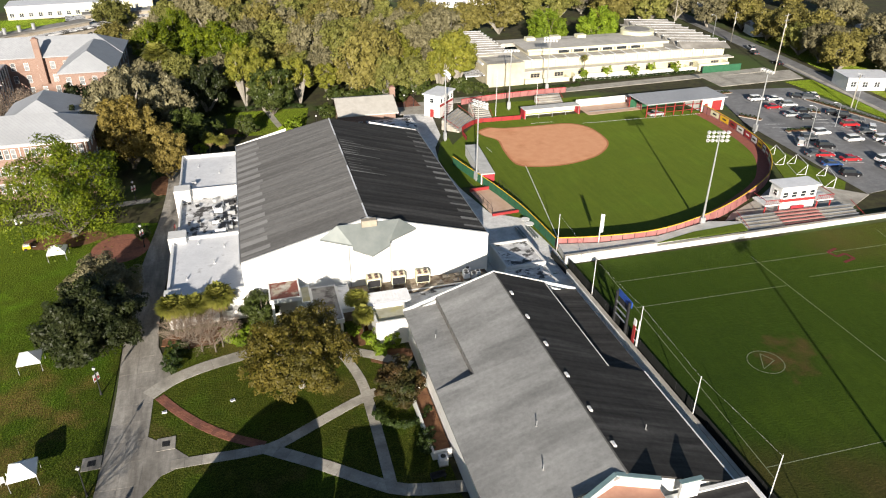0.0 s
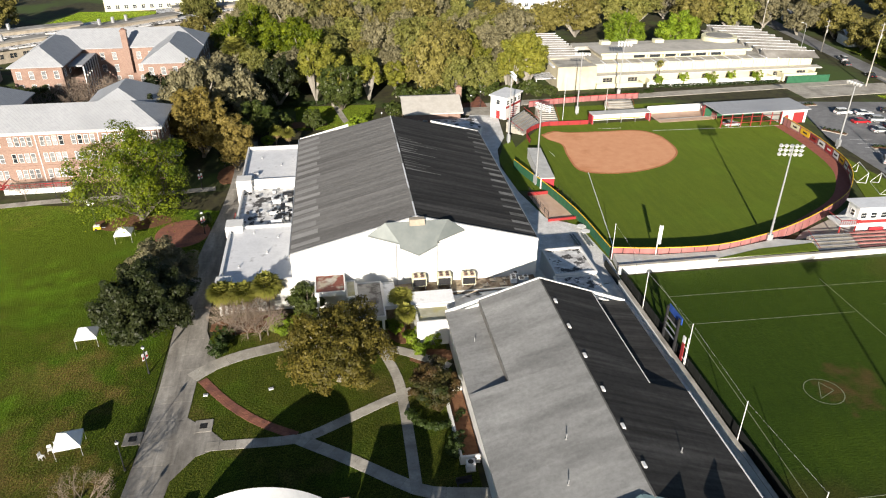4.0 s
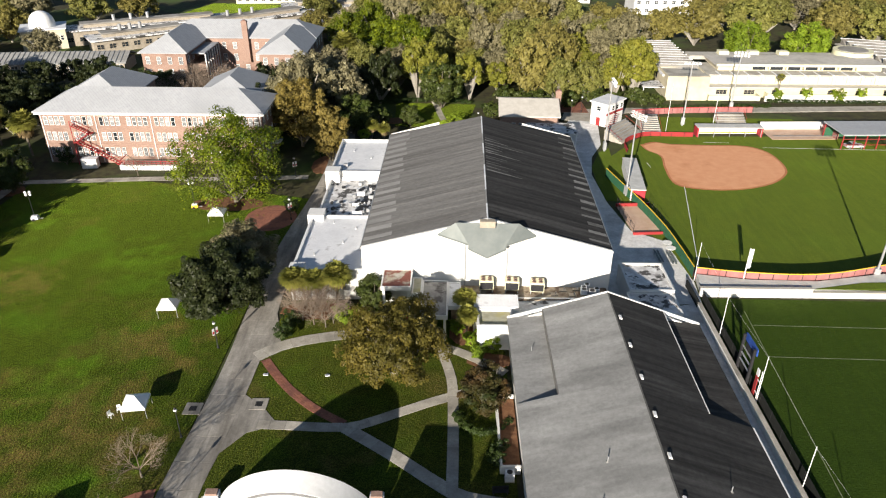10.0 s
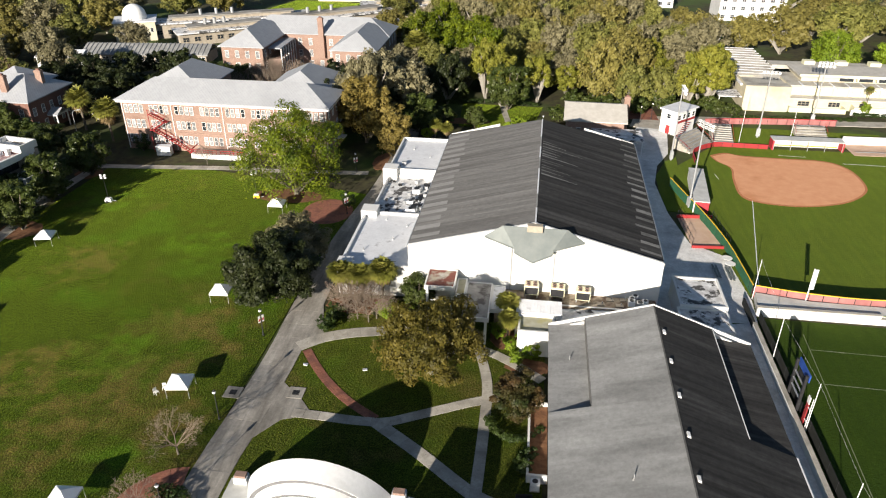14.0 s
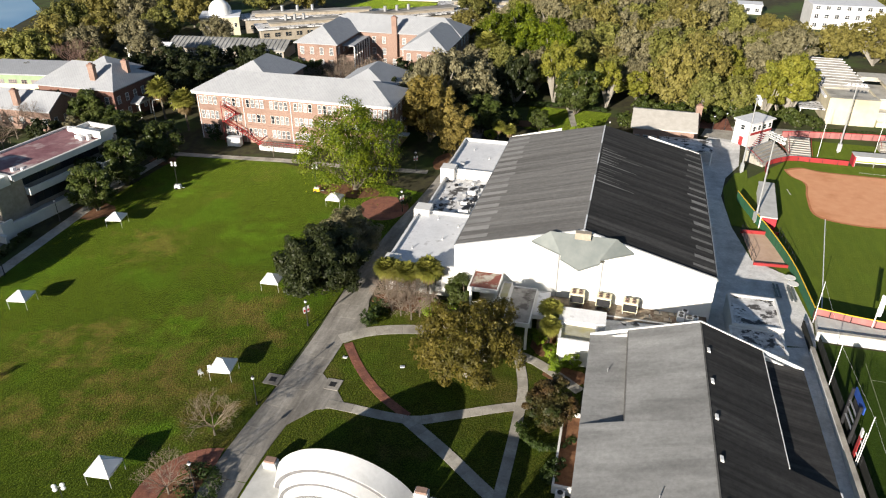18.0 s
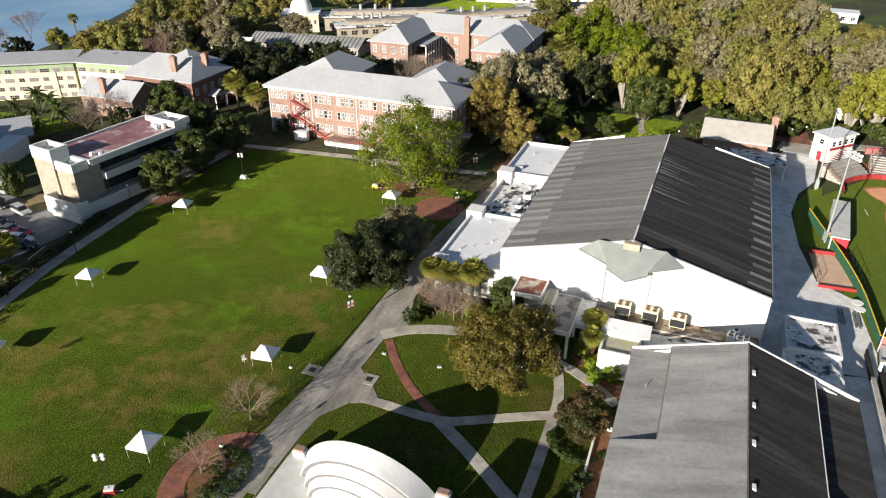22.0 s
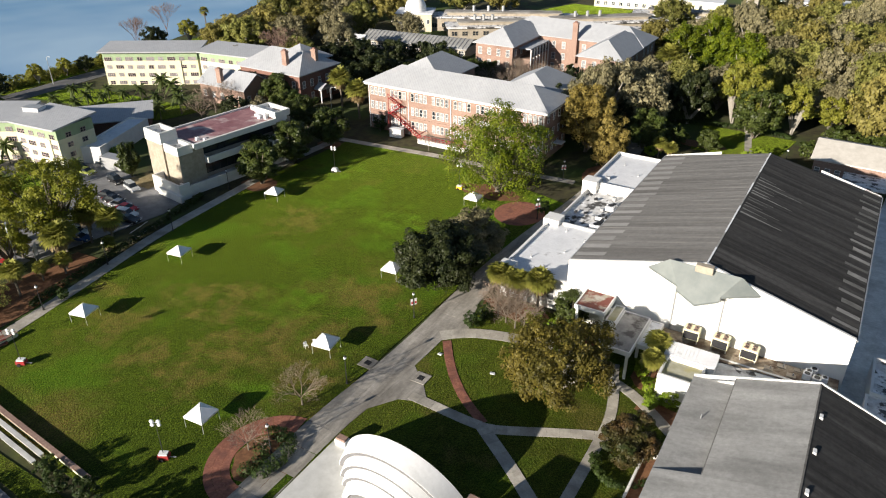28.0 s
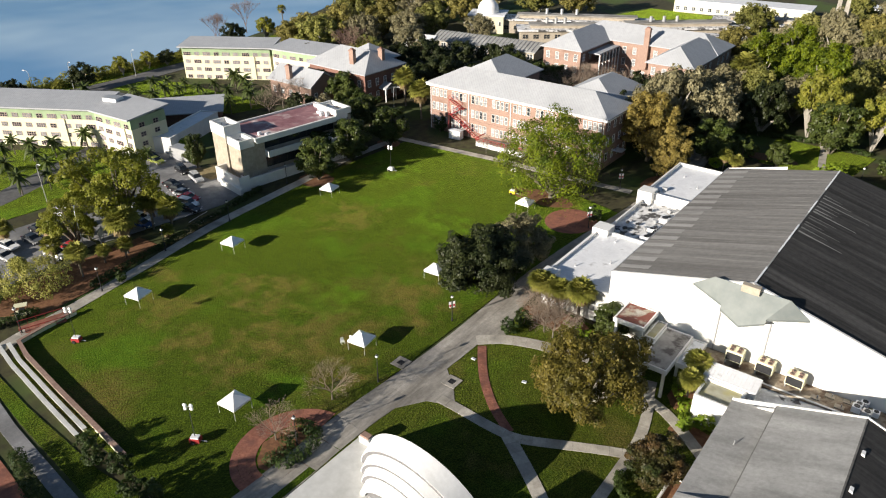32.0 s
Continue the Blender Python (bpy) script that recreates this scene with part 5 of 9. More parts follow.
for x0, d in ((-26, 19), (5, 19)):
    four_walls(b1, x0, 12.62, x0 + 15, 12.6 + d, 10.2, "brick")
    part("wing_roof", hip_roof(bmesh.new(), x0, 13.6, x0 + 15, 12.6 + d, 10.4, 4.2, .8, 6.0), M["slate"], b1)
    for z in (7.0, 3.6):
        for g in range(3):
            window(b1, pose(x0 + 15, 16 + g * 3.2, z, 0, 0, -90), 1.0, 1.85, 1, "blind")
part("door_hood", boxes((24.02, 5.2, 3.0, 26.2, 7.6, 3.2)), M["membrane"], b1, "white awning over the side door")
# red fire stair
st = thing("fire_stair", -72.5, 144.9, 0, 0, "zigzag red steel fire escape stair on the brick hall", "stair")
for i, (xa, za, xb, zb) in enumerate(((0, 9.0, 3.6, 7.2), (3.6, 7.2, .4, 5.2), (.4, 5.2, 4.6, 3.0), (4.6, 3.0, 9.0, .2))):
    for y in (-.5, .5):
        part("stringer", rod(bmesh.new(), (xa, y - .2 * (i % 2), za), (xb, y - .2 * (i % 2), zb), .09, None, 5), M["rail"], st)
        part("rail", rod(bmesh.new(), (xa, y - .2 * (i % 2), za + 1), (xb, y - .2 * (i % 2), zb + 1), .05, None, 5), M["rail"], st)
    n = 8
    for k in range(n):
        u = (k + .5) / n
        x, z = xa + (xb - xa) * u, za + (zb - za) * u
        part("tread", boxes((x - .16, -.5 - .2 * (i % 2), z - .03, x + .16, .5 - .2 * (i % 2), z + .03)), M["rail"], st)
    part("landing", boxes((xb - .7, -.6, zb - .05, xb + .7, .7, zb + .02)), M["rail"], st)
    for x, z in ((xa, za), (xb, zb)):
        part("post", boxes((x - .06, -.56, 0, x + .06, -.44, z + 1)), M["rail"], st)
# terrace with a red railing before the hall
te = thing("terrace", -55.9, 143.4, 0, 0, "white-walled terrace with a red railing before the brick hall", "terrace")
part("wall", boxes((-6.5, -1.6, 0, 6.5, -1.3, 1.1), (-6.5, -1.3, 0, -6.2, 2.3, 1.1), (6.2, -1.3, 0, 6.5, 2.3, 1.1)), M["white"], te)
part("floor", boxes((-6.2, -1.3, 0, 6.2, 2.3, .9)), M["concrete"], te)
part("handrail", boxes((-6.5, -1.54, 1.96, 6.5, -1.36, 2.12), (-6.5, -1.36, 1.96, -6.34, 2.3, 2.12)), M["rail"], te)
part("mid_rail", boxes((-6.5, -1.5, 1.5, 6.5, -1.4, 1.6)), M["rail"], te)
for i in range(14):
    part("baluster", boxes((-6.46 + i * .99, -1.5, 1.1, -6.36 + i * .99, -1.4, 1.96)), M["rail"], te)
bx = thing("equipment_cabinet", -69.4, 143.2, 0, 5, "white metal equipment cabinet on the grass", "cabinet")
part("body", boxes((-1.6, -.8, 0, 1.6, .8, 2.0)), M["whitepaint"], bx)
part("lid", boxes((-1.7, -.9, 2.0, 1.7, .9, 2.15)), M["membrane"], bx)

# U-shaped brick hall farther back
b2 = at_thing("brick_dormitory", -55.6, 217, 0, "U-shaped brick hall with pale grey hipped roofs and a tall chimney")
four_walls(b2, -23, 2, 23, 16, 11.0, "brick")
part("roof", hip_roof(bmesh.new(), -23, 2, 23, 16, 11.2, 4.0, .8, 7.4), M["slate"], b2)
for x0 in (-23, 10.5):
    four_walls(b2, x0, -16.5, x0 + 12.5, 1.98, 10.8, "brick")
    part("wing_roof", hip_roof(bmesh.new(), x0, -16.5, x0 + 12.5, 9.0, 11.0, 4.0, .8, 6.4), M["slate"], b2)
    for z in (7.6, 4.1, .8):
        window_row(b2, (x0, -16.5), (x0 + 12.5, -16.5), z, 4, 1.2, 2.1, 180)
        window_row(b2, (x0 + 12.5, -16.5), (x0 + 12.5, 0), z, 4, 1.2, 2.1, -90)
for z in (7.6, 4.1, .8):
    window_row(b2, (-10, 2), (10, 2), z, 6, 1.2, 2.1, 180)
    window_row(b2, (23, 3), (23, 15), z, 3, 1.2, 2.1, -90)
for i in range(7):
    part("porch_post", boxes((-6.66, -11.9 + i * 2.2, 0, -6.4, -11.6 + i * 2.2, 9.4)), M["whitepaint"], b2)
part("porch_roof", boxes((-10.45, -12.0, 9.4, -6.6, 1.9, 9.75)), M["slate"], b2)
part("porch_deck", boxes((-10.45, -12.0, 0, -6.8, 1.9, 6.6)), M["brick"], b2)
part("porch_screen", boxes((-6.78, -12.0, 6.9, -6.7, 1.9, 9.2)), M["window"], b2)
chimney(b2, 2.2, 1.2, 4, 16.2, "brick", .8)

# manor house with grey hipped roof, gabled cottage beside it
h1 = at_thing("manor_house", -116.5, 156.5, -1, "two-storey dark brick house with a pale hipped roof and chimneys")
four_walls(h1, -11, -7, 11.4, 9, 8.6, "darkbrick")
part("roof", hip_roof(bmesh.new(), -11, -7, 11.4, 9, 8.8, 4.4, .8, 6.0), M["slate"], h1)
four_walls(h1, -11, 9.02, 1, 18, 7.6, "darkbrick")
part("wing_roof", hip_roof(bmesh.new(), -11, 6, 1, 18, 7.8, 4.0, .8), M["slate"], h1)
for z in (4.8, 1.2):
    window_row(h1, (-11, -7), (11, -7), z, 6, 1.2, 2.0, 180)
    window_row(h1, (11.4, -7), (11.4, 9), z, 5, 1.2, 2.0, -90)
chimney(h1, 4.5, -4.5, 8, 14.2, "brick", .8)
chimney(h1, 9.0, 2.5, 8, 13.8, "brick", .8)
pc = part("porch", boxes((11.42, -1.6, 3.6, 14.0, 3.2, 4.0), (13.6, -1.4, 0, 13.85, -1.15, 3.6), (13.6, 2.75, 0, 13.85, 3.0, 3.6)), M["whitepaint"], h1, "white columned porch")
part("porch_gable", gable_roof(bmesh.new(), 11.45, -1.4, 14.0, 3.0, 4.0, 1.2, .2, "x", .2), M["slate"], pc)
h2 = at_thing("cottage", -125.6, 144.4, 0, "small brick cottage with a grey gabled roof and a chimney")
four_walls(h2, -8.5, -4.5, 8.5, 5.5, 5.2, "brick")
part("roof", gable_roof(bmesh.new(), -8.5, -4.5, 8.5, 5.5, 5.3, 3.4, .6, "x"), M["slate"], h2)
part("gable", solid(bmesh.new(), [(8.48, -4.5, 5.0), (8.48, 5.5, 5.0), (8.48, .5, 8.5), (8.2, -4.5, 5.0), (8.2, 5.5, 5.0), (8.2, .5, 8.5)], [(0, 1, 2), (5, 4, 3), (0, 2, 5, 3), (1, 4, 5, 2), (0, 3, 4, 1)]), M["brick"], h2)
window_row(h2, (-8.5, -4.5), (8.5, -4.5), 1.6, 5, 1.2, 1.7, 180)
window_row(h2, (8.5, -4.5), (8.5, 5.5), 1.6, 3, 1.2, 1.7, -90)
chimney(h2, -1, -3.6, 4, 9.8, "brick", .8)

# field house behind the gym
fh = at_thing("field_house", 30.5, 166.0, -2, "small brick field house with a pale shallow gable roof")
four_walls(fh, -9.0, 0, 4.6, 14, 4.4, "brick")
part("roof", gable_roof(bmesh.new(), -9.0, 0, 4.6, 14, 5.0, 2.2, .7, "x"), M["dirtyroof2"], fh, "pale tan shingle roof")
window_row(fh, (-9, 0), (4.6, 0), 1.8, 7, 1.1, 1.3, 180)
chimney(fh, 5.4, 9, 0, 8.6, "brick", .7)
fp = thing("porch_roof", 33, 161.5, 0, 0, "flat white porch roof with stains beside the field house", "canopy")
part("deck", boxes((-5.5, -3.4, 3.0, 6.0, 4.2, 3.35)), M["dirtyroof"], fp)
for x, y in ((-5.2, -3.1), (5.7, -3.1), (.2, -3.1), (-5.2, 3.9), (5.7, 3.9)):
    part("post", boxes((x - .12, y - .12, 0, x + .12, y + .12, 3.0)), M["whitepaint"], fp)

# ---- office block, dormitories and the science hall ----
off = thing("office_block", -91.3, 108, 0, -8, "white office block with ribbon windows, tan walls and mauve roof", "building")
part("core", boxes((-6.8, -12, 0, 5.0, 14, 9.6)), M["tan"], off)
part("roof_deck", boxes((-6.4, -11.6, 9.6, 6.2, 13.6, 10.1)), M["purple"], off, "mauve roof coating with pale worn patches")
part("parapet", boxes((-6.8, -12, 9.6, 6.8, -11.6, 10.5), (-6.8, 13.6, 9.6, 6.8, 14, 10.5), (-6.8, -11.6, 9.6, -6.4, 13.6, 10.5), (6.2, -11.6, 9.2, 6.8, 13.6, 10.5)), M["white"], off)
part("balcony_band", boxes((5.02, -9.3, 5.4, 7.2, 10.6, 5.6), (6.9, -9.3, 5.6, 7.2, 10.6, 6.9), (5.02, -9.3, 5.6, 6.9, -9.0, 6.9)), M["white"], off, "white concrete balcony band")
part("balcony_slab", boxes((7.22, 7.2, 5.0, 9.6, 11.6, 5.5), (9.3, 7.2, 5.5, 9.6, 11.6, 6.4), (7.22, 7.2, 5.5, 9.3, 7.5, 6.4), (7.22, 11.3, 5.5, 9.3, 11.6, 6.4)), M["white"], off, "white corner balcony")
part("terrace_deck", boxes((5.02, -15.6, .0, 8.0, 14.0, 1.5)), M["paleslab"], off, "grey terrace deck along the ground floor")
part("terrace_wall", boxes((8.02, -15.6, 0, 8.35, 14.0, 2.3), (5.02, -15.95, 0, 8.35, -15.62, 2.3)), M["white"], off, "white terrace wall")
for z, hh in ((7.0, 2.1), (2.4, 2.4)):
    part("ribbon_window", boxes((5.01, -9.2, z, 5.12, 10.6, z + hh)), M["window"], off, "dark ribbon window")
    for i in range(11):
        part("mullion", boxes((5.13, -9.2 + i * 1.97, z, 5.2, -9.1 + i * 1.97, z + hh)), M["darksteel"], off)
for x0, y0, x1, y1, h, crown in ((-5.6, -15.9, .55, -12.02, 12.8, 2.6), (.57, -15.5, 5.9, -12.04, 10.5, 1.9), (-.8, 10.62, 6.78, 14.9, 12.0, 2.6)):
    if y0 < 0:
        part("tower", boxes((x0, y0, 0, x1, y1, h - crown)), M["tan"], off)
    else:
        part("tower", boxes((5.02, y0, 0, x1, 14.0, 9.18), (x0, 14.02, 0, x1, y1, 10.1)), M["tan"], off)
    z0 = max(h - crown, 10.52 if y0 > 0 else 0)
    part("tower_crown", boxes((x0 - .12, y0 - .12, z0, x1 + .12, y0 + .3, h), (x0 - .12, y1 - .3, z0, x1 + .12, y1 + .12, h), (x0 - .12, y0 + .3, z0, x0 + .3, y1 - .3, h), (x1 - .3, y0 + .3, z0, x1 + .12, y1 - .3, h)), M["white"], off)
    part("tower_roof", boxes((x0 + .3, y0 + .3, z0, x1 - .3, y1 - .3, h - .9)), M["dirtyroof"], off)
part("side_wall", boxes((5.02, -12.02, 1.52, 5.9, -9.32, 9.18)), M["tan"], off)
part("court_wall", boxes((-1.2, -18.6, 0, 9.2, -18.2, 3.6), (8.8, -18.2, 0, 9.2, -15.97, 3.6), (-1.2, -18.2, 0, -.8, -15.92, 3.6)), M["white"], off, "low white court wall")
part("court_plinth", boxes((1.5, -19.3, 0, 10.4, -18.62, 1.6)), M["white"], off, "low white plinth before the court wall")
for x, y, w, d, hh in ((3.6, -9.5, .8, .7, .7), (5.0, -8.4, .6, .6, .5), (2.4, 8.6, .9, .9, .9), (.6, 9.2, 1.2, .8, .7), (3.8, 9.4, .7, .7, 1.3), (-4.6, 12.0, 2.4, 1.4, .8)):
    part("roof_unit", boxes((x, y, 10.1, x + w, y + d, 10.1 + hh)), M["membrane"], off)
off.matrix_basis = off.matrix_basis @ Matrix.Diagonal((.93, .93, .93, 1))
lw = thing("office_wing", -118.7, 93.6, 0, 21.8, "low white wing with a flat pale roof", "building")
block(lw, -121.2, 93.6, -116.2, 114.2, 3.6, "membrane", par=.3)
cn = thing("shipping_container", -111.8, 94.4, 0, 98, "grey corrugated steel container in the parking lot", "container")
part("body", boxes((-1.4, -3, 0, 1.4, 3, 2.8)), M["steel"], cn)
for i in range(12):
    part("rib", boxes((1.41, -2.8 + i * .5, .25, 1.46, -2.6 + i * .5, 2.7)), M["steel"], cn)


def dorm(name, x, y, turn, segs, h, label):
    """A four-storey dormitory: wings at angles, cream below, green above, shallow grey roof."""
    d = thing(name, x, y, 0, turn, label, "building", "dormitories")
    for (x0, y0, ln, dp, ang, rows) in segs:
        m = pose(x0, y0, 0, 0, 0, ang)
        part("wall", boxes((0, 0, -1.5, ln, dp, h - 2.5)), M["cream"], d, "", m)
        part("upper_wall", boxes((0, 0, h - 2.5, ln, dp, h)), M["green"], d, "sage green upper storey", m)
        part("bay_wall", boxes((ln * .22, -.25, -1.5, ln * .82, -.02, h - 2.55)), M["cream"], d, "", m)
        part("roof", solid(bmesh.new(), [(-.9, -1.2, h), (ln + .9, -1.2, h), (ln + .9, dp + .9, h + .9), (-.9, dp + .9, h + .9), (-.9, -1.2, h + .35), (ln + .9, -1.2, h + .35), (ln + .9, dp + .9, h + 1.25), (-.9, dp + .9, h + 1.25)],
             [(3, 2, 1, 0), (4, 5, 6, 7), (0, 1, 5, 4), (1, 2, 6, 5), (2, 3, 7, 6), (3, 0, 4, 7)]), M["slate"], d, "shallow grey metal roof", m)
        n = int(ln / 3.1)
        for r in range(rows):
            z = .1 + r * (h - .3) / 4
            for i in range(n):
                k = (i + .5) / n
                proud = -.25 if .22 < k < .82 and r < 3 else 0
                window(d, m @ pose(ln * k, proud, z, 0, 0, 180), 2.3 if (i + r) % 2 else 1.5, 1.1, 4 if (i + r) % 2 else 2, "blind" if (i + r) % 3 else "window", "mauveframe")
        for r in range(rows):
            for i in range(2):
                window(d, m @ pose(ln, dp * (.3 + .4 * i), .1 + r * (h - .3) / 4, 0, 0, -90), 1.4, 1.1, 2, "window", "mauveframe")
    return d


dorm("dormitory", -170.9, 136.3, 0, ((0, 0, 28.2, 9, 32, 4), (24.6, 15.3, 19.5, 9, 8, 4)), 9.7, "four-storey cream and sage green dormitory with a shallow grey roof")
dorm("dormitory", -172, 64.5, 0, ((0, 0, 44.2, 10, 30.4, 4), (38.3, 22.2, 13.4, 9.5, 5, 4)), 9.3, "cream and sage green dormitory with a shallow grey roof")
rh = thing("roof_hatch", -134.5, 92.5, 10.0, 18, "white plant box on the dormitory roof", "roof box")
part("body", boxes((-2.0, -1.3, -.2, 2.0, 1.3, .9)), M["membrane"], rh)
part("lid", boxes((-2.1, -1.4, .9, 2.1, 1.4, 1.02)), M["steel"], rh)
lk = thing("covered_walk", -135, 111.5, 0, 50, "low link building with a sloping grey metal roof", "building")
four_walls(lk, -9, -4, 9, 4, 3.0, "darkbrick")
part("roof", solid(bmesh.new(), [(-10, -5.5, 3.2), (10, -5.5, 3.2), (10, 5.5, 4.6), (-10, 5.5, 4.6), (-10, -5.5, 3.45), (10, -5.5, 3.45), (10, 5.5, 4.85), (-10, 5.5, 4.85)], [(3, 2, 1, 0), (4, 5, 6, 7), (0, 1, 5, 4), (1, 2, 6, 5), (2, 3, 7, 6), (3, 0, 4, 7)]), M["slate"], lk)

# science hall with its dome, long flat wings with esplanade roofs
sc = thing("science_hall", -134, 252, 0, 25, "low pale yellow science hall with a white observatory dome", "building")
four_walls(sc, -7, -6, 7, 6, 6.6, "yellow")
part("roof_deck", boxes((-7.4, -6.4, 6.6, 7.4, 6.4, 7.0)), M["membrane"], sc)
bm = bmesh.new()
bmesh.ops.create_uvsphere(bm, u_segments=28, v_segments=14, radius=4.2, matrix=pose(0, 0, 8.0))
bmesh.ops.bisect_plane(bm, geom=bm.verts[:] + bm.edges[:] + bm.faces[:], plane_co=(0, 0, 7.4), plane_no=(0, 0, -1), clear_outer=True)
part("dome", bm, M["whitepaint"], sc, "white ribbed dome", None, True)
part("drum", rod(bmesh.new(), (0, 0, 7.0), (0, 0, 8.1), 4.3, None, 28), M["whitepaint"], sc)
window_row(sc, (-7, -6), (7, -6), 3, 5, 1.0, 1.6, 180, 1, "window")
for (x, y, a, ln, dp, h) in ((-127, 251, 27, 58, 9, 5.0), (-112, 241, 36, 34, 9, 4.2), (-84, 262, 40, 50, 10, 4.4), (-60, 300, 12, 50, 10, 4.6)):
    w = thing("science_wing", x, y, 0, a, "long low concrete wing with stacked flat roofs and vents", "building", "science wings")
    part("wall", boxes((0, 0, 0, ln, dp, h)), M["tan"], w)
    part("roof_deck", boxes((-1, -1, h, ln + 1, dp + 1, h + .5)), M["dirtyroof"], w)
    part("upper_roof", boxes((ln * .1, 2, h + 1.6, ln * .9, dp - 2, h + 2.0)), M["artroof"], w)
    part("clerestory", boxes((ln * .12, 2.4, h + .5, ln * .88, dp - 2.4, h + 1.6)), M["tan"], w)
    for i in range(int(ln / 4)):
        window(w, pose(2 + i * 4, 0, 1.4, 0, 0, 180), 2.2, 1.6, 2, "window", "tan")
    for i in range(3):
        part("exhaust_pipe", rod(bmesh.new(), (ln * (.3 + .02 * i * 5), dp * .5, h + 2.0), (ln * (.3 + .02 * i * 5), dp * .5, h + 4.0), .6, None, 10), M["steel"], w)
gh = thing("greenhouse_hall", -113, 222, 0, 6, "long low shed with a grey ribbed sloping roof", "building")
part("wall", boxes((-20, -5.5, 0, 20, 6, 3.2)), M["tan"], gh)
part("roof", gable_roof(bmesh.new(), -20, -5.5, 20, 6, 3.4, 2.2, .8, "x"), M["hallroof"], gh, "weathered grey ribbed roof")
for i in range(27):
    part("roof_rib", solid(bmesh.new(), [(-20 + i * 1.5, -6.3, 3.42), (-19.85 + i * 1.5, -6.3, 3.42), (-19.85 + i * 1.5, .2, 5.63), (-20 + i * 1.5, .2, 5.63), (-20 + i * 1.5, -6.3, 3.6), (-19.85 + i * 1.5, -6.3, 3.6), (-19.85 + i * 1.5, .2, 5.8), (-20 + i * 1.5, .2, 5.8)],
         [(4, 5, 6, 7), (0, 1, 5, 4), (2, 3, 7, 6), (0, 4, 7, 3), (1, 2, 6, 5)]), M["steel"], gh)
window_row(gh, (-20, -5.5), (20, -5.5), .9, 14, 2.0, 1.7, 180, 2, "window", "whitepaint")
gw = thing("white_shed", -139, 214, 0, 12, "white shed with a shallow pale roof", "building")
four_walls(gw, -7, -4, 7, 4, 3.2, "whitepaint")
part("roof", gable_roof(bmesh.new(), -7, -4, 7, 4, 3.3, 1.2, .4, "x"), M["membrane"], gw)

# ---- art centre, stands and sports grounds ----
art = thing("art_centre", 118, 200, 0, 0, "long pale yellow concrete arts centre with sawtooth roofs and flat terraces", "building")


def A_(bm):
    bmesh.ops.translate(bm, verts=bm.verts, vec=(-118, -200, 0))
    return bm


def fin_row(x0, x1, ys, z, rise, depth, slant=0.0, drop=0.0):
    """Sawtooth roof lights: a sloping back and a white rib along each crest."""
    for y in ys:
        part("roof_fin", A_(solid(bmesh.new(), [(x0, y - depth, z), (x1, y - slant - depth, z), (x1, y - slant + .3, z), (x0, y + .3, z), (x0, y, z + rise), (x1, y - slant, z + rise - drop), (x1, y - slant + .3, z + rise - drop), (x0, y + .3, z + rise)],
             [(0, 1, 5, 4), (4, 5, 6, 7), (3, 7, 6, 2), (1, 2, 6, 5), (0, 4, 7, 3)])), M["artroof"], art, "grey sawtooth roof fin")
        v = [(x, yy, zz) for x, y0, zt in ((x0 - .3, y, z + rise), (x1 + .3, y - slant, z + rise - drop)) for yy, zz in ((y0 - .05, zt - .2), (y0 + .3, zt - .2), (y0 + .3, zt + .05), (y0 - .05, zt + .05))]
        part("fin_rib", A_(solid(bmesh.new(), v, [(0, 1, 2, 3), (7, 6, 5, 4), (0, 4, 5, 1), (1, 5, 6, 2), (2, 6, 7, 3), (3, 7, 4, 0)])), M["membrane"], art, "white rib along the fin")


part("west_wing", A_(boxes((69.2, 199, 0, 81, 241, 5.8))), M["yellow"], art)
fin_row(68.6, 80.4, [207 + i * 3.0 for i in range(11)], 5.8, 1.5, 2.4, .9)
part("wing_edge", A_(boxes((68.7, 199, 5.8, 69.3, 241, 6.3))), M["membrane"], art)
for i in range(10):
    part("wing_window", A_(boxes((69.12, 206 + i * 3.4, 3.4, 69.19, 207.6 + i * 3.4, 4.8))), M["window"], art, "small square window")
part("front_block", A_(boxes((69.2, 195.4, 0, 81, 199, 6.8))), M["yellow"], art)
part("front_parapet", A_(boxes((69.2, 199.02, 5.8, 69.6, 206, 6.8), (80.6, 199.02, 5.8, 81, 206, 6.8), (69.6, 205.6, 5.8, 80.6, 206, 6.8))), M["yellow"], art)
part("roof_deck", A_(boxes((69.6, 195.8, 6.804, 80.6, 198.9, 6.82), (69.6, 199.02, 5.81, 80.6, 205.58, 6.4))), M["paleroof"], art)
part("lower_tier", A_(boxes((81.02, 198.8, 0, 154, 206, 3.0))), M["yellow"], art)
part("lower_roof", A_(boxes((81.02, 197.4, 3.0, 155, 200.4, 3.35))), M["dirtyroof2"], art, "pale flat lower roof")
part("middle_tier", A_(boxes((81.02, 200.6, 3.0, 153, 214, 5.7))), M["yellow"], art)
part("middle_roof", A_(boxes((81.02, 200.4, 5.7, 153.5, 214, 6.05))), M["paleroof"], art, "pale flat roof with grey stains")
for i in range(18):
    x = 83.2 + i * 4
    part("screen_panel", A_(boxes((x - 1.8, 200.3, 3.5, x + 1.8, 200.38, 5.6))), M["cream"], art, "ribbed concrete screen panel")
    part("roof_beam", A_(boxes((x + 1.85, 200.0, 5.5, x + 2.15, 204, 6.2))), M["membrane"], art)
for i in range(36):
    part("fin_slat", A_(boxes((82.3 + i * 2 - .12, 200.05, 3.5, 82.3 + i * 2 + .12, 200.28, 5.65))), M["cream"], art)
part("upper_tier", A_(boxes((86, 205, 6.05, 133, 216, 7.5))), M["yellow"], art)
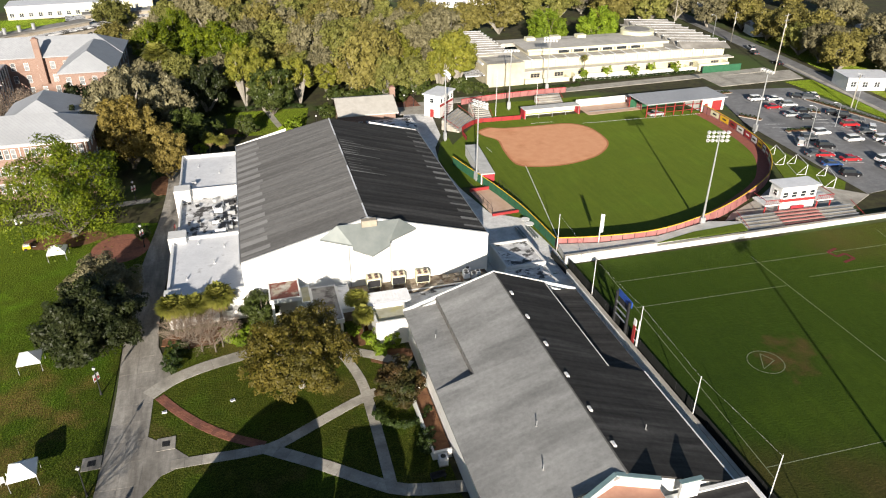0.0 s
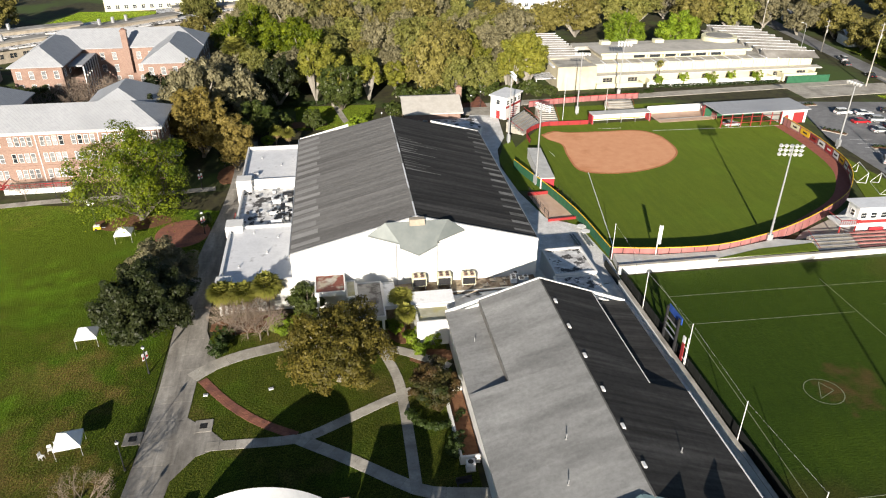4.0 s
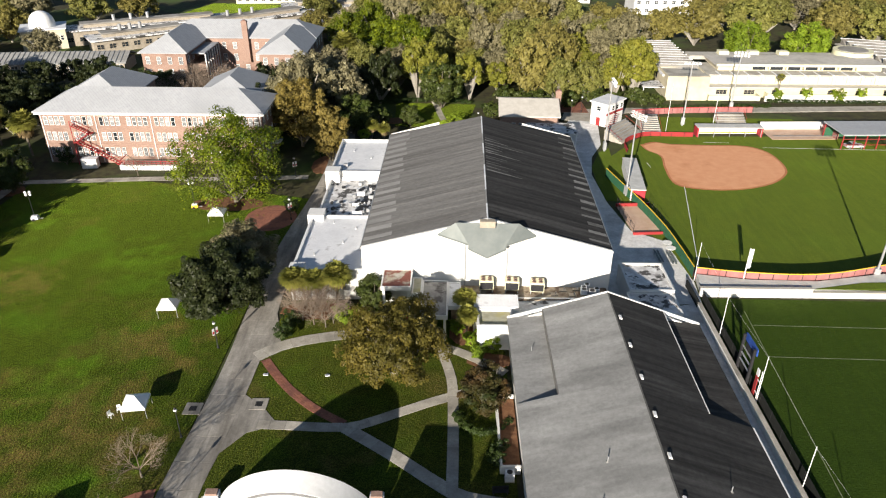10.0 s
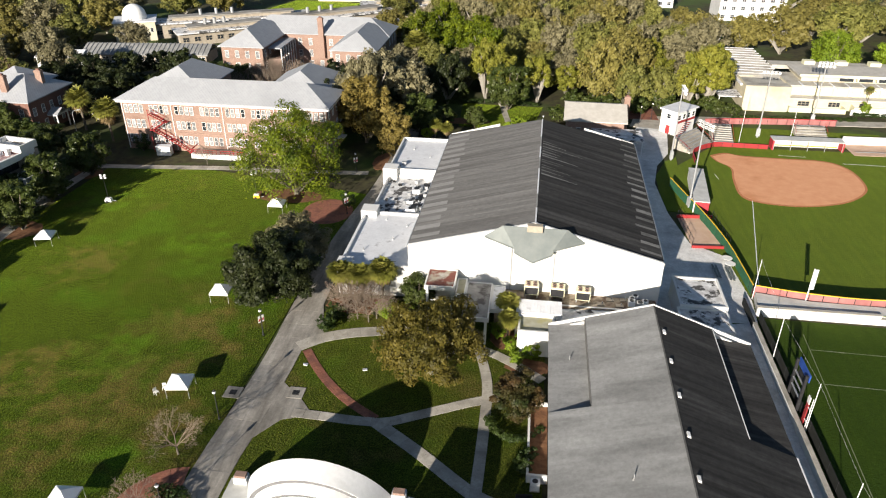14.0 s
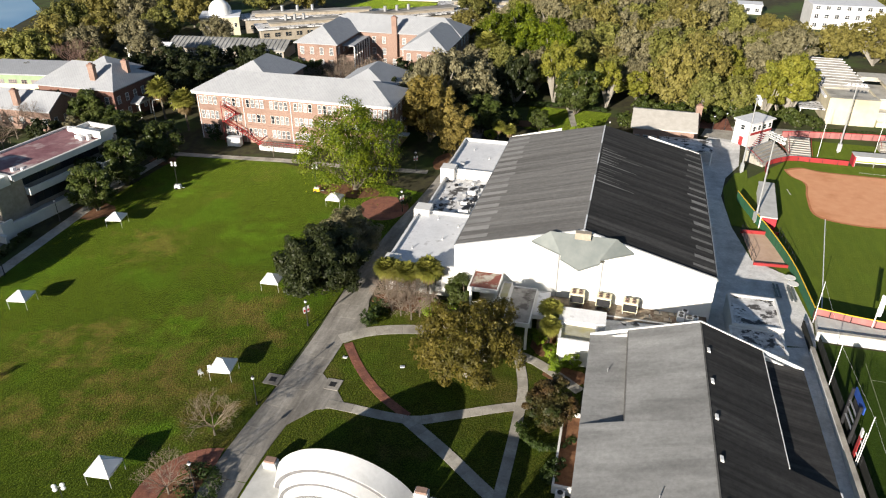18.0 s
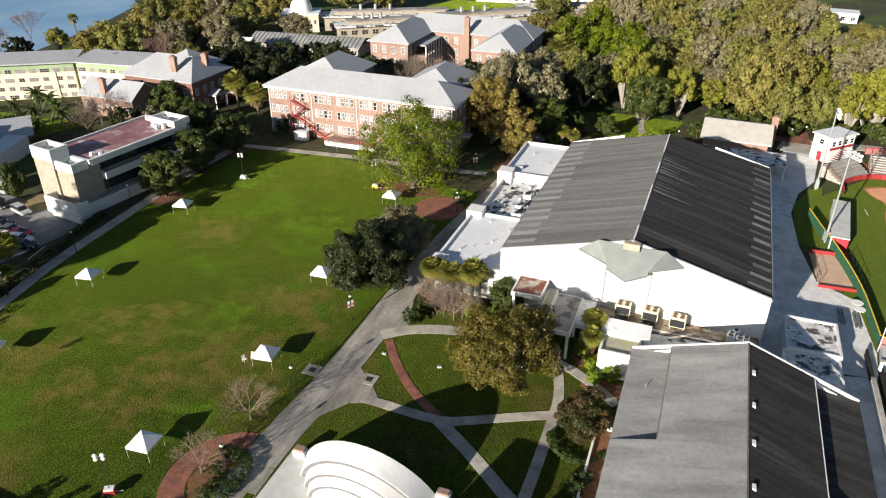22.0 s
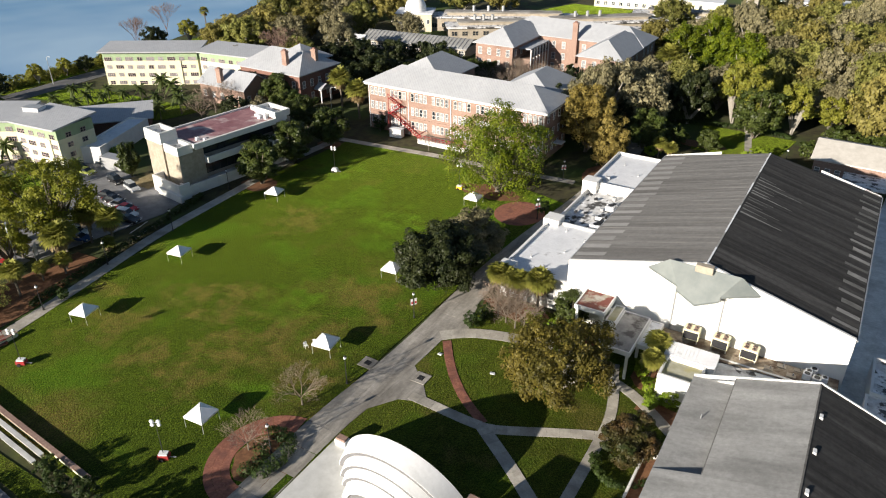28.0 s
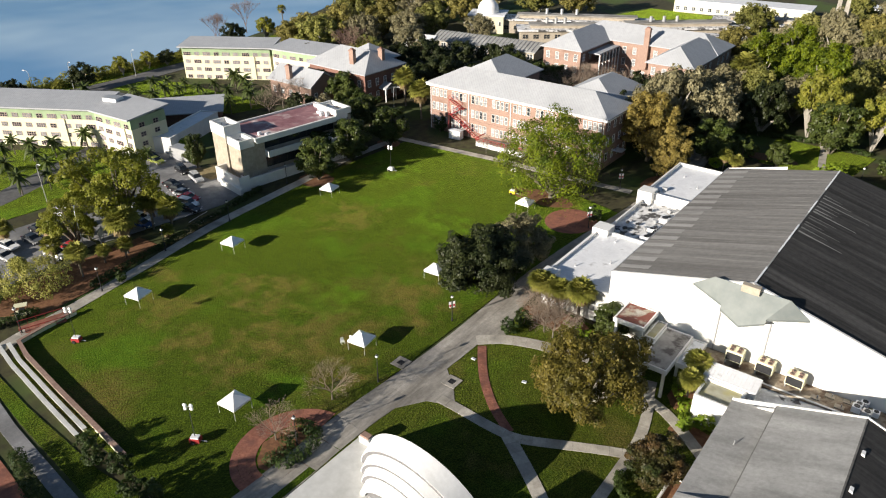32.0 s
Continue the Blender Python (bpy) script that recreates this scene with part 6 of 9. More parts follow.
part("upper_roof", A_(boxes((85, 203.6, 7.5, 134, 216, 7.85))), M["dirtyroof2"], art, "pale flat upper roof")
part("rear_roof", A_(boxes((81.02, 216.02, 6.4, 136, 221, 7.5))), M["paleroof"], art)
part("upper_parapet", A_(boxes((85, 203.5, 7.85, 134, 203.9, 8.25))), M["cream"], art)
for i in range(6):
    part("clerestory_window", A_(boxes((96 + i * 5.0, 204.9, 6.3, 99.6 + i * 5.0, 204.98, 7.4))), M["window"], art, "dark clerestory window")
    part("eave_bracket", A_(boxes((100.2 + i * 5, 203.8, 6.6, 100.6 + i * 5, 204.95, 7.5))), M["cream"], art)
part("east_wing", A_(boxes((137, 206, 0, 153, 238, 5.69))), M["yellow"], art)
part("east_roof", A_(boxes((136.02, 214.02, 5.7, 153.5, 240, 6.0))), M["paleroof"], art)
fin_row(137.5, 153.6, [204 + i * 4.4 for i in range(9)], 6.0, 1.9, 3.6, 2.6, .5)
part("rotunda", A_(rod(bmesh.new(), (131, 219, 7.4), (131, 219, 8.9), 5.6, None, 30)), M["cream"], art)
part("rotunda_roof", A_(rod(bmesh.new(), (131, 219, 8.9), (131, 219, 9.05), 4.2, None, 30)), M["artroof"], art, "round dark-centred roof")
for x in (90, 99, 108):
    part("roof_unit", A_(boxes((x, 217, 7.5, x + 3, 219.4, 8.6))), M["cream"], art)
window_row(art, (82 - 118, 198.8 - 200), (153 - 118, 198.8 - 200), .9, 9, 3.0, 1.3, 180, 3, "window", "tan")
part("entry_canopy", A_(boxes((63, 196.5, 3.2, 69, 203, 3.5), (63.2, 196.7, 0, 63.4, 196.9, 3.2), (63.2, 202.6, 0, 63.4, 202.8, 3.2))), M["dirtyroof"], art)
part("garden_wall", A_(boxes((97, 195, 0, 140, 195.3, 1.5))), M["white"], art)
for x0, x1, y0, z in ((81.5, 96, 195.6, 1.3), (98, 117, 196.0, 1.8), (120, 138, 195.8, 1.6), (141, 152, 195.2, 2.3)):
    part("terrace_wall", A_(boxes((x0, y0, 0, x1, y0 + .35, z), (x0, y0 + .35, 0, x0 + .35, 198.7, z), (x1 - .35, y0 + .35, 0, x1, 198.7, z))), M["cream"], art)
    part("terrace_floor", A_(boxes((x0 + .36, y0 + .36, 0, x1 - .36, 198.7, z - .9))), M["dirtyroof2"], art)
part("green_hoarding", A_(boxes((141, 193, 0, 155, 193.2, 2.2))), M["greenscreen"], art, "dark green screened hoarding")

shel = thing("batting_shelter", 113, 163.5, 0, 2, "open shelter with flat metal roof, red posts and white store", "shelter")
part("roof", boxes((-12.5, -5, 3.5, 12.5, 4.6, 3.75)), M["slate"], shel)
part("store", boxes((5, -4.4, 0, 12, 4.2, 3.48)), M["white"], shel)
part("roller_door", boxes((8.2, -4.46, 0, 11.2, -4.405, 2.8)), M["rail"], shel, "red roller door")
part("side_door", boxes((5.8, -4.46, 0, 6.8, -4.405, 2.2)), M["rail"], shel, "red door")
for i in range(7):
    part("post", boxes((-12.2 + i * 2.8, -4.6, 0, -12.0 + i * 2.8, -4.4, 3.5)), M["rail"], shel)
    part("post", boxes((-12.2 + i * 2.8, 4.0, 0, -12.0 + i * 2.8, 4.2, 3.5)), M["rail"], shel)
part("rail", boxes((-12.2, -4.56, 1.0, 4.8, -4.44, 1.1), (-12.2, -4.56, 2.4, 4.8, -4.44, 2.5)), M["rail"], shel)
part("screen", boxes((-12, 3.9, 0, 4.8, 3.98, 2.4)), M["greenscreen"], shel)

# ---- the open-air stage with its white shell ----
shell = thing("band_shell", -6.6, 52.0, 0, 0, "white stepped concrete band shell behind a grey stage slab", "band shell")


def arch(r_out, r_in, y0, y1, squash=.84, seg=72, lean=.25, cone=0.0):
    """A half ring across the stage, from y0 to y1, that leans back towards its crest."""
    v, f = [], []
    for i in range(seg + 1):
        a = math.pi * i / seg
        for r in (r_out, r_in):
            for y in (y0, y1):
                q = r - (cone if y == y0 and r == r_out else 0)
                z = q * squash * max(0, math.sin(a)) ** 1.35
                v.append((q * math.cos(a), y - lean * z, z))
    for i in range(seg):
        b, c = i * 4, i * 4 + 4
        f += [(b, b + 1, c + 1, c), (b + 2, c + 2, c + 3, b + 3), (b, c, c + 2, b + 2), (b + 1, b + 3, c + 3, c + 1)]
    f += [(0, 2, 3, 1), (seg * 4, seg * 4 + 1, seg * 4 + 3, seg * 4 + 2)]
    return solid(bmesh.new(), v, f)


RINGS = ((8.1, .5, -1.9), (6.7, -1.92, -3.1), (5.7, -3.12, -4.1), (4.7, -4.12, -5.4))
for k, (r, y1, y0) in enumerate(RINGS):
    inner = RINGS[k + 1][0] - .5 if k < 3 else 3.6
    part("arch", arch(r, inner, y0, y1, cone=.75 if k == 0 else .45), M["whitepaint"], shell, "white curved concrete arch")
    # thin grey strip on the step paints the shade between two arches
    if k < 3:
        part("reveal", arch(r - (.86 if k == 0 else .56), RINGS[k + 1][0] + .03, y0 - .03, y0 - .003), M["reveal"], shell, "grey strip standing in for shade between two arches")
part("back_wall", arch(3.58, .3, -5.1, -4.8), M["reveal"], shell)
part("stage_floor", prism(bmesh.new(), [(-10.2, -12), (10.2, -12), (10.2, 1.0), (-10.2, 1.0)], 0, .32), M["paleslab"], shell, "pale grey concrete stage slab")
part("plaza_slab", prism(bmesh.new(), [(-10.4, -22), (10, -22), (10, -12.02), (-10.4, -12.02)], 0, .28), M["paleslab"], shell)
for x in (-8.9, 8.6):
    p = part("brick_pier", boxes((x - .75, .2, 0, x + .75, 1.2, 1.2)), M["white"], shell)
    part("planting_box", boxes((x - .62, .32, 1.2, x + .62, 1.08, 1.45)), M["brick"], p)
# block added out of view to throw shade on the quadrangle lawn
store = thing("stage_store", 3.5, 42.2, 0, 0, "plain white block out of view, added to cast shade", "building")
for r in ((-2.8, -3.2, 0, 2.8, -2.9, 6.0), (-2.8, 2.9, 0, 2.8, 3.2, 6.0), (-2.8, -2.9, 0, -2.5, 2.9, 6.0), (2.5, -2.9, 0, 2.8, 2.9, 6.0)):
    part("wall", boxes(r), M["white"], store)
part("roof_deck", boxes((-2.5, -2.9, 4.6, 2.5, 2.9, 4.9)), M["membrane"], store)
sheet("verge_stage", [(-18.3, 36), (-17.3, 36), (-17.25, 51.6), (-18.25, 51.3)], .03, M["lawn"], "narrow grass strip between drive and stage slab", "verge")

# ---- far buildings ----
def far_block(name, x, y, turn, w, d, h, wall, roof, label, floors=1, gable=False):
    t = thing(name, x, y, 0, turn, label, "building", "far buildings")
    four_walls(t, -w / 2, -d / 2, w / 2, d / 2, h, wall)
    if gable:
        part("roof", gable_roof(bmesh.new(), -w / 2, -d / 2, w / 2, d / 2, h + .1, min(w, d) * .22, .5, "x" if w > d else "y"), M[roof], t)
    else:
        part("roof_deck", boxes((-w / 2 - .3, -d / 2 - .3, h, w / 2 + .3, d / 2 + .3, h + .4)), M[roof], t)
    for r in range(floors):
        window_row(t, (-w / 2, -d / 2), (w / 2, -d / 2), 1.0 + r * 3.3, max(2, int(w / 3.4)), 1.6, 1.6, 180, 2, "window")
        window_row(t, (w / 2, -d / 2), (w / 2, d / 2), 1.0 + r * 3.3, max(2, int(d / 4)), 1.6, 1.6, -90, 2, "window")
    return t


far_block("library_building", 100, 326, 0, 26, 18, 9, "white", "membrane", "white three-storey campus building", 3)
far_block("pool_house", -2, 372, 5, 34, 12, 4, "white", "membrane", "long low white pool house", 1)
far_block("low_building", 62, 348, -5, 22, 9, 3.6, "white", "membrane", "low white building behind the wood", 1)
far_block("low_building", -62, 344, 5, 56, 14, 5, "cream", "membrane", "long low cream building at the far lawn", 1)
far_block("low_building", -50, 272, 15, 22, 14, 4, "tan", "dirtyroof", "low flat-roofed building with a stained roof", 1)
far_block("white_house", 179.5, 168, -16, 14, 9, 3.4, "whitepaint", "membrane", "white flat-roofed house across the street", 1)
far_block("grey_house", 186, 152, -16, 12, 10, 3.4, "tan", "slate", "grey bungalow with a shallow gable roof", 1, True)
for x, y, a in ((196, 236, -14), (209, 250, -14), (204, 204, -14), (226, 222, -10), (198, 275, -10), (218, 290, -10), (192, 300, -12), (212, 178, -12), (229, 190, -10)):
    far_block("bungalow", x, y, a, 11, 9, 3.2, "whitepaint", "slate", "small white bungalow with a grey gable roof", 1, True)
pool = sheet("water_pool", [(-24, 386), (14, 382), (20, 396), (-20, 402)], .0, lake_mat, "pale blue swimming pool", "pool")
sheet("lawn_far", [(-110, 300), (-30, 296), (-24, 330), (-100, 336)], -.03, M["lawn"], "far green lawn", "lawn")
sheet("lawn_far_east", [(-22, 300), (10, 300), (14, 330), (-20, 334)], -.035, M["quad"], "far green lawn with towers", "lawn")
sheet("lawn_far_court", [(66, 276), (92, 272), (94, 300), (66, 304)], -.04, M["quad"], "far verge beside a car park", "lawn")
tw = thing("bell_tower", -18, 312, 0, 20, "pair of slender pale concrete pylons", "tower")
for x in (-1.4, 1.4):
    part("pylon", solid(bmesh.new(), [(x - .9, -.9, 0), (x + .9, -.9, 0), (x + .9, .9, 0), (x - .9, .9, 0), (x - .55, -.6, 17), (x + .55, -.6, 17), (x + .55, .6, 17), (x - .55, .6, 17)],
         [(3, 2, 1, 0), (4, 5, 6, 7), (0, 1, 5, 4), (1, 2, 6, 5), (2, 3, 7, 6), (3, 0, 4, 7)]), M["concrete"], tw)
cc = thing("court_screen", 74, 286, 0, -12, "green ball court screens on posts", "fence")
for i in range(7):
    part("post", boxes((-8 + i * 2.8, -.05, 0, -7.9 + i * 2.8, .05, 3.4)), M["steel"], cc)
    part("screen", boxes((-7.88 + i * 2.8, -.02, .2, -5.32 + i * 2.8, .02, 3.2)), M["greenscreen"], cc)
sheet("lawn_garden", [(-5, 172), (13, 171), (16, 190), (-6, 191)], .004, M["quad"], "bright garden lawn between gym and wood", "lawn")
sheet("plaza_brick", [(37.4, 184), (46, 183.5), (45.6, 193), (38, 194)], .034, M["brickpave"], "small red brick plaza behind the field house", "plaza")
sheet("path_street_walk", [(163.2, 104), (164.6, 104), (167, 142), (175.4, 196), (174, 196), (165.4, 142)], .03, M["concrete"], "pale concrete sidewalk beside the street", "path")
sheet("verge_east_wide", [(182.4, 90), (215, 90), (222, 170), (232, 320), (202, 320), (196.6, 230), (190.4, 150)], -.03, M["dryverge"], "dry brown front gardens across the street", "verge")
sheet("verge_lot", [(160.6, 104), (163.1, 104), (165.3, 142), (170, 178), (160, 178), (162.6, 141)], .0, M["quad"], "grass verge between parking lot and street", "verge")
sheet("plaza_art", [(138, 178.5), (168.6, 180), (171, 189.4), (138, 188.6)], .012, M["concrete"], "pale concrete forecourt beside the arts centre", "pavement")
sheet("verge_east", [(171.5, 90), (182, 90), (190, 150), (196, 230), (188, 232), (176, 150)], .006, M["dryverge"], "dry brown verge beside the street", "verge")

# ---- softball field ----


def fence_line(name, pts, h, panel, cap, label, step=2.4, z=0.0, cap_h=.12, group=""):
    """A fence of posts, panels and a cap rail along a line."""
    t = thing(name, 0, 0, 0, 0, label, "fence", group)
    line = smooth_line(pts, step)
    for i, p in enumerate(line):
        part("post", rod(bmesh.new(), (p.x, p.y, z - .05), (p.x, p.y, z + h + .05), .05, None, 6), M["darksteel"], t)
        if i + 1 < len(line):
            q = line[i + 1]
            d = (q - p).normalized()
            s = Vector((-d.y, d.x, 0)) * .03
            a, b = p + d * .06, q - d * .06
            bm = prism(bmesh.new(), [tuple((a + s)[:2]), tuple((b + s)[:2]), tuple((b - s)[:2]), tuple((a - s)[:2])], z + .04, z + h)
            part("panel", bm, M[panel], t)
            if cap:
                s2 = s * 2.2
                part("cap_rail", prism(bmesh.new(), [tuple((p + s2)[:2]), tuple((q + s2)[:2]), tuple((q - s2)[:2]), tuple((p - s2)[:2])], z + h, z + h + cap_h), M[cap], t)
    return t


OUT = [(49.3, 99.4), (57, 98.0), (68, 97.6), (79, 100.3), (88, 104), (96.4, 108.6), (103, 113), (107.7, 117.5), (113, 125), (116, 133), (118, 146.7), (118.3, 158.5)]
fence_line("outfield_fence", OUT, 2.1, "fencepink", "yellowcap", "curved outfield fence with faded maroon windscreen and yellow cap")
fence_line("foul_fence", [(49.2, 99.8), (48.9, 106), (48.3, 114), (46.6, 124), (44.2, 134), (42.6, 141)], 1.9, "greenscreen", "yellowcap", "foul line fence with green windscreen and yellow cap")
fence_line("backstop_wall", [(50.1, 154.5), (50.9, 161.0), (56.3, 165.9), (60.6, 166.1), (68.6, 165.9)], 1.0, "rail", "red", "low red padded wall before the stands")
fl = smooth_line(OUT, 3.4)
for i, mt in zip(range(len(fl) - 14, len(fl) - 2), ("whitepaint", "red", "cream", "red", "whitepaint", "yellowcap", "membrane", "red", "whitepaint", "rail", "yellowcap", "cream")):
    p, q = fl[i], fl[i + 1]
    d = (q - p).normalized()
    s = Vector((-d.y, d.x, 0))
    a, b = p + d * .35 + s * .09, q - d * .35 + s * .09
    bn_ = thing("fence_banner", 0, 0, 0, 0, "printed sponsor banner hung on the outfield fence", "banner", "fence banners")
    part("sheet", prism(bmesh.new(), [tuple(v[:2]) for v in (a, b, b + s * .03, a + s * .03)], .5, 1.9), M[mt], bn_)
    m = (a + b) / 2 + s * .035
    part("print_bar", prism(bmesh.new(), [tuple(v[:2]) for v in (m - d * .8, m + d * .8, m + d * .8 + s * .02, m - d * .8 + s * .02)], 1.0, 1.4), M["darksteel"] if mt != "red" else M["whitepaint"], bn_, "plain printed bar")
bq = thing("bullpen", 95.5, 168, 0, 2, "second bullpen with pale clay floor and white walls", "bullpen")
part("floor", boxes((-8.2, -3.2, 0, 7.4, 4.0, .06)), M["paleclay"], bq)
part("back_wall", boxes((-8.4, 4.02, 0, 8.4, 4.3, 2.0)), M["white"], bq)
part("end_wall", boxes((7.42, -3.4, 0, 7.7, 4.0, 1.6)), M["fencepink"], bq)
part("front_rail", boxes((-8.2, -3.3, .9, 7.4, -3.22, 1.0)), M["steel"], bq)
bm = bmesh.new()
line = smooth_line(OUT, 3.0)
L_, R_ = edges_of(line, 5.4)
track = thing("track_warning", 0, 0, 0, 0, "reddish brown warning track inside the outfield fence", "track", "", "structure")
bm = bmesh.new()
for i in range(len(line) - 1):
    solid(bm, [(line[i].x, line[i].y, .012), (line[i + 1].x, line[i + 1].y, .012), (L_[i + 1].x, L_[i + 1].y, .012), (L_[i].x, L_[i].y, .012)], [(0, 1, 2, 3)])
part("strip", bm, M["track"], track)
# infield: a clay disc with the corner of home plate
HOME = [(54.9, 159.6), (58.5, 161.6), (62, 160.3), (70, 159.9), (79, 159.4), (82.8, 155.3), (83.2, 147.4), (81.2, 142.5), (76.2, 137.9), (69.2, 135.3), (62.5, 135.1), (57.0, 137.6), (56.9, 145.8), (57.8, 152.8), (55.6, 156.4), (54.9, 159.6)]
pts = [(p.x, p.y) for p in smooth_line(HOME, 1.2)][:-1]
sheet("infield_margin", [(69.5 + (x - 69.5) * 1.035, 147.5 + (y - 147.5) * 1.045) for x, y in pts], .012, M["claymargin"], "dark damp margin of the clay infield", "infield", .1)
sheet("infield", pts, .016, M["clay"], "bright orange clay softball infield", "infield", .1)


def mark(name, a, b, w, z, label, mat="whitepaint"):
    """A painted line on the ground."""
    a, b = Vector((*a, 0)), Vector((*b, 0))
    d = (b - a).normalized()
    s = Vector((-d.y, d.x, 0)) * w / 2
    ob = part(name, prism(bmesh.new(), [tuple((p)[:2]) for p in (a - s, b - s, b + s, a + s)], z - .01, z), M[mat], None)
    return tagged(ob, label, "line marking", "field lines", "structure")


mark("line_foul", (58.1, 136), (50.6, 100.2), .14, .022, "white chalk foul line")
mark("line_foul", (83, 159), (117, 158), .14, .022, "white chalk foul line")
mark("line_box", (53.6, 146), (53.3, 149), .12, .022, "white chalk box line")
mark("line_box", (70, 162.2), (76, 162), .12, .022, "white chalk box line")
# bullpen and dugouts
bp = thing("bullpen", 45.6, 120.8, 0, 4, "fenced bullpen of pale clay with a red kerb", "bullpen")
part("floor", boxes((-3.2, -6, 0, 3.0, 5.4, .08)), M["paleclay"], bp, "pale orange clay floor")
part("kerb", boxes((-3.4, -6.3, 0, 3.2, -6.02, .5)), M["rail"], bp, "low red kerb wall")
part("kerb", boxes((-3.4, 5.42, 0, 3.2, 5.7, .7)), M["rail"], bp, "red kerb wall")
for i in range(6):
    for x in (-3.3, 3.1):
        part("post", rod(bmesh.new(), (x, -5.9 + i * 2.25, 0), (x, -5.9 + i * 2.25, 1.8), .035, None, 5), M["darksteel"], bp)
for x in (-3.3, 3.1):
    for z in (.9, 1.8):
        part("rail", boxes((x - .02, -5.9, z, x + .02, 5.4, z + .04)), M["darksteel"], bp)


def dugout(x, y, turn, ln, label):
    d = thing("dugout", x, y, 0, turn, label, "dugout", "dugouts")
    part("roof", boxes((-1.5, -ln / 2, 2.3, 1.5, ln / 2, 2.5)), M["paleslab"], d)
    part("back_wall", boxes((-1.4, -ln / 2 + .1, 0, -1.2, ln / 2 - .1, 2.3)), M["white"], d)
    for s in (-1, 1):
        part("end_wall", boxes((-1.2, s * ln / 2 - .15 * (s + 1), 0, 1.4, s * ln / 2 + .15 * (1 - s), 2.3)), M["red"], d)
    for i in range(5):
        part("post", boxes((1.3, -ln / 2 + .3 + i * (ln - .7) / 4, 0, 1.4, -ln / 2 + .42 + i * (ln - .7) / 4, 2.3)), M["steel"], d)
    part("bench", boxes((-1.1, -ln / 2 + .6, .4, -.6, ln / 2 - .6, .5)), M["yellowcap"], d)


dugout(47.5, 137.2, -6, 17, "long dugout with a flat white roof and maroon ends")
dugout(77.4, 167.3, -89, 16, "long dugout with a flat white roof beside the infield")
sheet("lawn_bank", [(40.6, 129), (43.0, 128.6), (43.0, 141), (46, 152), (46.5, 158), (43.4, 154.5), (40.5, 146), (40.2, 138)], .03, M["turf2"], "narrow grass strip beside the concourse", "lawn")
sheet("lawn_bullpen_north", [(58.5, 169.2), (99, 169.2), (98.5, 180), (60, 181)], .0, M["turf2"], "grass enclosure behind the backstop wall", "lawn")


def stand(name, x, y, turn, ln, rows, label, seat="steel", rise=.42, run=.8, aisles=()):
    s = thing(name, x, y, 0, turn, label, "bleachers", "bleachers")
    for i in range(rows):
        part("step", boxes((-ln / 2, i * run, 0, ln / 2, (i + 1) * run, (i + 1) * rise)), M["concrete"], s)
        part("bench", boxes((-ln / 2 + .1, i * run + .35, (i + 1) * rise + .3, ln / 2 - .1, i * run + .65, (i + 1) * rise + .36)), M[seat], s, "metal bench board")
        for k in range(int(ln / 3) + 1):
            xx = -ln / 2 + .3 + k * (ln - .6) / max(1, int(ln / 3))
            part("bracket", boxes((xx - .03, i * run + .45, (i + 1) * rise, xx + .03, i * run + .55, (i + 1) * rise + .3)), M["steel"], s)
    for sx in (-1, 1):
        part("guard_rail", rod(bmesh.new(), (sx * ln / 2, 0, 1.1), (sx * ln / 2, rows * run, rows * rise + 1.1), .05, None, 5), M["rail"], s)
    return s


stand("stand", 53.2, 164.2, 50, 10, 6, "stepped grandstand with pale metal benches behind home plate")
stand("stand", 58.9, 167.6, -3, 4.8, 9, "narrow stepped grandstand wing with pale metal benches", "steel", .27)
stand("stand", 81.4, 175.9, 0, 7.4, 4, "small pale aluminium bleachers on the grass")


def press_box(name, x, y, turn, w, d, h0, h1, label):
    p = thing(name, x, y, 0, turn, label, "press box", "press boxes")
    part("base", boxes((-w / 2, -d / 2, 0, w / 2, d / 2, h0)), M["white"], p)
    part("cabin", boxes((-w / 2, -d / 2, h0, w / 2, d / 2, h1)), M["whitepaint"], p)
    part("band", boxes((-w / 2 - .04, -d / 2 - .04, h0 - .1, w / 2 + .04, -d / 2 - .002, h0 + .5)), M["rail"], p, "red painted band")
    part("roof", boxes((-w / 2 - .4, -d / 2 - .5, h1, w / 2 + .4, d / 2 + .4, h1 + .3)), M["membrane"], p)
    n = int(w / 1.7)
    for i in range(n):
        window(p, pose(-w / 2 + (i + .5) * w / n, -d / 2, h0 + .8, 0, 0, 180), 1.2, 1.2, 1, "window")
    for s in (-1, 1):
        window(p, pose(s * w / 2, 0, h0 + .8, 0, 0, -90 * s), 1.2, 1.2, 1, "window")
    return p


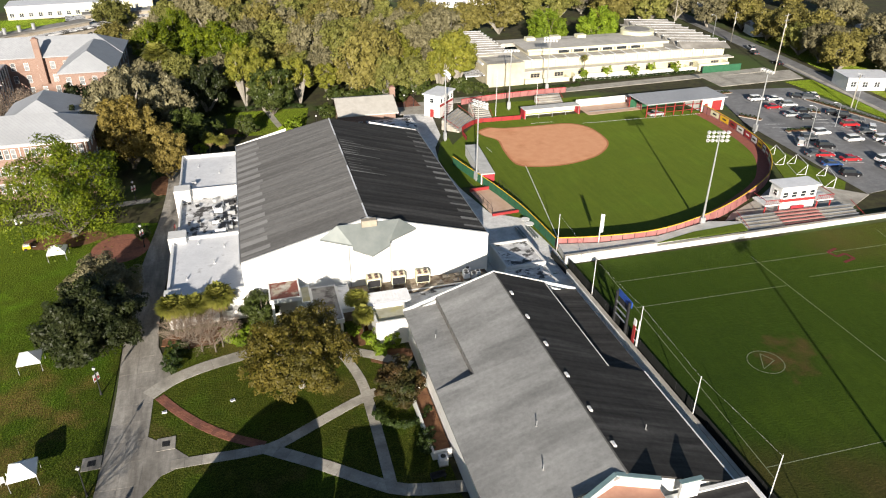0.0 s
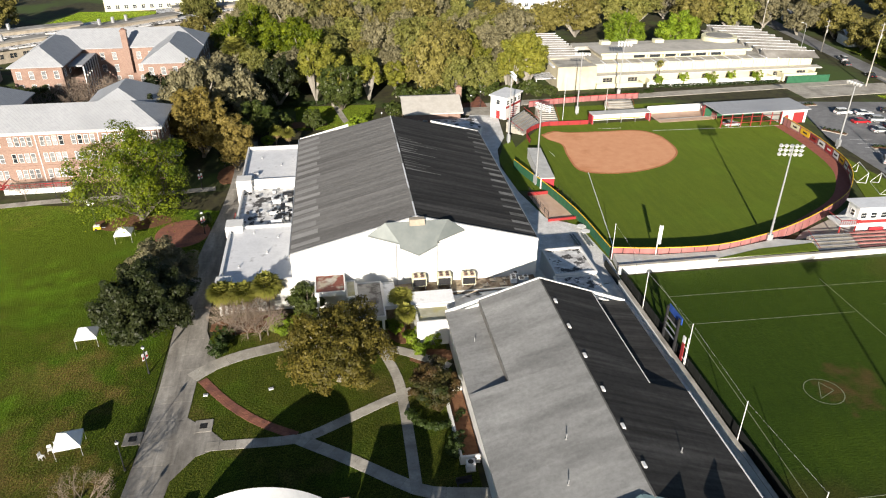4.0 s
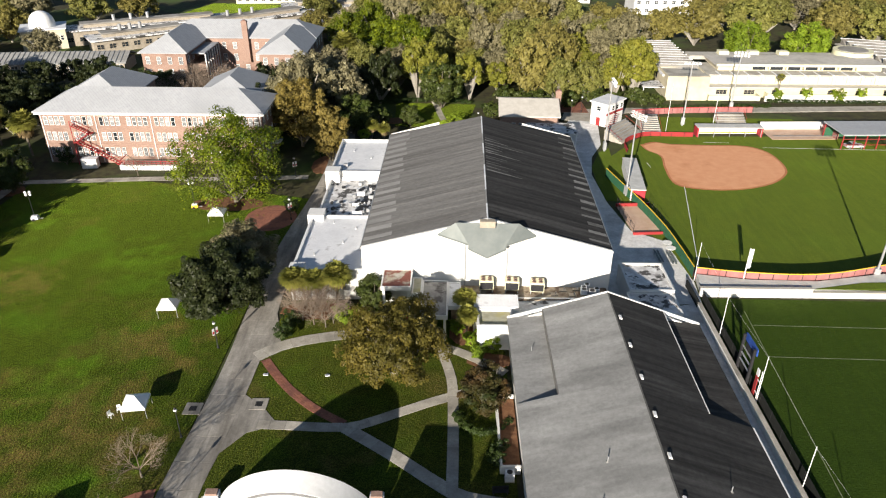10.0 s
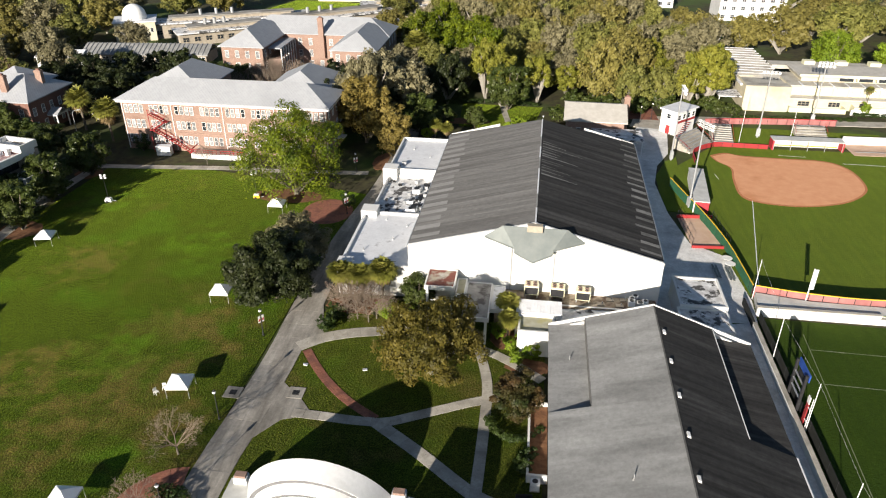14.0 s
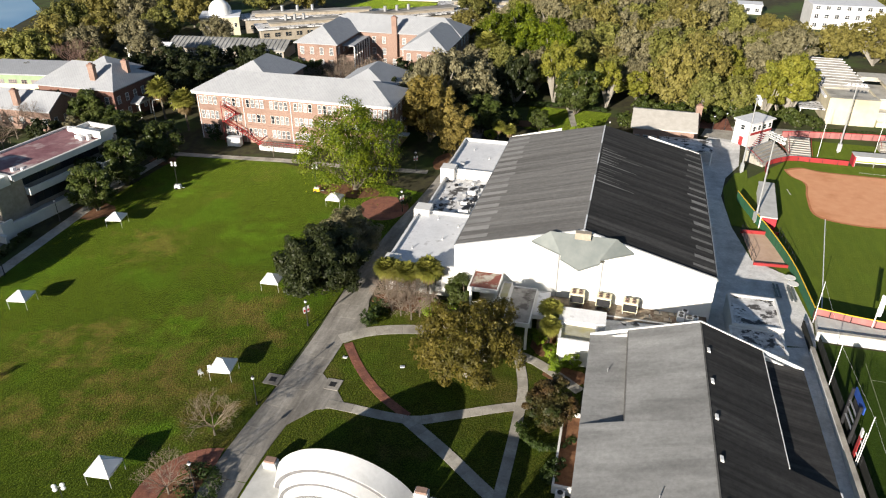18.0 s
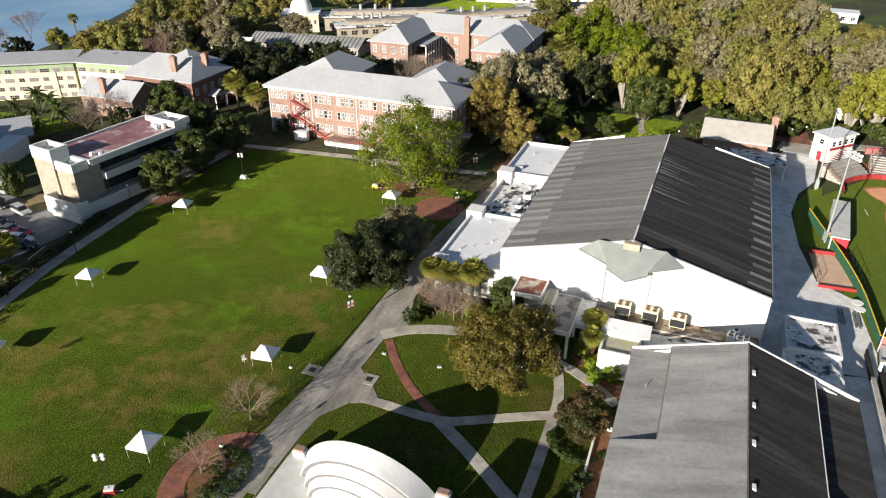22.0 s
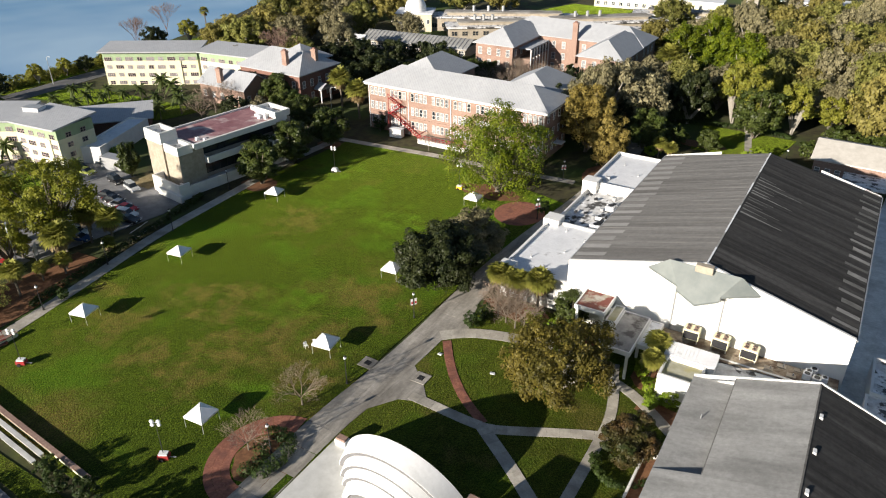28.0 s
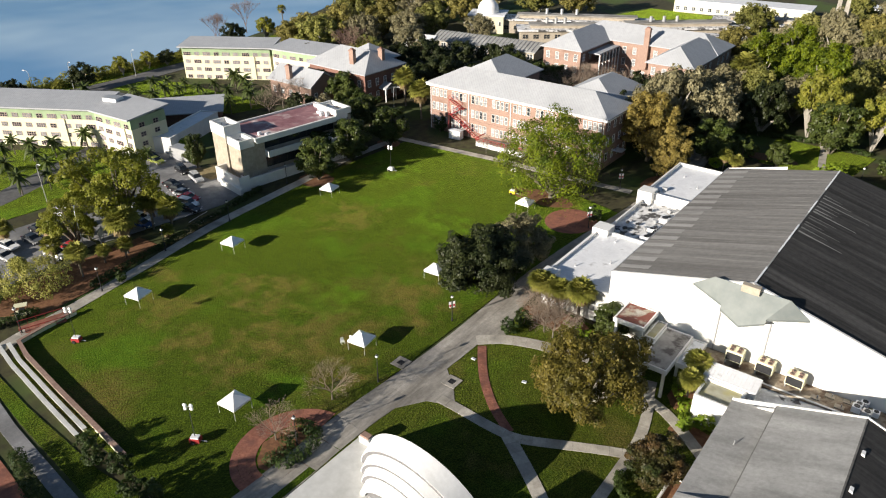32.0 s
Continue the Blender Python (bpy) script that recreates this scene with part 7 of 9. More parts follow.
p1 = press_box("press_box", 49.2, 176.6, 46, 7.6, 4.6, 3.0, 5.7, "white two-storey press box with a red band")
part("door", boxes((-3.86, -.6, 0, -3.803, .5, 2.1)), M["rail"], p1, "red door")
for i in range(8):
    part("stair_tread", boxes((-3.4 + i * .35, -4.2, .3 + i * .4, -3.1 + i * .35, -2.75, .36 + i * .4)), M["rail"], p1)
p2 = press_box("press_box", 99.6, 101.6, -2.5, 7.8, 3.2, 2.9, 5.8, "white press box with arched windows and red balconies")
for s in (-1, 1):
    b = part("balcony", boxes((s * 5.7 - 1.8, -2.4, 2.7, s * 5.7 + 1.8, 1.6, 2.95)), M["white"], p2)
    part("balcony_rail", boxes((s * 5.7 - 1.8, -2.4, 3.8, s * 5.7 + 1.8, -2.3, 3.9), (s * 7.4 - .05, -2.3, 3.8, s * 7.4 + .05, 1.6, 3.9)), M["rail"], b)
    for k in range(9):
        part("baluster", boxes((s * 5.7 - 1.75 + k * .43, -2.38, 2.95, s * 5.7 - 1.7 + k * .43, -2.32, 3.8)), M["rail"], b)
    for k in (-1, 1):
        part("post", boxes((s * 5.7 + k * 1.5 - .1, -2.2, 0, s * 5.7 + k * 1.5 + .1, -2.0, 2.7)), M["rail"], b)
part("sign_shape", boxes((-1.4, -2.16, 1.3, 1.4, -2.105, 2.1)), M["red"], p2, "plain maroon sign shape")
s2 = stand("stand", 98.4, 94.9, -2.3, 25, 5, "wide concrete stand with metal and maroon benches below the press box", "steel", .24, .85)
for i in range(5):
    part("maroon_bench", boxes((-4.6, i * .85 + .3, i * .24 + .55, 4.6, i * .85 + .72, i * .24 + .72)), M["fencepink"], s2, "row of faded maroon seats")
sheet("pavement_stand", [(85, 101), (92, 100.8), (112, 99), (121, 103.5), (116, 108), (108, 115), (98, 108.2), (88, 103.4)], .02, M["concrete"], "pale concrete apron round the press box", "pavement")
sheet("pavement_ramp", [(49, 95.4), (66, 94.6), (84, 95.4), (86, 98), (80, 99.6), (68, 97), (57, 97.3), (49.4, 98.8)], 1.2, M["paleslab"], "pale concrete ramp behind the outfield fence", "pavement", 1.25)
rw = thing("retaining_wall", 80, 94.2, 0, 0, "long white retaining wall between ramp and pitch", "wall")
part("wall", boxes((-31.4, -.2, -.1, -14, .2, 1.5)), M["white"], rw)
part("wall", boxes((-13.98, -.2, -.1, 60, .2, .9)), M["white"], rw)
part("coping", boxes((-31.5, -.3, 1.5, -14, .3, 1.62), (-13.98, -.3, .9, 60, .3, 1.02)), M["concrete"], rw)
sheet("lawn_bank_stand", [(66.5, 94.6), (85, 94.6), (85.6, 97.2), (75, 96.6)], 1.26, M["turf2"], "triangular grass bank beside the ramp", "lawn")
sheet("lawn_goal_store", [(109, 113.6), (117, 106), (121, 110), (120, 126), (119.5, 141), (118.8, 146), (116.6, 133), (113.4, 124)], .01, M["turf2"], "grass strip where spare goals stand", "lawn")


def light_tower(x, y, h, label="tall galvanised floodlight mast with a cluster of lamps", rows=3, face=0):
    t = thing("floodlight_mast", x, y, 0, face, label, "floodlight", "floodlight masts")
    part("mast", rod(bmesh.new(), (0, 0, -.2), (0, 0, h), .22, .11, 12), M["steel"], t)
    part("base_box", boxes((-.45, -.35, .4, .45, .35, 2.2)), M["steel"], t)
    for r in range(rows):
        part("crossarm", boxes((-1.9, -.06, h - .3 - r * .75, 1.9, .06, h - .18 - r * .75)), M["steel"], t)
        for i in range(5):
            bm = bmesh.new()
            rod(bm, (-1.7 + i * .85, .1, h - .3 - r * .75), (-1.7 + i * .85, .65, h - .5 - r * .75), .16, .34, 10)
            part("lamp_head", bm, M["whitepaint"], t, "white floodlight head")
    return t


light_tower(61.0, 24.0, 22.0, rows=2, face=30)
light_tower(78.7, 99.6, 19.0, rows=3, face=-15)
light_tower(44.9, 131.2, 17.5, rows=2, face=-60)
light_tower(45.0, 155.8, 17.0, rows=2, face=-90)
light_tower(68.2, 174.1, 16.5, rows=1, face=170)
light_tower(84.8, 187.0, 16.0, rows=2, face=170)
light_tower(121.7, 141.4, 16.0, rows=1, face=100)


def utility_pole(x, y, h, turn=0):
    t = thing("utility_pole", x, y, 0, turn, "weathered grey utility pole with crossarms beside the street", "pole", "utility poles")
    part("shaft", rod(bmesh.new(), (0, 0, -.2), (0, 0, h), .2, .13, 9), M["concrete"], t)
    for z in (h - .6, h - 2.2):
        part("crossarm", boxes((-1.3, -.06, z, 1.3, .06, z + .12)), M["steel"], t)
        for dx in (-1.1, 0, 1.1):
            part("insulator", rod(bmesh.new(), (dx, 0, z + .12), (dx, 0, z + .4), .06, None, 6), M["darksteel"], t)
    part("transformer", rod(bmesh.new(), (.34, 0, h - 4.4), (.34, 0, h - 3.3), .24, None, 10), M["steel"], t)


utility_pole(163.3, 187.0, 18.5, 20)
utility_pole(176.0, 227.5, 11.0, 20)
utility_pole(173.5, 262.0, 15.0, 20)
utility_pole(161.0, 152.0, 9.0, 20)


def pole(x, y, h, label="slim white steel pole that holds netting", r=.06, name="net_pole"):
    t = thing(name, x, y, 0, 0, label, "pole", "poles")
    part("shaft", rod(bmesh.new(), (0, 0, -.1), (0, 0, h), r, r * .8, 8), M["whitepaint"], t)
    part("foot", rod(bmesh.new(), (0, 0, -.1), (0, 0, .25), r * 2, None, 8), M["steel"], t)


for x, y, h in ((49.2, 98.9, 7.0), (48.0, 82.9, 7.2), (48.4, 69.6, 7.2), (47.7, 54.8, 7.0), (48.4, 41.4, 7.2), (48, 28, 7)):
    pole(x, y, h)
fp_ = thing("foul_pole", 56.6, 97.8, 0, 0, "white foul pole with a narrow screen wing", "pole")
part("shaft", rod(bmesh.new(), (0, 0, -.1), (0, 0, 6.6), .1, None, 8), M["whitepaint"], fp_)
part("wing", boxes((.12, -.02, 3.0, .62, .02, 6.5)), M["membrane"], fp_)
pole(74.5, 170.2, 9.5)
pole(63.0, 170.0, 12.0)
# boundary wall and netting beside the pitch
M["net"] = surf("black_windscreen", (.010, .011, .010, 1), (.016, .018, .016, 1), 1, .9)
bw = thing("boundary_wall", 47.35, 60, 0, 0, "low white concrete boundary wall beside the service walk", "wall")
part("wall", boxes((-.2, -24, -.05, .2, 30.5, 1.1)), M["white"], bw)
part("coping", boxes((-.28, -24, 1.1, .28, 30.5, 1.22)), M["concrete"], bw)
part("dark_panel", boxes((-.12, 30.52, 0, .12, 37, 1.2)), M["net"], bw, "dark mesh panel")
fence_line("pitch_fence", [(48.6, 36), (48.6, 60), (48.6, 92.6)], 1.7, "net", None, "black mesh windscreen fence beside the pitch", 3.0)
cable = thing("net_cable", 0, 0, 0, 0, "thin white cable strung between net poles", "cable")
for a, b in (((49.2, 98.9, 6.8), (48.0, 82.9, 7.0)), ((48.0, 82.9, 7.0), (48.4, 69.6, 7.0)), ((48.4, 69.6, 7.0), (47.7, 54.8, 6.8)), ((47.7, 54.8, 6.8), (48.4, 41.4, 7.0))):
    part("span", rod(bmesh.new(), a, b, .010, None, 4), M["whitepaint"], cable)
# scoreboard seen from behind
sb = thing("scoreboard", 47.9, 73.9, 0, 0, "scoreboard on two black posts with a blue header", "scoreboard")
for y in (-1.7, 1.7):
    part("post", boxes((-.16, y - .14, 0, .16, y + .14, 6.2)), M["darksteel"], sb)
M["blue"] = surf("blue_panel", (.02, .06, .26, 1), (.03, .08, .32, 1), 1, .5)
part("header", boxes((.26, -1.9, 5.3, .42, 1.9, 6.3)), M["blue"], sb, "blue header panel")
part("board", boxes((.26, -1.3, 4.1, .36, 1.3, 5.2)), M["darksteel"], sb)
for z in (2.5, 3.5, 4.5):
    part("brace", boxes((-.1, -1.48, z, .05, 1.48, z + .12)), M["steel"], sb)
pb = thing("tackle_banner", 48.1, 70.6, 0, 0, "red and white upright banner on a frame", "banner")
part("panel", boxes((-.06, -.5, .6, .06, .1, 3.6)), M["rail"], pb)
part("top", boxes((-.06, -.5, 3.6, .06, .1, 4.6)), M["whitepaint"], pb)
for z in (1.4, 3.2):
    part("strut", boxes((-.05, -1.2, z, .05, -.5, z + .06)), M["whitepaint"], pb)
part("post", rod(bmesh.new(), (0, -1.2, 0), (0, -1.2, 5), .05), M["whitepaint"], pb)
# pitch lines
for a, b in (((51.5, 44), (54.2, 90)), ((54.0, 86.4), (130, 84.6)), ((53.6, 78.9), (80.4, 78.2)), ((80.9, 88), (79.9, 30)), ((51.5, 45.8), (100, 45.0)), ((86, 79.5), (120, 78.5)), ((110, 90), (104, 60))):
    mark("line_pitch", a, b, .09, .006, "thin worn white pitch line", "linepaint")
ringm = bmesh.new()
for i in range(36):
    a0, a1 = i * math.tau / 36, (i + 1) * math.tau / 36
    solid(ringm, [(64.2 + r * math.cos(a), 62.2 + r * math.sin(a), .006) for r, a in ((2.5, a0), (2.5, a1), (2.4, a1), (2.4, a0))], [(0, 1, 2, 3)])
tagged(part("line_circle", ringm, M["linepaint"], None), "thin painted circle on worn turf", "line marking", "field lines", "structure")
for k, (a, b) in enumerate((((63.0, 61.0), (64.6, 64.0)), ((64.6, 64.0), (65.6, 62.2)), ((65.6, 62.2), (63.0, 61.0)))):
    mark("line_emblem", a, b, .08, .006, "thin painted emblem line", "linepaint")
for k, (a, b) in enumerate((((95, 85.6), (97.4, 86.4)), ((95, 85.6), (95.4, 83.9)), ((95.4, 83.9), (97.6, 84.4)), ((97.6, 84.4), (97.9, 82.6)), ((97.9, 82.6), (95.2, 81.9)))):
    mark("line_emblem", a, b, .55, .010, "thick dark red painted emblem stroke", "emblem")
# goals stored on the grass
for x, y, a in ((116.4, 118.5, 70), (117.6, 111.0, 64), (115.6, 124.6, 70)):
    g = thing("soccer_goal", x, y, 0, a, "white soccer goal frame on the grass strip", "goal", "goals")
    for s in (-1, 1):
        part("upright", rod(bmesh.new(), (s * 3.2, 0, 0), (s * 3.2, 0, 2.3), .07, None, 6), M["whitepaint"], g)
        part("brace", rod(bmesh.new(), (s * 3.2, 0, 2.3), (s * 3.2, 1.8, 0), .04, None, 5), M["whitepaint"], g)
        part("ground_bar", rod(bmesh.new(), (s * 3.2, 0, .05), (s * 3.2, 1.8, .05), .04, None, 5), M["whitepaint"], g)
    part("crossbar", rod(bmesh.new(), (-3.2, 0, 2.3), (3.2, 0, 2.3), .07, None, 6), M["whitepaint"], g)
    part("rear_bar", rod(bmesh.new(), (-3.2, 1.8, .05), (3.2, 1.8, .05), .04, None, 5), M["whitepaint"], g)
# benches and tables on the concourse
for i in range(4):
    b = thing("bench", (44.9, 45.4, 46.9, 47.4)[i], (106.1, 106.0, 105.4, 105.3)[i], 0, 1, "blue metal bench on the concourse", "bench", "benches")
    part("seat", boxes((-.16, -2.1, .42, .16, 2.1, .48)), M["greymetal"], b)
    for y in (-1.2, 1.2):
        part("leg", boxes((-.14, y - .05, 0, .14, y + .05, .42)), M["steel"], b)
for x, y in ((47.7, 110.2), (47.8, 108.3)):
    b = thing("round_table", x, y, 0, 0, "round pale table on the concourse", "table", "tables")
    part("top", rod(bmesh.new(), (0, 0, .72), (0, 0, .78), .85, None, 18), M["whitepaint"], b)
    part("stem", rod(bmesh.new(), (0, 0, 0), (0, 0, .72), .08), M["steel"], b)
fence_line("field_rail", [(57, 181.6), (66, 183.4), (78, 184.6), (90, 185)], 1.5, "fencepink", "red", "maroon rail fence along the walk behind the field", 2.6)
sheet("pavement_walk_north", [(38, 178), (48, 176), (56, 184), (100, 186), (165, 190), (165, 194), (98, 190), (54, 188), (40, 186)], .02, M["concrete"], "pale concrete walk between field and arts centre", "pavement")

# ---- cars ----
PAINT = {}
for nm, c in (("white", (.78, .78, .78, 1)), ("silver", (.42, .43, .44, 1)), ("black", (.012, .012, .014, 1)), ("red", (.42, .02, .025, 1)), ("blue", (.03, .07, .20, 1)), ("grey", (.10, .105, .11, 1)), ("olive", (.22, .25, .06, 1))):
    PAINT[nm] = glassy(nm + "_car_paint", c, .25)
M["tyre"] = surf("tyre_rubber", (.015, .015, .015, 1), (.02, .02, .02, 1), 4, .9)
_cars = {}


def car(kind, colour):
    """A car with body, cabin glass, lamps and wheels; x is along its length."""
    c = thing("car", 0, 0, 0, 0, f"parked {colour} {'sport utility car' if kind else 'saloon car'} on the asphalt", "car", "parked cars")
    H0, H1 = (.95, 1.72) if kind else (.82, 1.42)
    prof = [(-2.2, .35), (2.2, .35), (2.25, .62), (2.1, H0 - .08), (1.0, H0 + .04), (-2.05, H0 + .04), (-2.25, H0 - .1), (-2.25, .5)]
    v = [(x, y, z) for y in (-.88, .88) for x, z in prof]
    n = len(prof)
    part("body", solid(bmesh.new(), v, [tuple(range(n - 1, -1, -1)), tuple(range(n, 2 * n))] + [(i, (i + 1) % n, (i + 1) % n + n, i + n) for i in range(n)]), PAINT[colour], c)
    a, b = ((1.1, -2.1), (.5, -1.9)) if kind else ((1.05, -1.75), (.25, -1.05))
    cv = [(a[0], -.8, H0), (a[0], .8, H0), (a[1], .8, H0), (a[1], -.8, H0), (b[0], -.66, H1 - .06), (b[0], .66, H1 - .06), (b[1], .66, H1 - .06), (b[1], -.66, H1 - .06)]
    part("glass", solid(bmesh.new(), cv, [(0, 1, 5, 4), (1, 2, 6, 5), (2, 3, 7, 6), (3, 0, 4, 7), (4, 5, 6, 7)]), M["window"], c)
    part("roof", boxes((b[1] - .03, -.68, H1 - .058, b[0] + .03, .68, H1)), PAINT[colour], c)
    for x in (-1.38, 1.38):
        for y in (-.80, .80):
            w = part("wheel", rod(bmesh.new(), (x, y - .1, .32), (x, y + .1, .32), .32, None, 14), M["tyre"], c)
            part("rim", rod(bmesh.new(), (x, y - .112, .32), (x, y + .112, .32), .19, None, 10), M["steel"], w)
    for y in (-.62, .62):
        part("headlight", boxes((2.15, y - .2, .58, 2.27, y + .2, .74)), M["whitepaint"], c)
        part("tail_light", boxes((-2.27, y - .2, .66, -2.2, y + .2, .84)), M["rail"], c)
    for y in (-.885, .885):
        part("mirror", boxes((.85, y - .12, H0 + .02, 1.0, y + .12, H0 + .16)), PAINT[colour], c)
    return c


def park(kind, colour, x, y, turn):
    m = pose(x, y, .0, 0, 0, turn)
    if (kind, colour) in _cars:
        return copy_thing(_cars[kind, colour], m)
    c = car(kind, colour)
    c.matrix_basis = m
    _cars[kind, colour] = c
    return c


for kind, colour, x, y, a in ((1, "white", 139.1, 164, 0), (0, "red", 139.0, 156.6, -6), (0, "silver", 139.5, 149.6, -8), (0, "black", 141.6, 146.8, -8), (1, "white", 137.0, 136.0, -4), (1, "white", 141.5, 130.0, -4), (1, "silver", 127.0, 131.6, 60), (0, "grey", 125.2, 124.4, -14), (0, "red", 127.0, 123.6, -14), (0, "blue", 124.6, 118.4, -16), (1, "black", 124.4, 112.6, -16),
                              (0, "black", 152.4, 163, -40), (1, "grey", 154.6, 160.6, -40), (0, "black", 151.6, 148, -40), (1, "black", 152.4, 145, -40), (0, "grey", 153, 142, -40), (1, "white", 151.8, 135.4, 50), (1, "white", 138.4, 117.4, 0), (0, "silver", 136.2, 113.4, 0), (0, "black", 132.4, 106, 0),
                              (0, "silver", 104.6, 159.6, 2), (0, "grey", 173, 210, 75), (1, "silver", 176, 216, 75), (0, "black", 171.5, 196, 80)):
    park(kind, colour, x, y, a)
for kind, colour, x, y, a in ((1, "black", -104.8, 89.2, -10), (1, "silver", -98.6, 88.4, -14), (0, "black", -99.8, 83.4, 12), (0, "black", -96.9, 82.7, 12), (0, "silver", -94.0, 82.0, 12), (0, "red", -91.2, 81.4, 12), (1, "white", -89.0, 79.6, 12), (0, "black", -86.6, 78.4, 12), (0, "olive", -114.6, 89.0, 5), (1, "black", -117.4, 89.6, 5),
                              (1, "white", -90.4, 70.0, 14), (0, "blue", -88.2, 69.0, 14), (0, "black", -101.6, 59.4, 8), (1, "black", -98.2, 58.6, 8), (0, "black", -101.4, 56.0, 8), (0, "grey", -98.6, 53.4, 8), (1, "black", -96.6, 55.6, 8), (1, "white", -89.6, 53.2, 14), (0, "white", -99.6, 49.6, 8), (0, "silver", -96.2, 47.4, 8), (1, "white", -104.5, 62.5, 30), (0, "red", -89.8, 56.4, 14), (0, "white", -140, 88, 20), (0, "white", -128.2, 190, 40), (0, "grey", 78.5, 296, 0), (1, "black", 74.5, 294, 0), (1, "white", 77.0, 288, 0)):
    park(kind, colour, x, y, a)
for q in ((1, "silver", -95.2, 73.6, 72), (0, "black", -98.6, 74.6, 70)):
    park(*q)
sign = thing("board_sign", -88.6, 61.0, 0, -38, "plain white board on two posts beside the lot", "sign")
part("board", boxes((-1.5, -.05, .9, 1.5, .05, 2.4)), M["whitepaint"], sign)
for x in (-1.35, 1.35):
    part("post", boxes((x - .06, .052, -.05, x + .06, .16, 2.5)), M["steel"], sign)
for i, (x, y) in enumerate(((144.3, 162.6), (144.5, 157.2), (144.6, 151.8), (148.6, 139.2), (148.6, 133.8), (148.6, 128.4), (148.6, 125.7), (131.2, 128.0), (131.0, 119.8), (131.2, 133.4), (157.4, 163.0), (158.4, 131.0))):
    park(i % 2, ("white", "black", "grey", "silver", "red")[(i * 3) % 5], x, y, -12 if i < 10 else 75)
# bay lines and planted islands
for i in range(11):
    mark("line_bay", (141 + i * .15, 168 - i * 2.7), (146 + i * .15, 166.6 - i * 2.7), .12, .006, "white parking bay line")
    mark("line_bay", (128.5, 146 - i * 2.7), (133.5, 145 - i * 2.7), .12, .006, "white parking bay line")
    mark("line_bay", (146, 142 - i * 2.7), (151, 139.6 - i * 2.7), .12, .006, "white parking bay line")
for i in range(8):
    mark("line_bay", (-99.5 + i * 2.6, 85.6 - i * .9), (-98.2 + i * 2.6, 80.6 - i * .9), .12, .008, "white parking bay line")
for x, y, a, w, d in ((147, 152, -40, 6, 1.6), (134, 139.8, -5, 8, 1.8), (148, 121, 50, 9, 2), (130, 172, 5, 14, 1.6), (157, 150, -75, 30, 1.8), (128, 151.5, -50, 6, 1.6)):
    t = thing("planted_island", x, y, 0, a, "kerbed parking island with mulch and low shrubs", "planting bed", "planted islands")
    part("kerb", boxes((-w / 2, -d / 2, -.05, w / 2, d / 2, .14)), M["concrete"], t)
    part("soil", boxes((-w / 2 + .15, -d / 2 + .15, .14, w / 2 - .15, d / 2 - .15, .2)), M["mulch"], t)
    lb = [(-w / 2 + .6 + k * 1.1, 0, .45, .55, .55, .4) for k in range(int(w / 1.1))]
    v, f = leaf_cloud(int(x), lb, 60 * len(lb), .25)
    put("low_shrubs", quick_mesh("low_shrubs", v, f, M["hedge"]), t)


def street_lamp(x, y, turn, h=8.5, label="grey street lamp with a curved arm"):
    t = thing("street_lamp", x, y, 0, turn, label, "street lamp", "street lamps")
    part("pole", rod(bmesh.new(), (0, 0, -.1), (0, 0, h * .9), .1, .07, 8), M["steel"], t)
    bm = bmesh.new()
    for i in range(5):
        a0, a1 = i / 5 * 1.5, (i + 1) / 5 * 1.5
        rod(bm, (1.2 - 1.2 * math.cos(a0), 0, h * .9 + .8 * math.sin(a0)), (1.2 - 1.2 * math.cos(a1), 0, h * .9 + .8 * math.sin(a1)), .06, None, 6)
    part("arm", bm, M["steel"], t)
    part("lamp_head", boxes((1.1, -.12, h * .9 + .74, 1.8, .12, h * .9 + .86)), M["membrane"], t)


for x, y, a in ((-134.7, 133.8, 160), (-186, 128, 0), (-187, 108, 0), (-186, 96, 200), (-113.5, 63.3, 0), (-86.8, 56.9, 150), (-178, 196, 180), (-92, 146, 20)):
    street_lamp(x, y, a)
for x, y, h in ((126, 128, 11), (160.5, 150, 10), (136, 108, 9), (145, 140, 6), (166, 225, 11)):
    street_lamp(x, y, 150, h, "tall grey lamp post in the parking lot")

# ---- things on and round the great lawn ----


def tent(x, y, turn):
    t = thing("pop_up_tent", x, y, 0, turn, "white pop-up canopy tent on thin legs on the lawn", "tent", "tents")
    a, e, p = 1.45, 1.7, 2.65
    bm = bmesh.new()
    solid(bm, [(-a, -a, e), (a, -a, e), (a, a, e), (-a, a, e), (0, 0, p), (-a, -a, e - .28), (a, -a, e - .28), (a, a, e - .28), (-a, a, e - .28)],
          [(0, 1, 4), (1, 2, 4), (2, 3, 4), (3, 0, 4), (0, 5, 6, 1), (1, 6, 7, 2), (2, 7, 8, 3), (3, 8, 5, 0)])
    part("canopy", bm, M["canvas"], t)
    for sx in (-1, 1):
        for sy in (-1, 1):
            part("leg", boxes((sx * (a - .04) - .025, sy * (a - .04) - .025, 0, sx * (a - .04) + .025, sy * (a - .04) + .025, e - .05)), M["steel"], t)
    for s in (-1, 1):
        part("truss", boxes((-a, s * (a - .05) - .015, e - .34, a, s * (a - .05) + .015, e - .3)), M["whitepaint"], t)


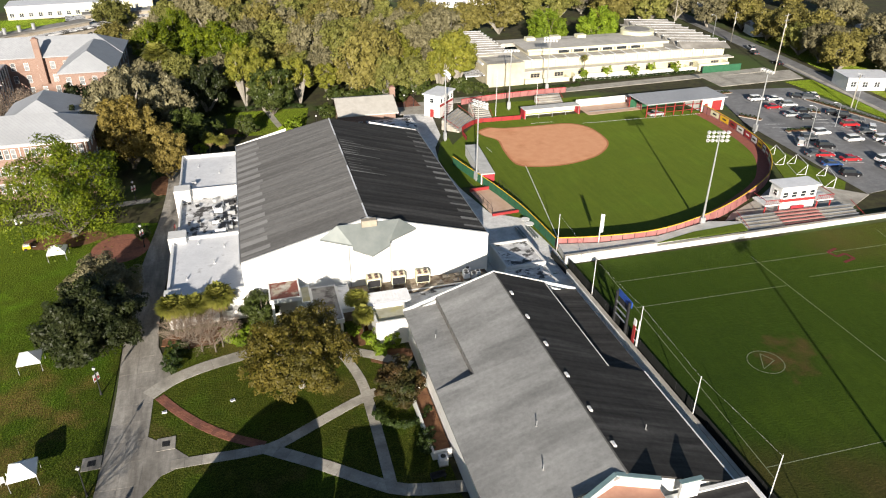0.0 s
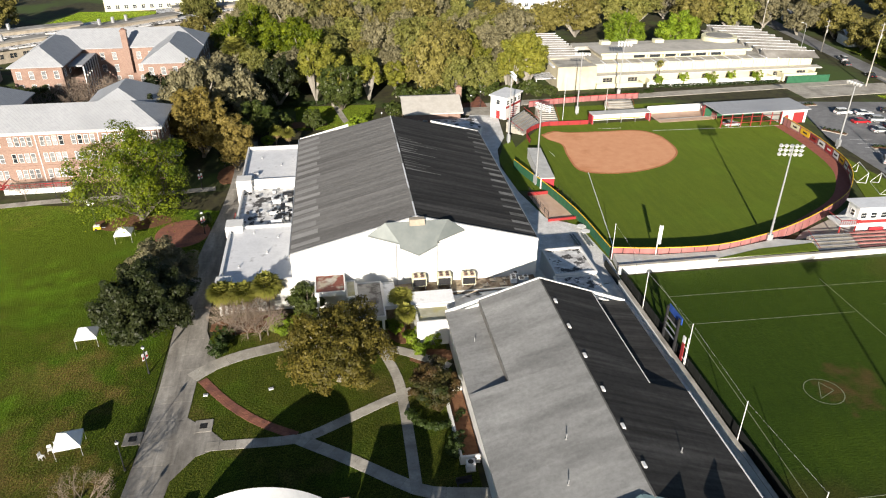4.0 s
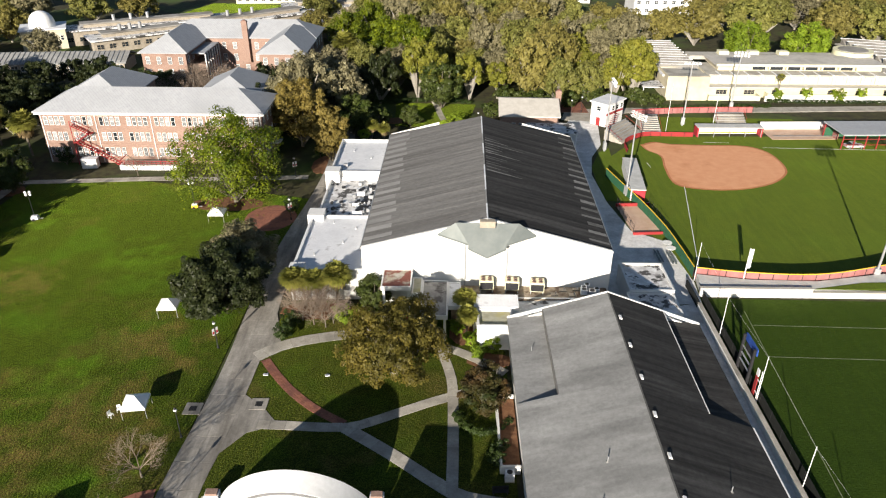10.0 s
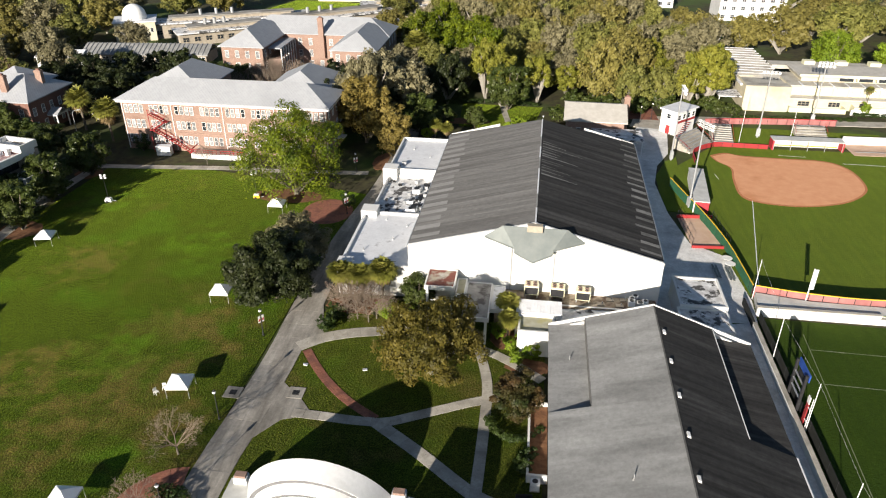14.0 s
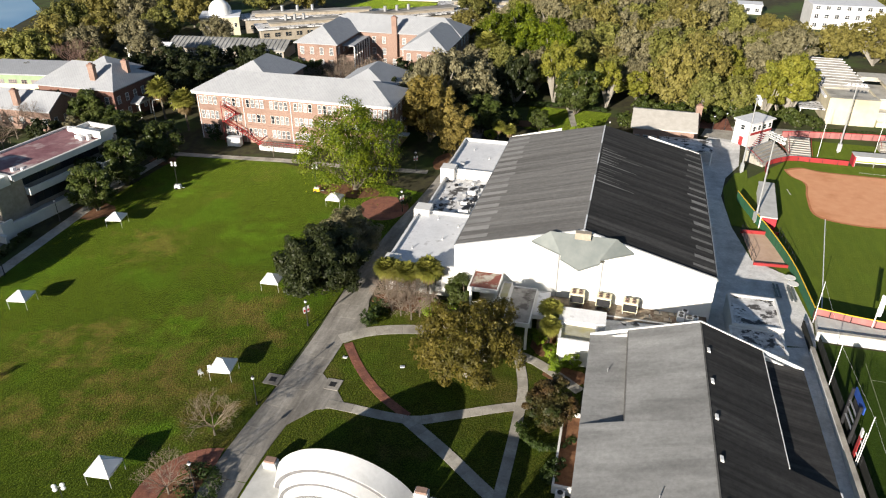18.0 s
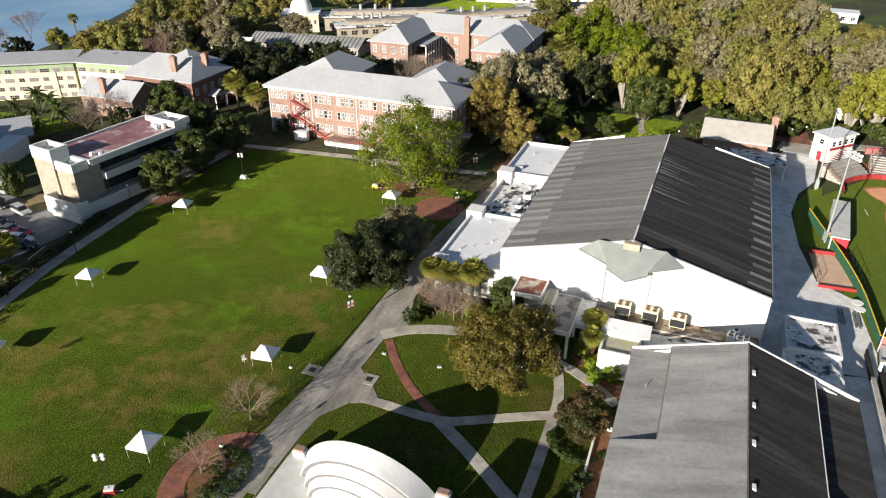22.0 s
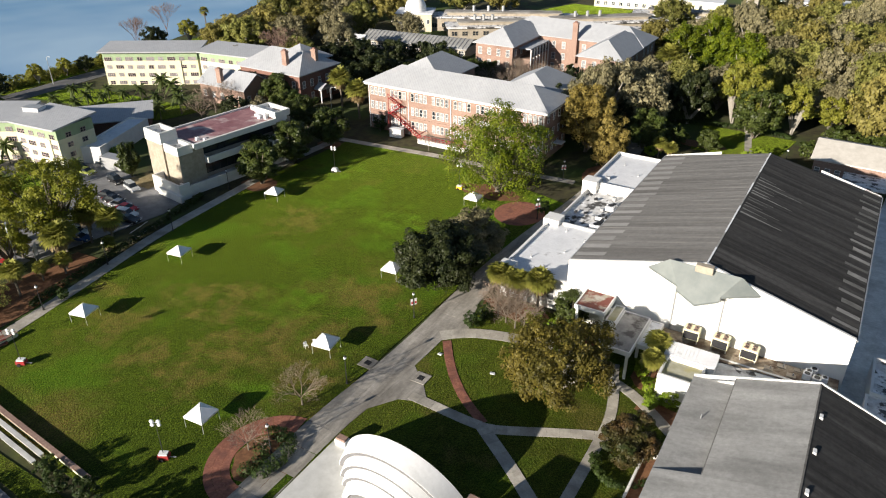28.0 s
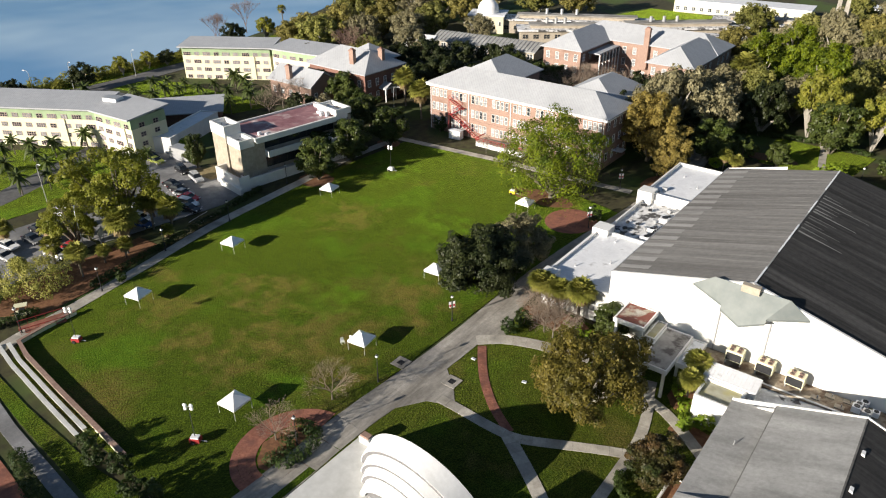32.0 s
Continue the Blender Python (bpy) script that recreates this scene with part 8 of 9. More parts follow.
TENTS = ((-32.6, 46.7, 5), (-28.9, 65.9, 8), (-64.9, 53.5, 14), (-67.1, 73.3, 10), (-70.2, 100.2, 12), (-32.4, 87.4, 4), (-34.3, 118.4, 2))
for x, y, a in TENTS:
    tent(x, y + .3, a)
for x, y, a in ((-31.2, 66.2, 20), (-31.8, 65.2, 70), (-30.6, 66.9, 140)):
    c = thing("folding_chair", x, y, 0, a, "white folding chair beside a tent", "chair", "folding chairs")
    part("seat", boxes((-.24, -.24, .42, .24, .24, .47)), M["whitepaint"], c)
    part("backrest", boxes((-.24, .2, .55, .24, .25, .95)), M["whitepaint"], c)
    for sx in (-.22, .22):
        for sy in (-.22, .22):
            part("leg", boxes((sx - .02, sy - .02, 0, sx + .02, sy + .02, .95 if sy > 0 else .42)), M["whitepaint"], c)


def light_stand(x, y, turn, base, label):
    """A portable light tower: trailer base, mast, four round lamps."""
    t = thing("light_tower", x, y, 0, turn, label, "light tower", "light towers")
    part("base", boxes((-.62, -.45, .22, .62, .45, .78)), M[base], t)
    part("hood", boxes((-.5, -.36, .78, .5, .36, .95)), M["whitepaint"], t)
    for s in (-1, 1):
        part("wheel", rod(bmesh.new(), (-.2, s * .47, .25), (-.2, s * .57, .25), .25, None, 12), M["tyre"], t)
    part("drawbar", boxes((.62, -.04, .3, 1.4, .04, .38)), M["steel"], t)
    part("mast", rod(bmesh.new(), (0, 0, .9), (0, 0, 5.5), .05, .035, 6), M["darksteel"], t)
    part("crossbar", boxes((-.5, -.03, 5.5, .5, .03, 5.55)), M["steel"], t)
    for sx in (-.38, .38):
        for z in (5.25, 5.75):
            bm = bmesh.new()
            bmesh.ops.create_uvsphere(bm, u_segments=12, v_segments=8, radius=.25, matrix=pose(sx, -.05, z) @ Matrix.Diagonal((1, .6, 1, 1)))
            part("lamp", bm, M["whitepaint"], t, "round white floodlight", None, True)


light_stand(-31.9, 40.6, 30, "rail", "portable light tower with red base and four round lamps")
light_stand(-62.6, 42.4, 30, "rail", "portable light tower with red base and four round lamps")
light_stand(-68.4, 117.6, 10, "whitepaint", "portable light tower with white base and four round lamps")
light_stand(-40.2, 123.4, 10, "yellowcap", "portable light tower with orange base and four round lamps")


def walk_lamp(x, y, banner=False):
    t = thing("lamp_post", x, y, 0, random.uniform(40, 60), "black lamp post with a globe" + (" and two white banners" if banner else " beside the walk"), "lamp post", "lamp posts")
    part("post", rod(bmesh.new(), (0, 0, -.05), (0, 0, 3.9), .08, .05, 8), M["darksteel"], t)
    part("foot", rod(bmesh.new(), (0, 0, -.05), (0, 0, .5), .17, .1, 8), M["darksteel"], t)
    bm = bmesh.new()
    bmesh.ops.create_uvsphere(bm, u_segments=12, v_segments=8, radius=.22, matrix=pose(0, 0, 4.2))
    part("globe", bm, M["membrane"], t, "", None, True)
    part("cap", rod(bmesh.new(), (0, 0, 4.36), (0, 0, 4.6), .2, .03, 8), M["darksteel"], t)
    if banner:
        for s in (-1, 1):
            b = part("banner", boxes((s * .3 - .18, -.015, 2.3, s * .3 + .18, .015, 3.4)), M["canvas"], t)
            part("banner_print", boxes((s * .3 - .14, -.022, 2.5, s * .3 + .14, -.016, 2.9)), M["red"], b, "plain maroon print")
            part("banner_arm", boxes((s * .3 - .2, -.02, 3.4, s * .3 + .2, .02, 3.44)), M["darksteel"], b)


for x, y, b in ((-22.1, 62.0, False), (-22.8, 79.3, True), (-23.7, 139.2, True), (-22.0, 47.6, False), (-76.2, 65.9, False), (-76.6, 80.1, False), (-72.6, 51.9, False), (-71.2, 38.6, False), (-81.6, 99.0, False), (-20.6, 119.0, True), (-83.0, 125, False), (-52, 139.6, False), (16.0, 170, False), (40.8, 181, False), (44, 184, False), (37.5, 184, False)):
    walk_lamp(x, y, b)
# drains
for x, y in ((-22.3, 66.9), (-14.3, 67.9)):
    d = thing("storm_drain", x, y, .034, 0, "square black storm drain grate set in the paving", "drain", "drains")
    part("collar", boxes((-1.05, -1.05, -.1, 1.05, 1.05, .03)), M["drive"], d)
    for i in range(6):
        part("grate_bar", boxes((-.42, -.40 + i * .15, .03, .42, -.32 + i * .15, .05)), M["darksteel"], d)
    part("pit", boxes((-.45, -.45, .031, .45, .45, .034)), M["net"], d)
# stepped retaining wall of the lawn with a brick cap
W_ = [(-69.7, 46), (-69.4, 41), (-68.7, 37.1), (-64.5, 36.2), (-54, 35.3), (-36.2, 34.0)]
rt = thing("lawn_retaining_wall", 0, 0, 0, 0, "cream retaining wall with a red brick cap at the lawn's foot", "wall")
for off_, z1, w, mt, cap in ((0, .55, .45, "cream", "brick"), (-.95, .3, .4, "cream", "paleslab"), (-1.9, .1, .4, "cream", "paleslab")):
    line = [Vector((x, y + off_ * 1.1, 0)) + Vector((off_ if i < 1 else 0, 0, 0)) for i, (x, y) in enumerate(W_[2 if off_ else 0:])]
    if off_:
        line[-1] = line[-2].lerp(line[-1], .55)
    L1, R1 = edges_of(line, w)
    L2, R2 = edges_of(line, w + .16)
    for i in range(len(line) - 1):
        part("wall", prism(bmesh.new(), [tuple(q[:2]) for q in (L1[i], R1[i], R1[i + 1], L1[i + 1])], -.3, z1), M[mt], rt)
        ln = (line[i + 1] - line[i]).length
        n = max(1, int(ln / .9))
        for k in range(n):
            a, b = k / n, (k + .97) / n
            part("cap_stone", prism(bmesh.new(), [tuple(q[:2]) for q in (L2[i].lerp(L2[i + 1], a), R2[i].lerp(R2[i + 1], a), R2[i].lerp(R2[i + 1], b), L2[i].lerp(L2[i + 1], b))], z1, z1 + .12), M[cap], rt)
stp = thing("brick_steps", -71.0, 41.6, 0, -18, "flight of brick steps with red rails at the lawn's corner", "steps")
for i in range(9):
    part("step", boxes((-1.3, -3.2 + i * .7, 0, 1.3, -2.5 + i * .7, .02 + i * .03)), M["brickpave"], stp)
for x in (-1.3, 1.3):
    part("rail", boxes((x - .04, -3.2, .9, x + .04, 3, 1.0)), M["rail"], stp)
    for i in range(6):
        part("rail_post", boxes((x - .03, -3.1 + i * 1.2, 0, x + .03, -3.04 + i * 1.2, .9)), M["rail"], stp)
sheet("lawn_lower", [(-69.5, 34.6), (-66.5, 32.2), (-54, 31.4), (-37, 31.2), (-20.5, 32.8), (-20.5, 27.4), (-36, 28.4), (-52, 29.4), (-64, 30.6), (-70.5, 32)], -.004, M["lawn"], "sunlit grass slope below the retaining wall", "lawn")
sheet("path_lower_walk", [(-72, 29.6), (-52, 27.2), (-36, 26.0), (-24, 25.2), (-24, 27.0), (-36, 27.8), (-52, 28.9), (-72, 31.4)], .004, M["lotpave"], "grey walk below the grass slope", "path")
sheet("path_lower", [(-74, 20), (-44, 16), (-30, 15), (-30, 23.4), (-44, 24.8), (-68, 26.8)], .0, M["brickpave"], "red brick walk below the retaining wall", "path")
gc = thing("golf_cart", -75.6, 41.0, 0, 60, "cream golf cart parked beside the sidewalk", "golf cart")
part("body", boxes((-1.1, -.55, .3, 1.1, .55, .75)), M["cream"], gc)
part("seat", boxes((-.5, -.5, .75, .3, .5, 1.15)), M["darksteel"], gc)
part("roof", boxes((-1.0, -.6, 1.85, .8, .6, 1.93)), M["cream"], gc)
for x in (-.9, .7):
    for y in (-.52, .52):
        part("roof_post", boxes((x - .03, y - .03, .75, x + .03, y + .03, 1.85)), M["darksteel"], gc)
for x in (-.75, .75):
    for y in (-.5, .5):
        part("wheel", rod(bmesh.new(), (x, y - .08, .23), (x, y + .08, .23), .23, None, 12), M["tyre"], gc)
# brick circle and mulch beds
sheet("path_brick_circle", [(-24.6 - 4.4 * math.cos(a * .2618) * 1.1, 119.6 + 5.4 * math.sin(a * .2618)) for a in range(24)], .022, M["brickpave"], "round red brick sitting place beside the drive", "path")
for nm, x, y, r, q in (("bed_oak", -34.5, 125.5, 7.0, 3.2), ("bed_office_tree", -78.2, 104.2, 4.0, 3.6), ("bed_walk_tree", -80.4, 130.4, 3, 2.6), ("bed_gym_south", -10.5, 88.8, 5.6, 2.4), ("bed_hall", 15.0, 77.2, 3.2, 1.6), ("bed_canopy", 12.0, 83.4, 2.6, 2.8), ("bed_garden", -3.5, 176, 6, 2.4), ("bed_ring", -21.6, 46.6, 3.9, 4.2), ("bed_gold_tree", -19, 146, 2.4, 5)):
    sheet(nm, [(x + r * math.cos(a * .3142) * (1 + .08 * math.sin(a * 3.1)), y + q * math.sin(a * .3142) * (1 + .07 * math.cos(a * 2.3))) for a in range(20)], .012, M["mulch"], "planting bed of reddish brown mulch", "planting bed")
rb = thing("refuse_cart", 2.6, 86.2, 0, 15, "red wheeled refuse cart under the canopy", "cart")
part("tub", boxes((-1.0, -.6, .3, 1.0, .6, 1.1)), M["rail"], rb)
part("load", boxes((-.9, -.5, 1.1, .9, .5, 1.3)), M["darksteel"], rb)
for x in (-.7, .7):
    part("wheel", rod(bmesh.new(), (x, -.5, .15), (x, .5, .15), .15, None, 8), M["tyre"], rb)
bn = thing("park_bench", 15.2, 54.2, 0, 5, "dark metal bench beside the hall", "bench")
part("seat", boxes((-.9, -.25, .42, .9, .25, .48)), M["darksteel"], bn)
part("backrest", boxes((-.9, .22, .5, .9, .28, .95)), M["darksteel"], bn)
for x in (-.75, .75):
    part("leg", boxes((x - .04, -.25, 0, x + .04, .25, .42)), M["darksteel"], bn)
for x, y in ((-6.6, 73.6), (-14.8, 73.6), (2.2, 79.2)):
    g = thing("garden_sign", x, y, 0, random.uniform(-20, 20), "small pale stone marker in the grass", "marker", "markers")
    part("slab", boxes((-.3, -.2, 0, .3, .2, .12)), M["membrane"], g)
    part("plate", boxes((-.2, -.12, .12, .2, .12, .14)), M["steel"], g)
bk = thing("bicycle_rack", 44.4, 62.6, 0, 0, "bicycle rack with dark bicycles beside the hall", "bicycle rack")
for i in range(7):
    y = -3 + i
    part("hoop", boxes((-.3, y - .02, 0, -.26, y + .02, .8), (.26, y - .02, 0, .3, y + .02, .8), (-.3, y - .02, .8, .3, y + .02, .84)), M["steel"], bk)
    bm = bmesh.new()
    for x in (-.5, .5):
        for k in range(10):
            a0, a1 = k * .628, (k + 1) * .628
            rod(bm, (x + .33 * math.cos(a0), y + .12, .35 + .33 * math.sin(a0)), (x + .33 * math.cos(a1), y + .12, .35 + .33 * math.sin(a1)), .03, None, 4)
    for a, b in (((-.5, .35), (-.1, .8)), ((-.1, .8), (.4, .85)), ((.5, .35), (.4, .95)), ((-.5, .35), (.1, .3)), ((.1, .3), (.4, .85)), ((-.1, .8), (-.15, .95))):
        rod(bm, (a[0], y + .12, a[1]), (b[0], y + .12, b[1]), .03, None, 4)
    part("bicycle", bm, M["darksteel"], bk)

# ---- single trees of the campus ----
oak_lawn = tree("live_oak", 21.5, 19.0, .4, "oakleaf", 14, "broad live oak with bright spring leaves on the lawn's edge", count=24000, size=.42, trunk=.6, lobes=30, droop=2.4, bark="bark", heart=.36)
plant(oak_lawn, -33.0, 126.6, .93, .97, turn=0)
oak_quad = tree("live_oak", 16.5, 9.6, 1.6, "oakolive", 23, "spreading live oak with olive leaves beside the walks", count=30000, size=.36, bark="palebark", trunk=.5, lobes=44, heart=.33)
plant(oak_quad, 2.2, 74.0, .84, 1.0, turn=40)
mag = tree("magnolia", 14.8, 11.8, .2, "darkleaf", 31, "dense dark green magnolia beside the drive", count=22000, size=.42, lobes=36, trunk=.3, core=.25, heart=.42)
plant(mag, -24.2, 89.0, .92, turn=10)
mag2 = tree("magnolia", 12, 9.5, .2, "greyleaf", 37, "grey green moss-hung tree beside the drive", count=13000, size=.36, lobes=26, trunk=.3, core=.2, heart=.40)
plant(mag2, -24.4, 100.5, .92, .84, turn=10)
gold = tree("golden_tree", 15, 18, 1.0, "goldleaf", 41, "tall tree with golden brown leaves", count=15000, size=.5, lobes=36, trunk=.45, core=.25, heart=.36)
plant(gold, -25.6, 157.4, .94, .9, turn=0)
plant(gold, -17.2, 148.2, .58, .66, turn=120)
shr = shrub("shrub", 7.4, 7.0, "darkolive", 51, "large round dark shrub with reddish tips near the hall", count=13000, size=.3, lobes=26)
plant(shr, 13.9, 67.6, .94, .9)
sheet("bed_shrub", [(13.8 + 3.75 * math.cos(i * .3142), 67.6 + 4.7 * math.sin(i * .3142)) for i in range(20)], .03, M["quad"], "round grass bed of the dark shrub", "bed")
hedge([(13.9 + 3.3 * math.cos(a), 66.6 + 3.5 * math.sin(a)) for a in (3.3, 3.8, 4.3, 4.8, 5.3, 5.8)], 1.3, .9, "low clipped green skirt round the dark shrub")
dk = tree("evergreen_tree", 10.5, 10.5, .6, "evergreen", 43, "dark evergreen tree in a mulch bed", count=9000, size=.42, lobes=26, trunk=.28, group="evergreens", core=.25, heart=.36)
for x, y, s in ((-77.8, 104.6, .86), (-79.8, 116.6, .9), (-79.2, 129.6, .88), (-84.2, 111, .7), (-93, 137.4, .75), (-110.6, 146.4, .85), (-101.5, 141, .7), (-86, 122, .75), (-2.0, 89.6, .52), (-14.6, 166, .9), (6.4, 186.8, 1.15), (-1.0, 171.6, .5), (-92.5, 131.5, .8), (-88, 196, .8), (-82, 193, .75), (-75.5, 192.5, .72), (-70.5, 194, .7), (-47.5, 191, .62), (-40, 190, .66), (-33, 192, .8), (-84.5, 119.5, .7), (-77.5, 197.5, .52), (-73, 197, .5), (-68.5, 197.6, .5), (-44, 197, .5), (-39, 197.4, .48), (-34.5, 197, .52), (-81.5, 199, .6)):
    plant(dk, x, y, s)
pk = tree("parking_tree", 21, 18, 2.2, "oakdark", 47, "large lime green shade tree beside the parking lot", count=16000, size=.52, lobes=30, trunk=.5)
plant(pk, -90.6, 66.5, .80, .87)
plant(pk, -90.0, 57.4, .46, .56)
sw = shrub("shrub", 11, 5.6, "paleleaf", 53, "loose feathery pale yellow-green shrub beside the sidewalk", count=7000, size=.26, lobes=34)
plant(sw, -80.8, 45.4, 1.0)
plant(sw, -84.5, 38.5, .8)
plant(dk, -104.4, 92.8, .44, .74)
# unseen trees added south of the quadrangle to cast shade on it
plant(dk, 8.2, 35.5, .78)
plant(dk, 13.0, 36.5, .72)
# trees added out of view below the great lawn's foot, to darken it with shade
for x, y, s in ((-31.5, 8.5, 1.0), (-46, 0, .9)):
    plant(dk, x, y, s)
# palms
pa = palm(3, 5.2, "cabbage palm with a round shaggy head against the annex", 2.3, 64)
for x, y, s in ((-14.0, 89.8, .95), (-12.6, 90.4, .85), (-10.6, 89.9, .9), (-7.6, 90.2, 1.05), (11.6, 85.6, .85), (11.9, 82.4, .75), (-6.4, 159, .75), (-9.5, 160.4, .8), (-96.6, 156.2, 1.5), (-85.8, 149.8, 1.45), (-80.4, 70.4, 1.1), (-85.6, 69.6, 1.1), (-80.8, 61.4, 1.2), (-82.6, 63.2, 1.1), (-79.4, 52.4, .9), (-48.2, 165, 1.2), (-22.5, 214, 2.0)):
    plant(pa, x, y, s)
pc_ = palm(13, 3.0, "low fan palm in the planting by the parking lot", 1.8, 40)
for x, y, s in ((-88, 52, 1.1), (-91, 60, 1.0), (-79.6, 60.4, .9), (-80.8, 57.2, .8), (-78.6, 68.2, .8), (-86.4, 46, .9), (-90, 72.6, 1.0), (-93.5, 66, 1.0), (-95, 55, 1.1), (-98, 61, .9), (-101, 50, 1.1)):
    plant(pc_, x, y, s)
pb_ = feather_palm(5, 4.6, "feather palm with arching fronds beside the road", 2.7, 20, "palm", .14)
for x, y, s in ((-129.6, 91, 1.6), (-136.5, 77, 1.1), (-138, 72.6, 1.2), (-141.6, 68, 1.1), (-151.8, 113, 1.1), (-154.4, 118, 1.2), (-144.6, 135.4, 1.5), (-139.8, 135, 1.4), (-149, 125.6, 1.0), (-147.4, 130, 1.1), (-172, 104, 1.2), (-160, 112, 1.1), (-133, 131, 1.4), (-129, 128, 1.3), (-125, 70, 1.1), (-121, 62, 1.2), (-118, 74, 1.0), (-131, 64, 1.1), (-114, 80, 1.0), (-135, 84, 1.2), (-158, 127, .9), (-165, 121, 1.0), (-128, 76, .9), (-133, 71, 1.0), (-124, 82, .8), (-119, 67, 1.0), (-127, 58, 1.1), (-137, 62, 1.1), (-146, 72, 1.0), (-140, 56, 1.0), (-116, 88, .8), (-152, 121, 1.0), (-137, 127, 1.2), (-130, 122, 1.1), (-141, 122, .9), (-162, 124, 1.0)):
    plant(pb_, x, y, s * .82)
pt = palm(7, 10.5, "tall fan palm by the lake", 2.0, 30)
plant(pt, -191, 195, 1.0)
plant(pt, 101, 196.5, .62)
# bare trees
bt = bare_tree(4, 6.0, 5.0, M["twig"], "leafless small tree of reddish twigs", 6)
for x, y, s in ((-24.4, 55.8, 1.0), (-24.6, 46.6, .9), (-10.4, 85.2, .9), (-8.6, 84.6, .95), (-12.2, 86.2, .9), (-11.2, 87.4, 1.0), (-9.4, 86.6, 1.0), (-7.6, 85.6, .9), (-13.0, 87.6, .9), (-57.5, 139.0, .8), (-66, 190, 1.5), (-60, 186, 1.6), (-54, 190, 1.7), (-70, 184, 1.4), (-50, 194, 1.7), (-58, 195, 1.8), (-63, 197, 1.6), (-46, 189, 1.5), (-42, 192, 1.5), (-122.5, 134, 1.5), (-120, 127, 1.3), (-121.6, 141, 1.4)):
    plant(bt, x, y, s)
bc = bare_tree(9, 11, 4.0, M["bald"], "tall russet leafless cypress by the lake", 6)
for x, y, s in ((-203, 172, 1.0), (-209, 191, 1.15), (-205, 175, .9), (-140, 178, 1.2), (-133, 174, 1.1)):
    plant(bc, x, y, s)
# clipped bushes and hedges
bu = shrub("round_bush", 2.7, 2.4, "hedge", 57, "clipped round dark bush at the lawn's foot", count=1600, size=.22, lobes=10)
for x, y, s in ((-41.1, 32.4, 1.05), (-38.0, 31.4, 1.1), (-34.6, 32.5, 1.15), (-30.5, 31.5, 1.2), (-27.9, 32.4, 1.15), (-75.4, 144.6, 1.6), (-14.2, 81.4, 1.1), (-20.9, 121.8, 1.3), (-72.6, 55.4, .8), (-20.4, 150.8, 1.2), (14.8, 58.4, .9), (-13.6, 84.4, 1.2), (15.6, 60.4, .8)):
    plant(bu, x, y, s)
lf = shrub("leafy_shrub", 3.2, 2.4, "limeleaf", 58, "low bright green shrub beside the walk", count=1400, size=.3, lobes=9)
for x, y, s in ((12.8, 80.4, 1), (15.4, 79.2, 1), (10.6, 83.6, .9), (13.4, 77.8, .8), (-6.2, 86.2, 1.1), (-3.6, 87.0, .9), (-4.8, 84.9, .7), (-11.5, 162, 1.2), (8.5, 170, 1.2), (11, 174, 1.3), (-118, 98, 1.2), (-125, 96, 1.2)):
    plant(lf, x, y, s)
hedge([(-83.2, 93), (-80.4, 80), (-77.6, 66), (-75.0, 52)], 1.5, 1.2, "clipped dark hedge between lot and sidewalk")
hedge([(-81.5, 30), (-76.6, 34), (-74.6, 42)], 1.8, 1.3, "clipped dark hedge beside the sidewalk")
hedge([(-46, 26.4), (-38, 24.6), (-30, 22.6)], 2.0, 1.4, "clipped dark hedge below the wall")
hedge([(98, 194), (116, 193.4), (138, 193.6)], 1.6, 1.1, "low hedge before the arts centre")
hedge([(66, 187.4), (82, 188.4), (96, 189.6)], 1.6, 1.2, "hedge behind the field fence")
hedge([(18, 186), (30, 187.6), (42, 188.6)], 2.2, 1.5, "hedge under the woodland edge")
hedge([(-10, 190), (2, 192), (14, 190.5)], 2.0, 1.2, "garden hedge under the trees")
hedge([(-24.0, 49.6), (-22.6, 50.2), (-21.0, 49.4), (-20.2, 47.2), (-20.6, 44.6)], 2.0, 1.1, "dark clipped hedge filling the brick ring")
hedge([(-23.4, 47.6), (-22.2, 46.0), (-22.4, 44.0)], 2.0, .9, "dark clipped hedge filling the brick ring")
hedge([(-8.0, 86.6), (-4.6, 86.9)], 1.2, .9, "low hedge under the annex windows")
for i, x in enumerate((100.6, 109.0, 117.5, 124.4, 132.4)):
    plant(lf, x, 195.4 + (i % 2), 1.0 + .15 * (i % 3), 1.5)

# ---- woods ----
W1 = tree("woodland_oak", 16.5, 15, .9, "forestleaf", 61, "olive green woodland oak", count=4600, size=0.78, lobes=34, trunk=.4, bark="palebark", group="woodland trees", core=.25, heart=.30)
W2 = tree("woodland_oak", 16, 15.5, .9, "greyleaf", 62, "greyish moss-hung woodland oak", count=4600, size=0.75, lobes=34, trunk=.4, bark="palebark", group="woodland trees", core=.25, heart=.30)
W3 = tree("woodland_oak", 13.5, 15.5, 4.6, "yelleaf", 63, "yellow green woodland oak with new leaves", count=4600, size=0.62, lobes=22, trunk=.4, bark="palebark", group="woodland trees", core=.22)
W4 = tree("woodland_oak", 14.5, 13, 1, "darkleaf", 64, "dark evergreen woodland tree", count=4600, size=0.7, lobes=24, trunk=.4, bark="palebark", group="woodland trees", core=.22)
W5 = tree("woodland_oak", 17, 15, 1.6, "oakleaf", 65, "round fresh green woodland tree", count=6000, size=0.62, lobes=30, trunk=.4, bark="palebark", group="woodland trees", core=.22)
W6 = tree("woodland_oak", 16.5, 15, .9, "oliveleaf", 66, "brownish olive woodland oak", count=4600, size=0.78, lobes=34, trunk=.4, bark="palebark", group="woodland trees", core=.25, heart=.30)
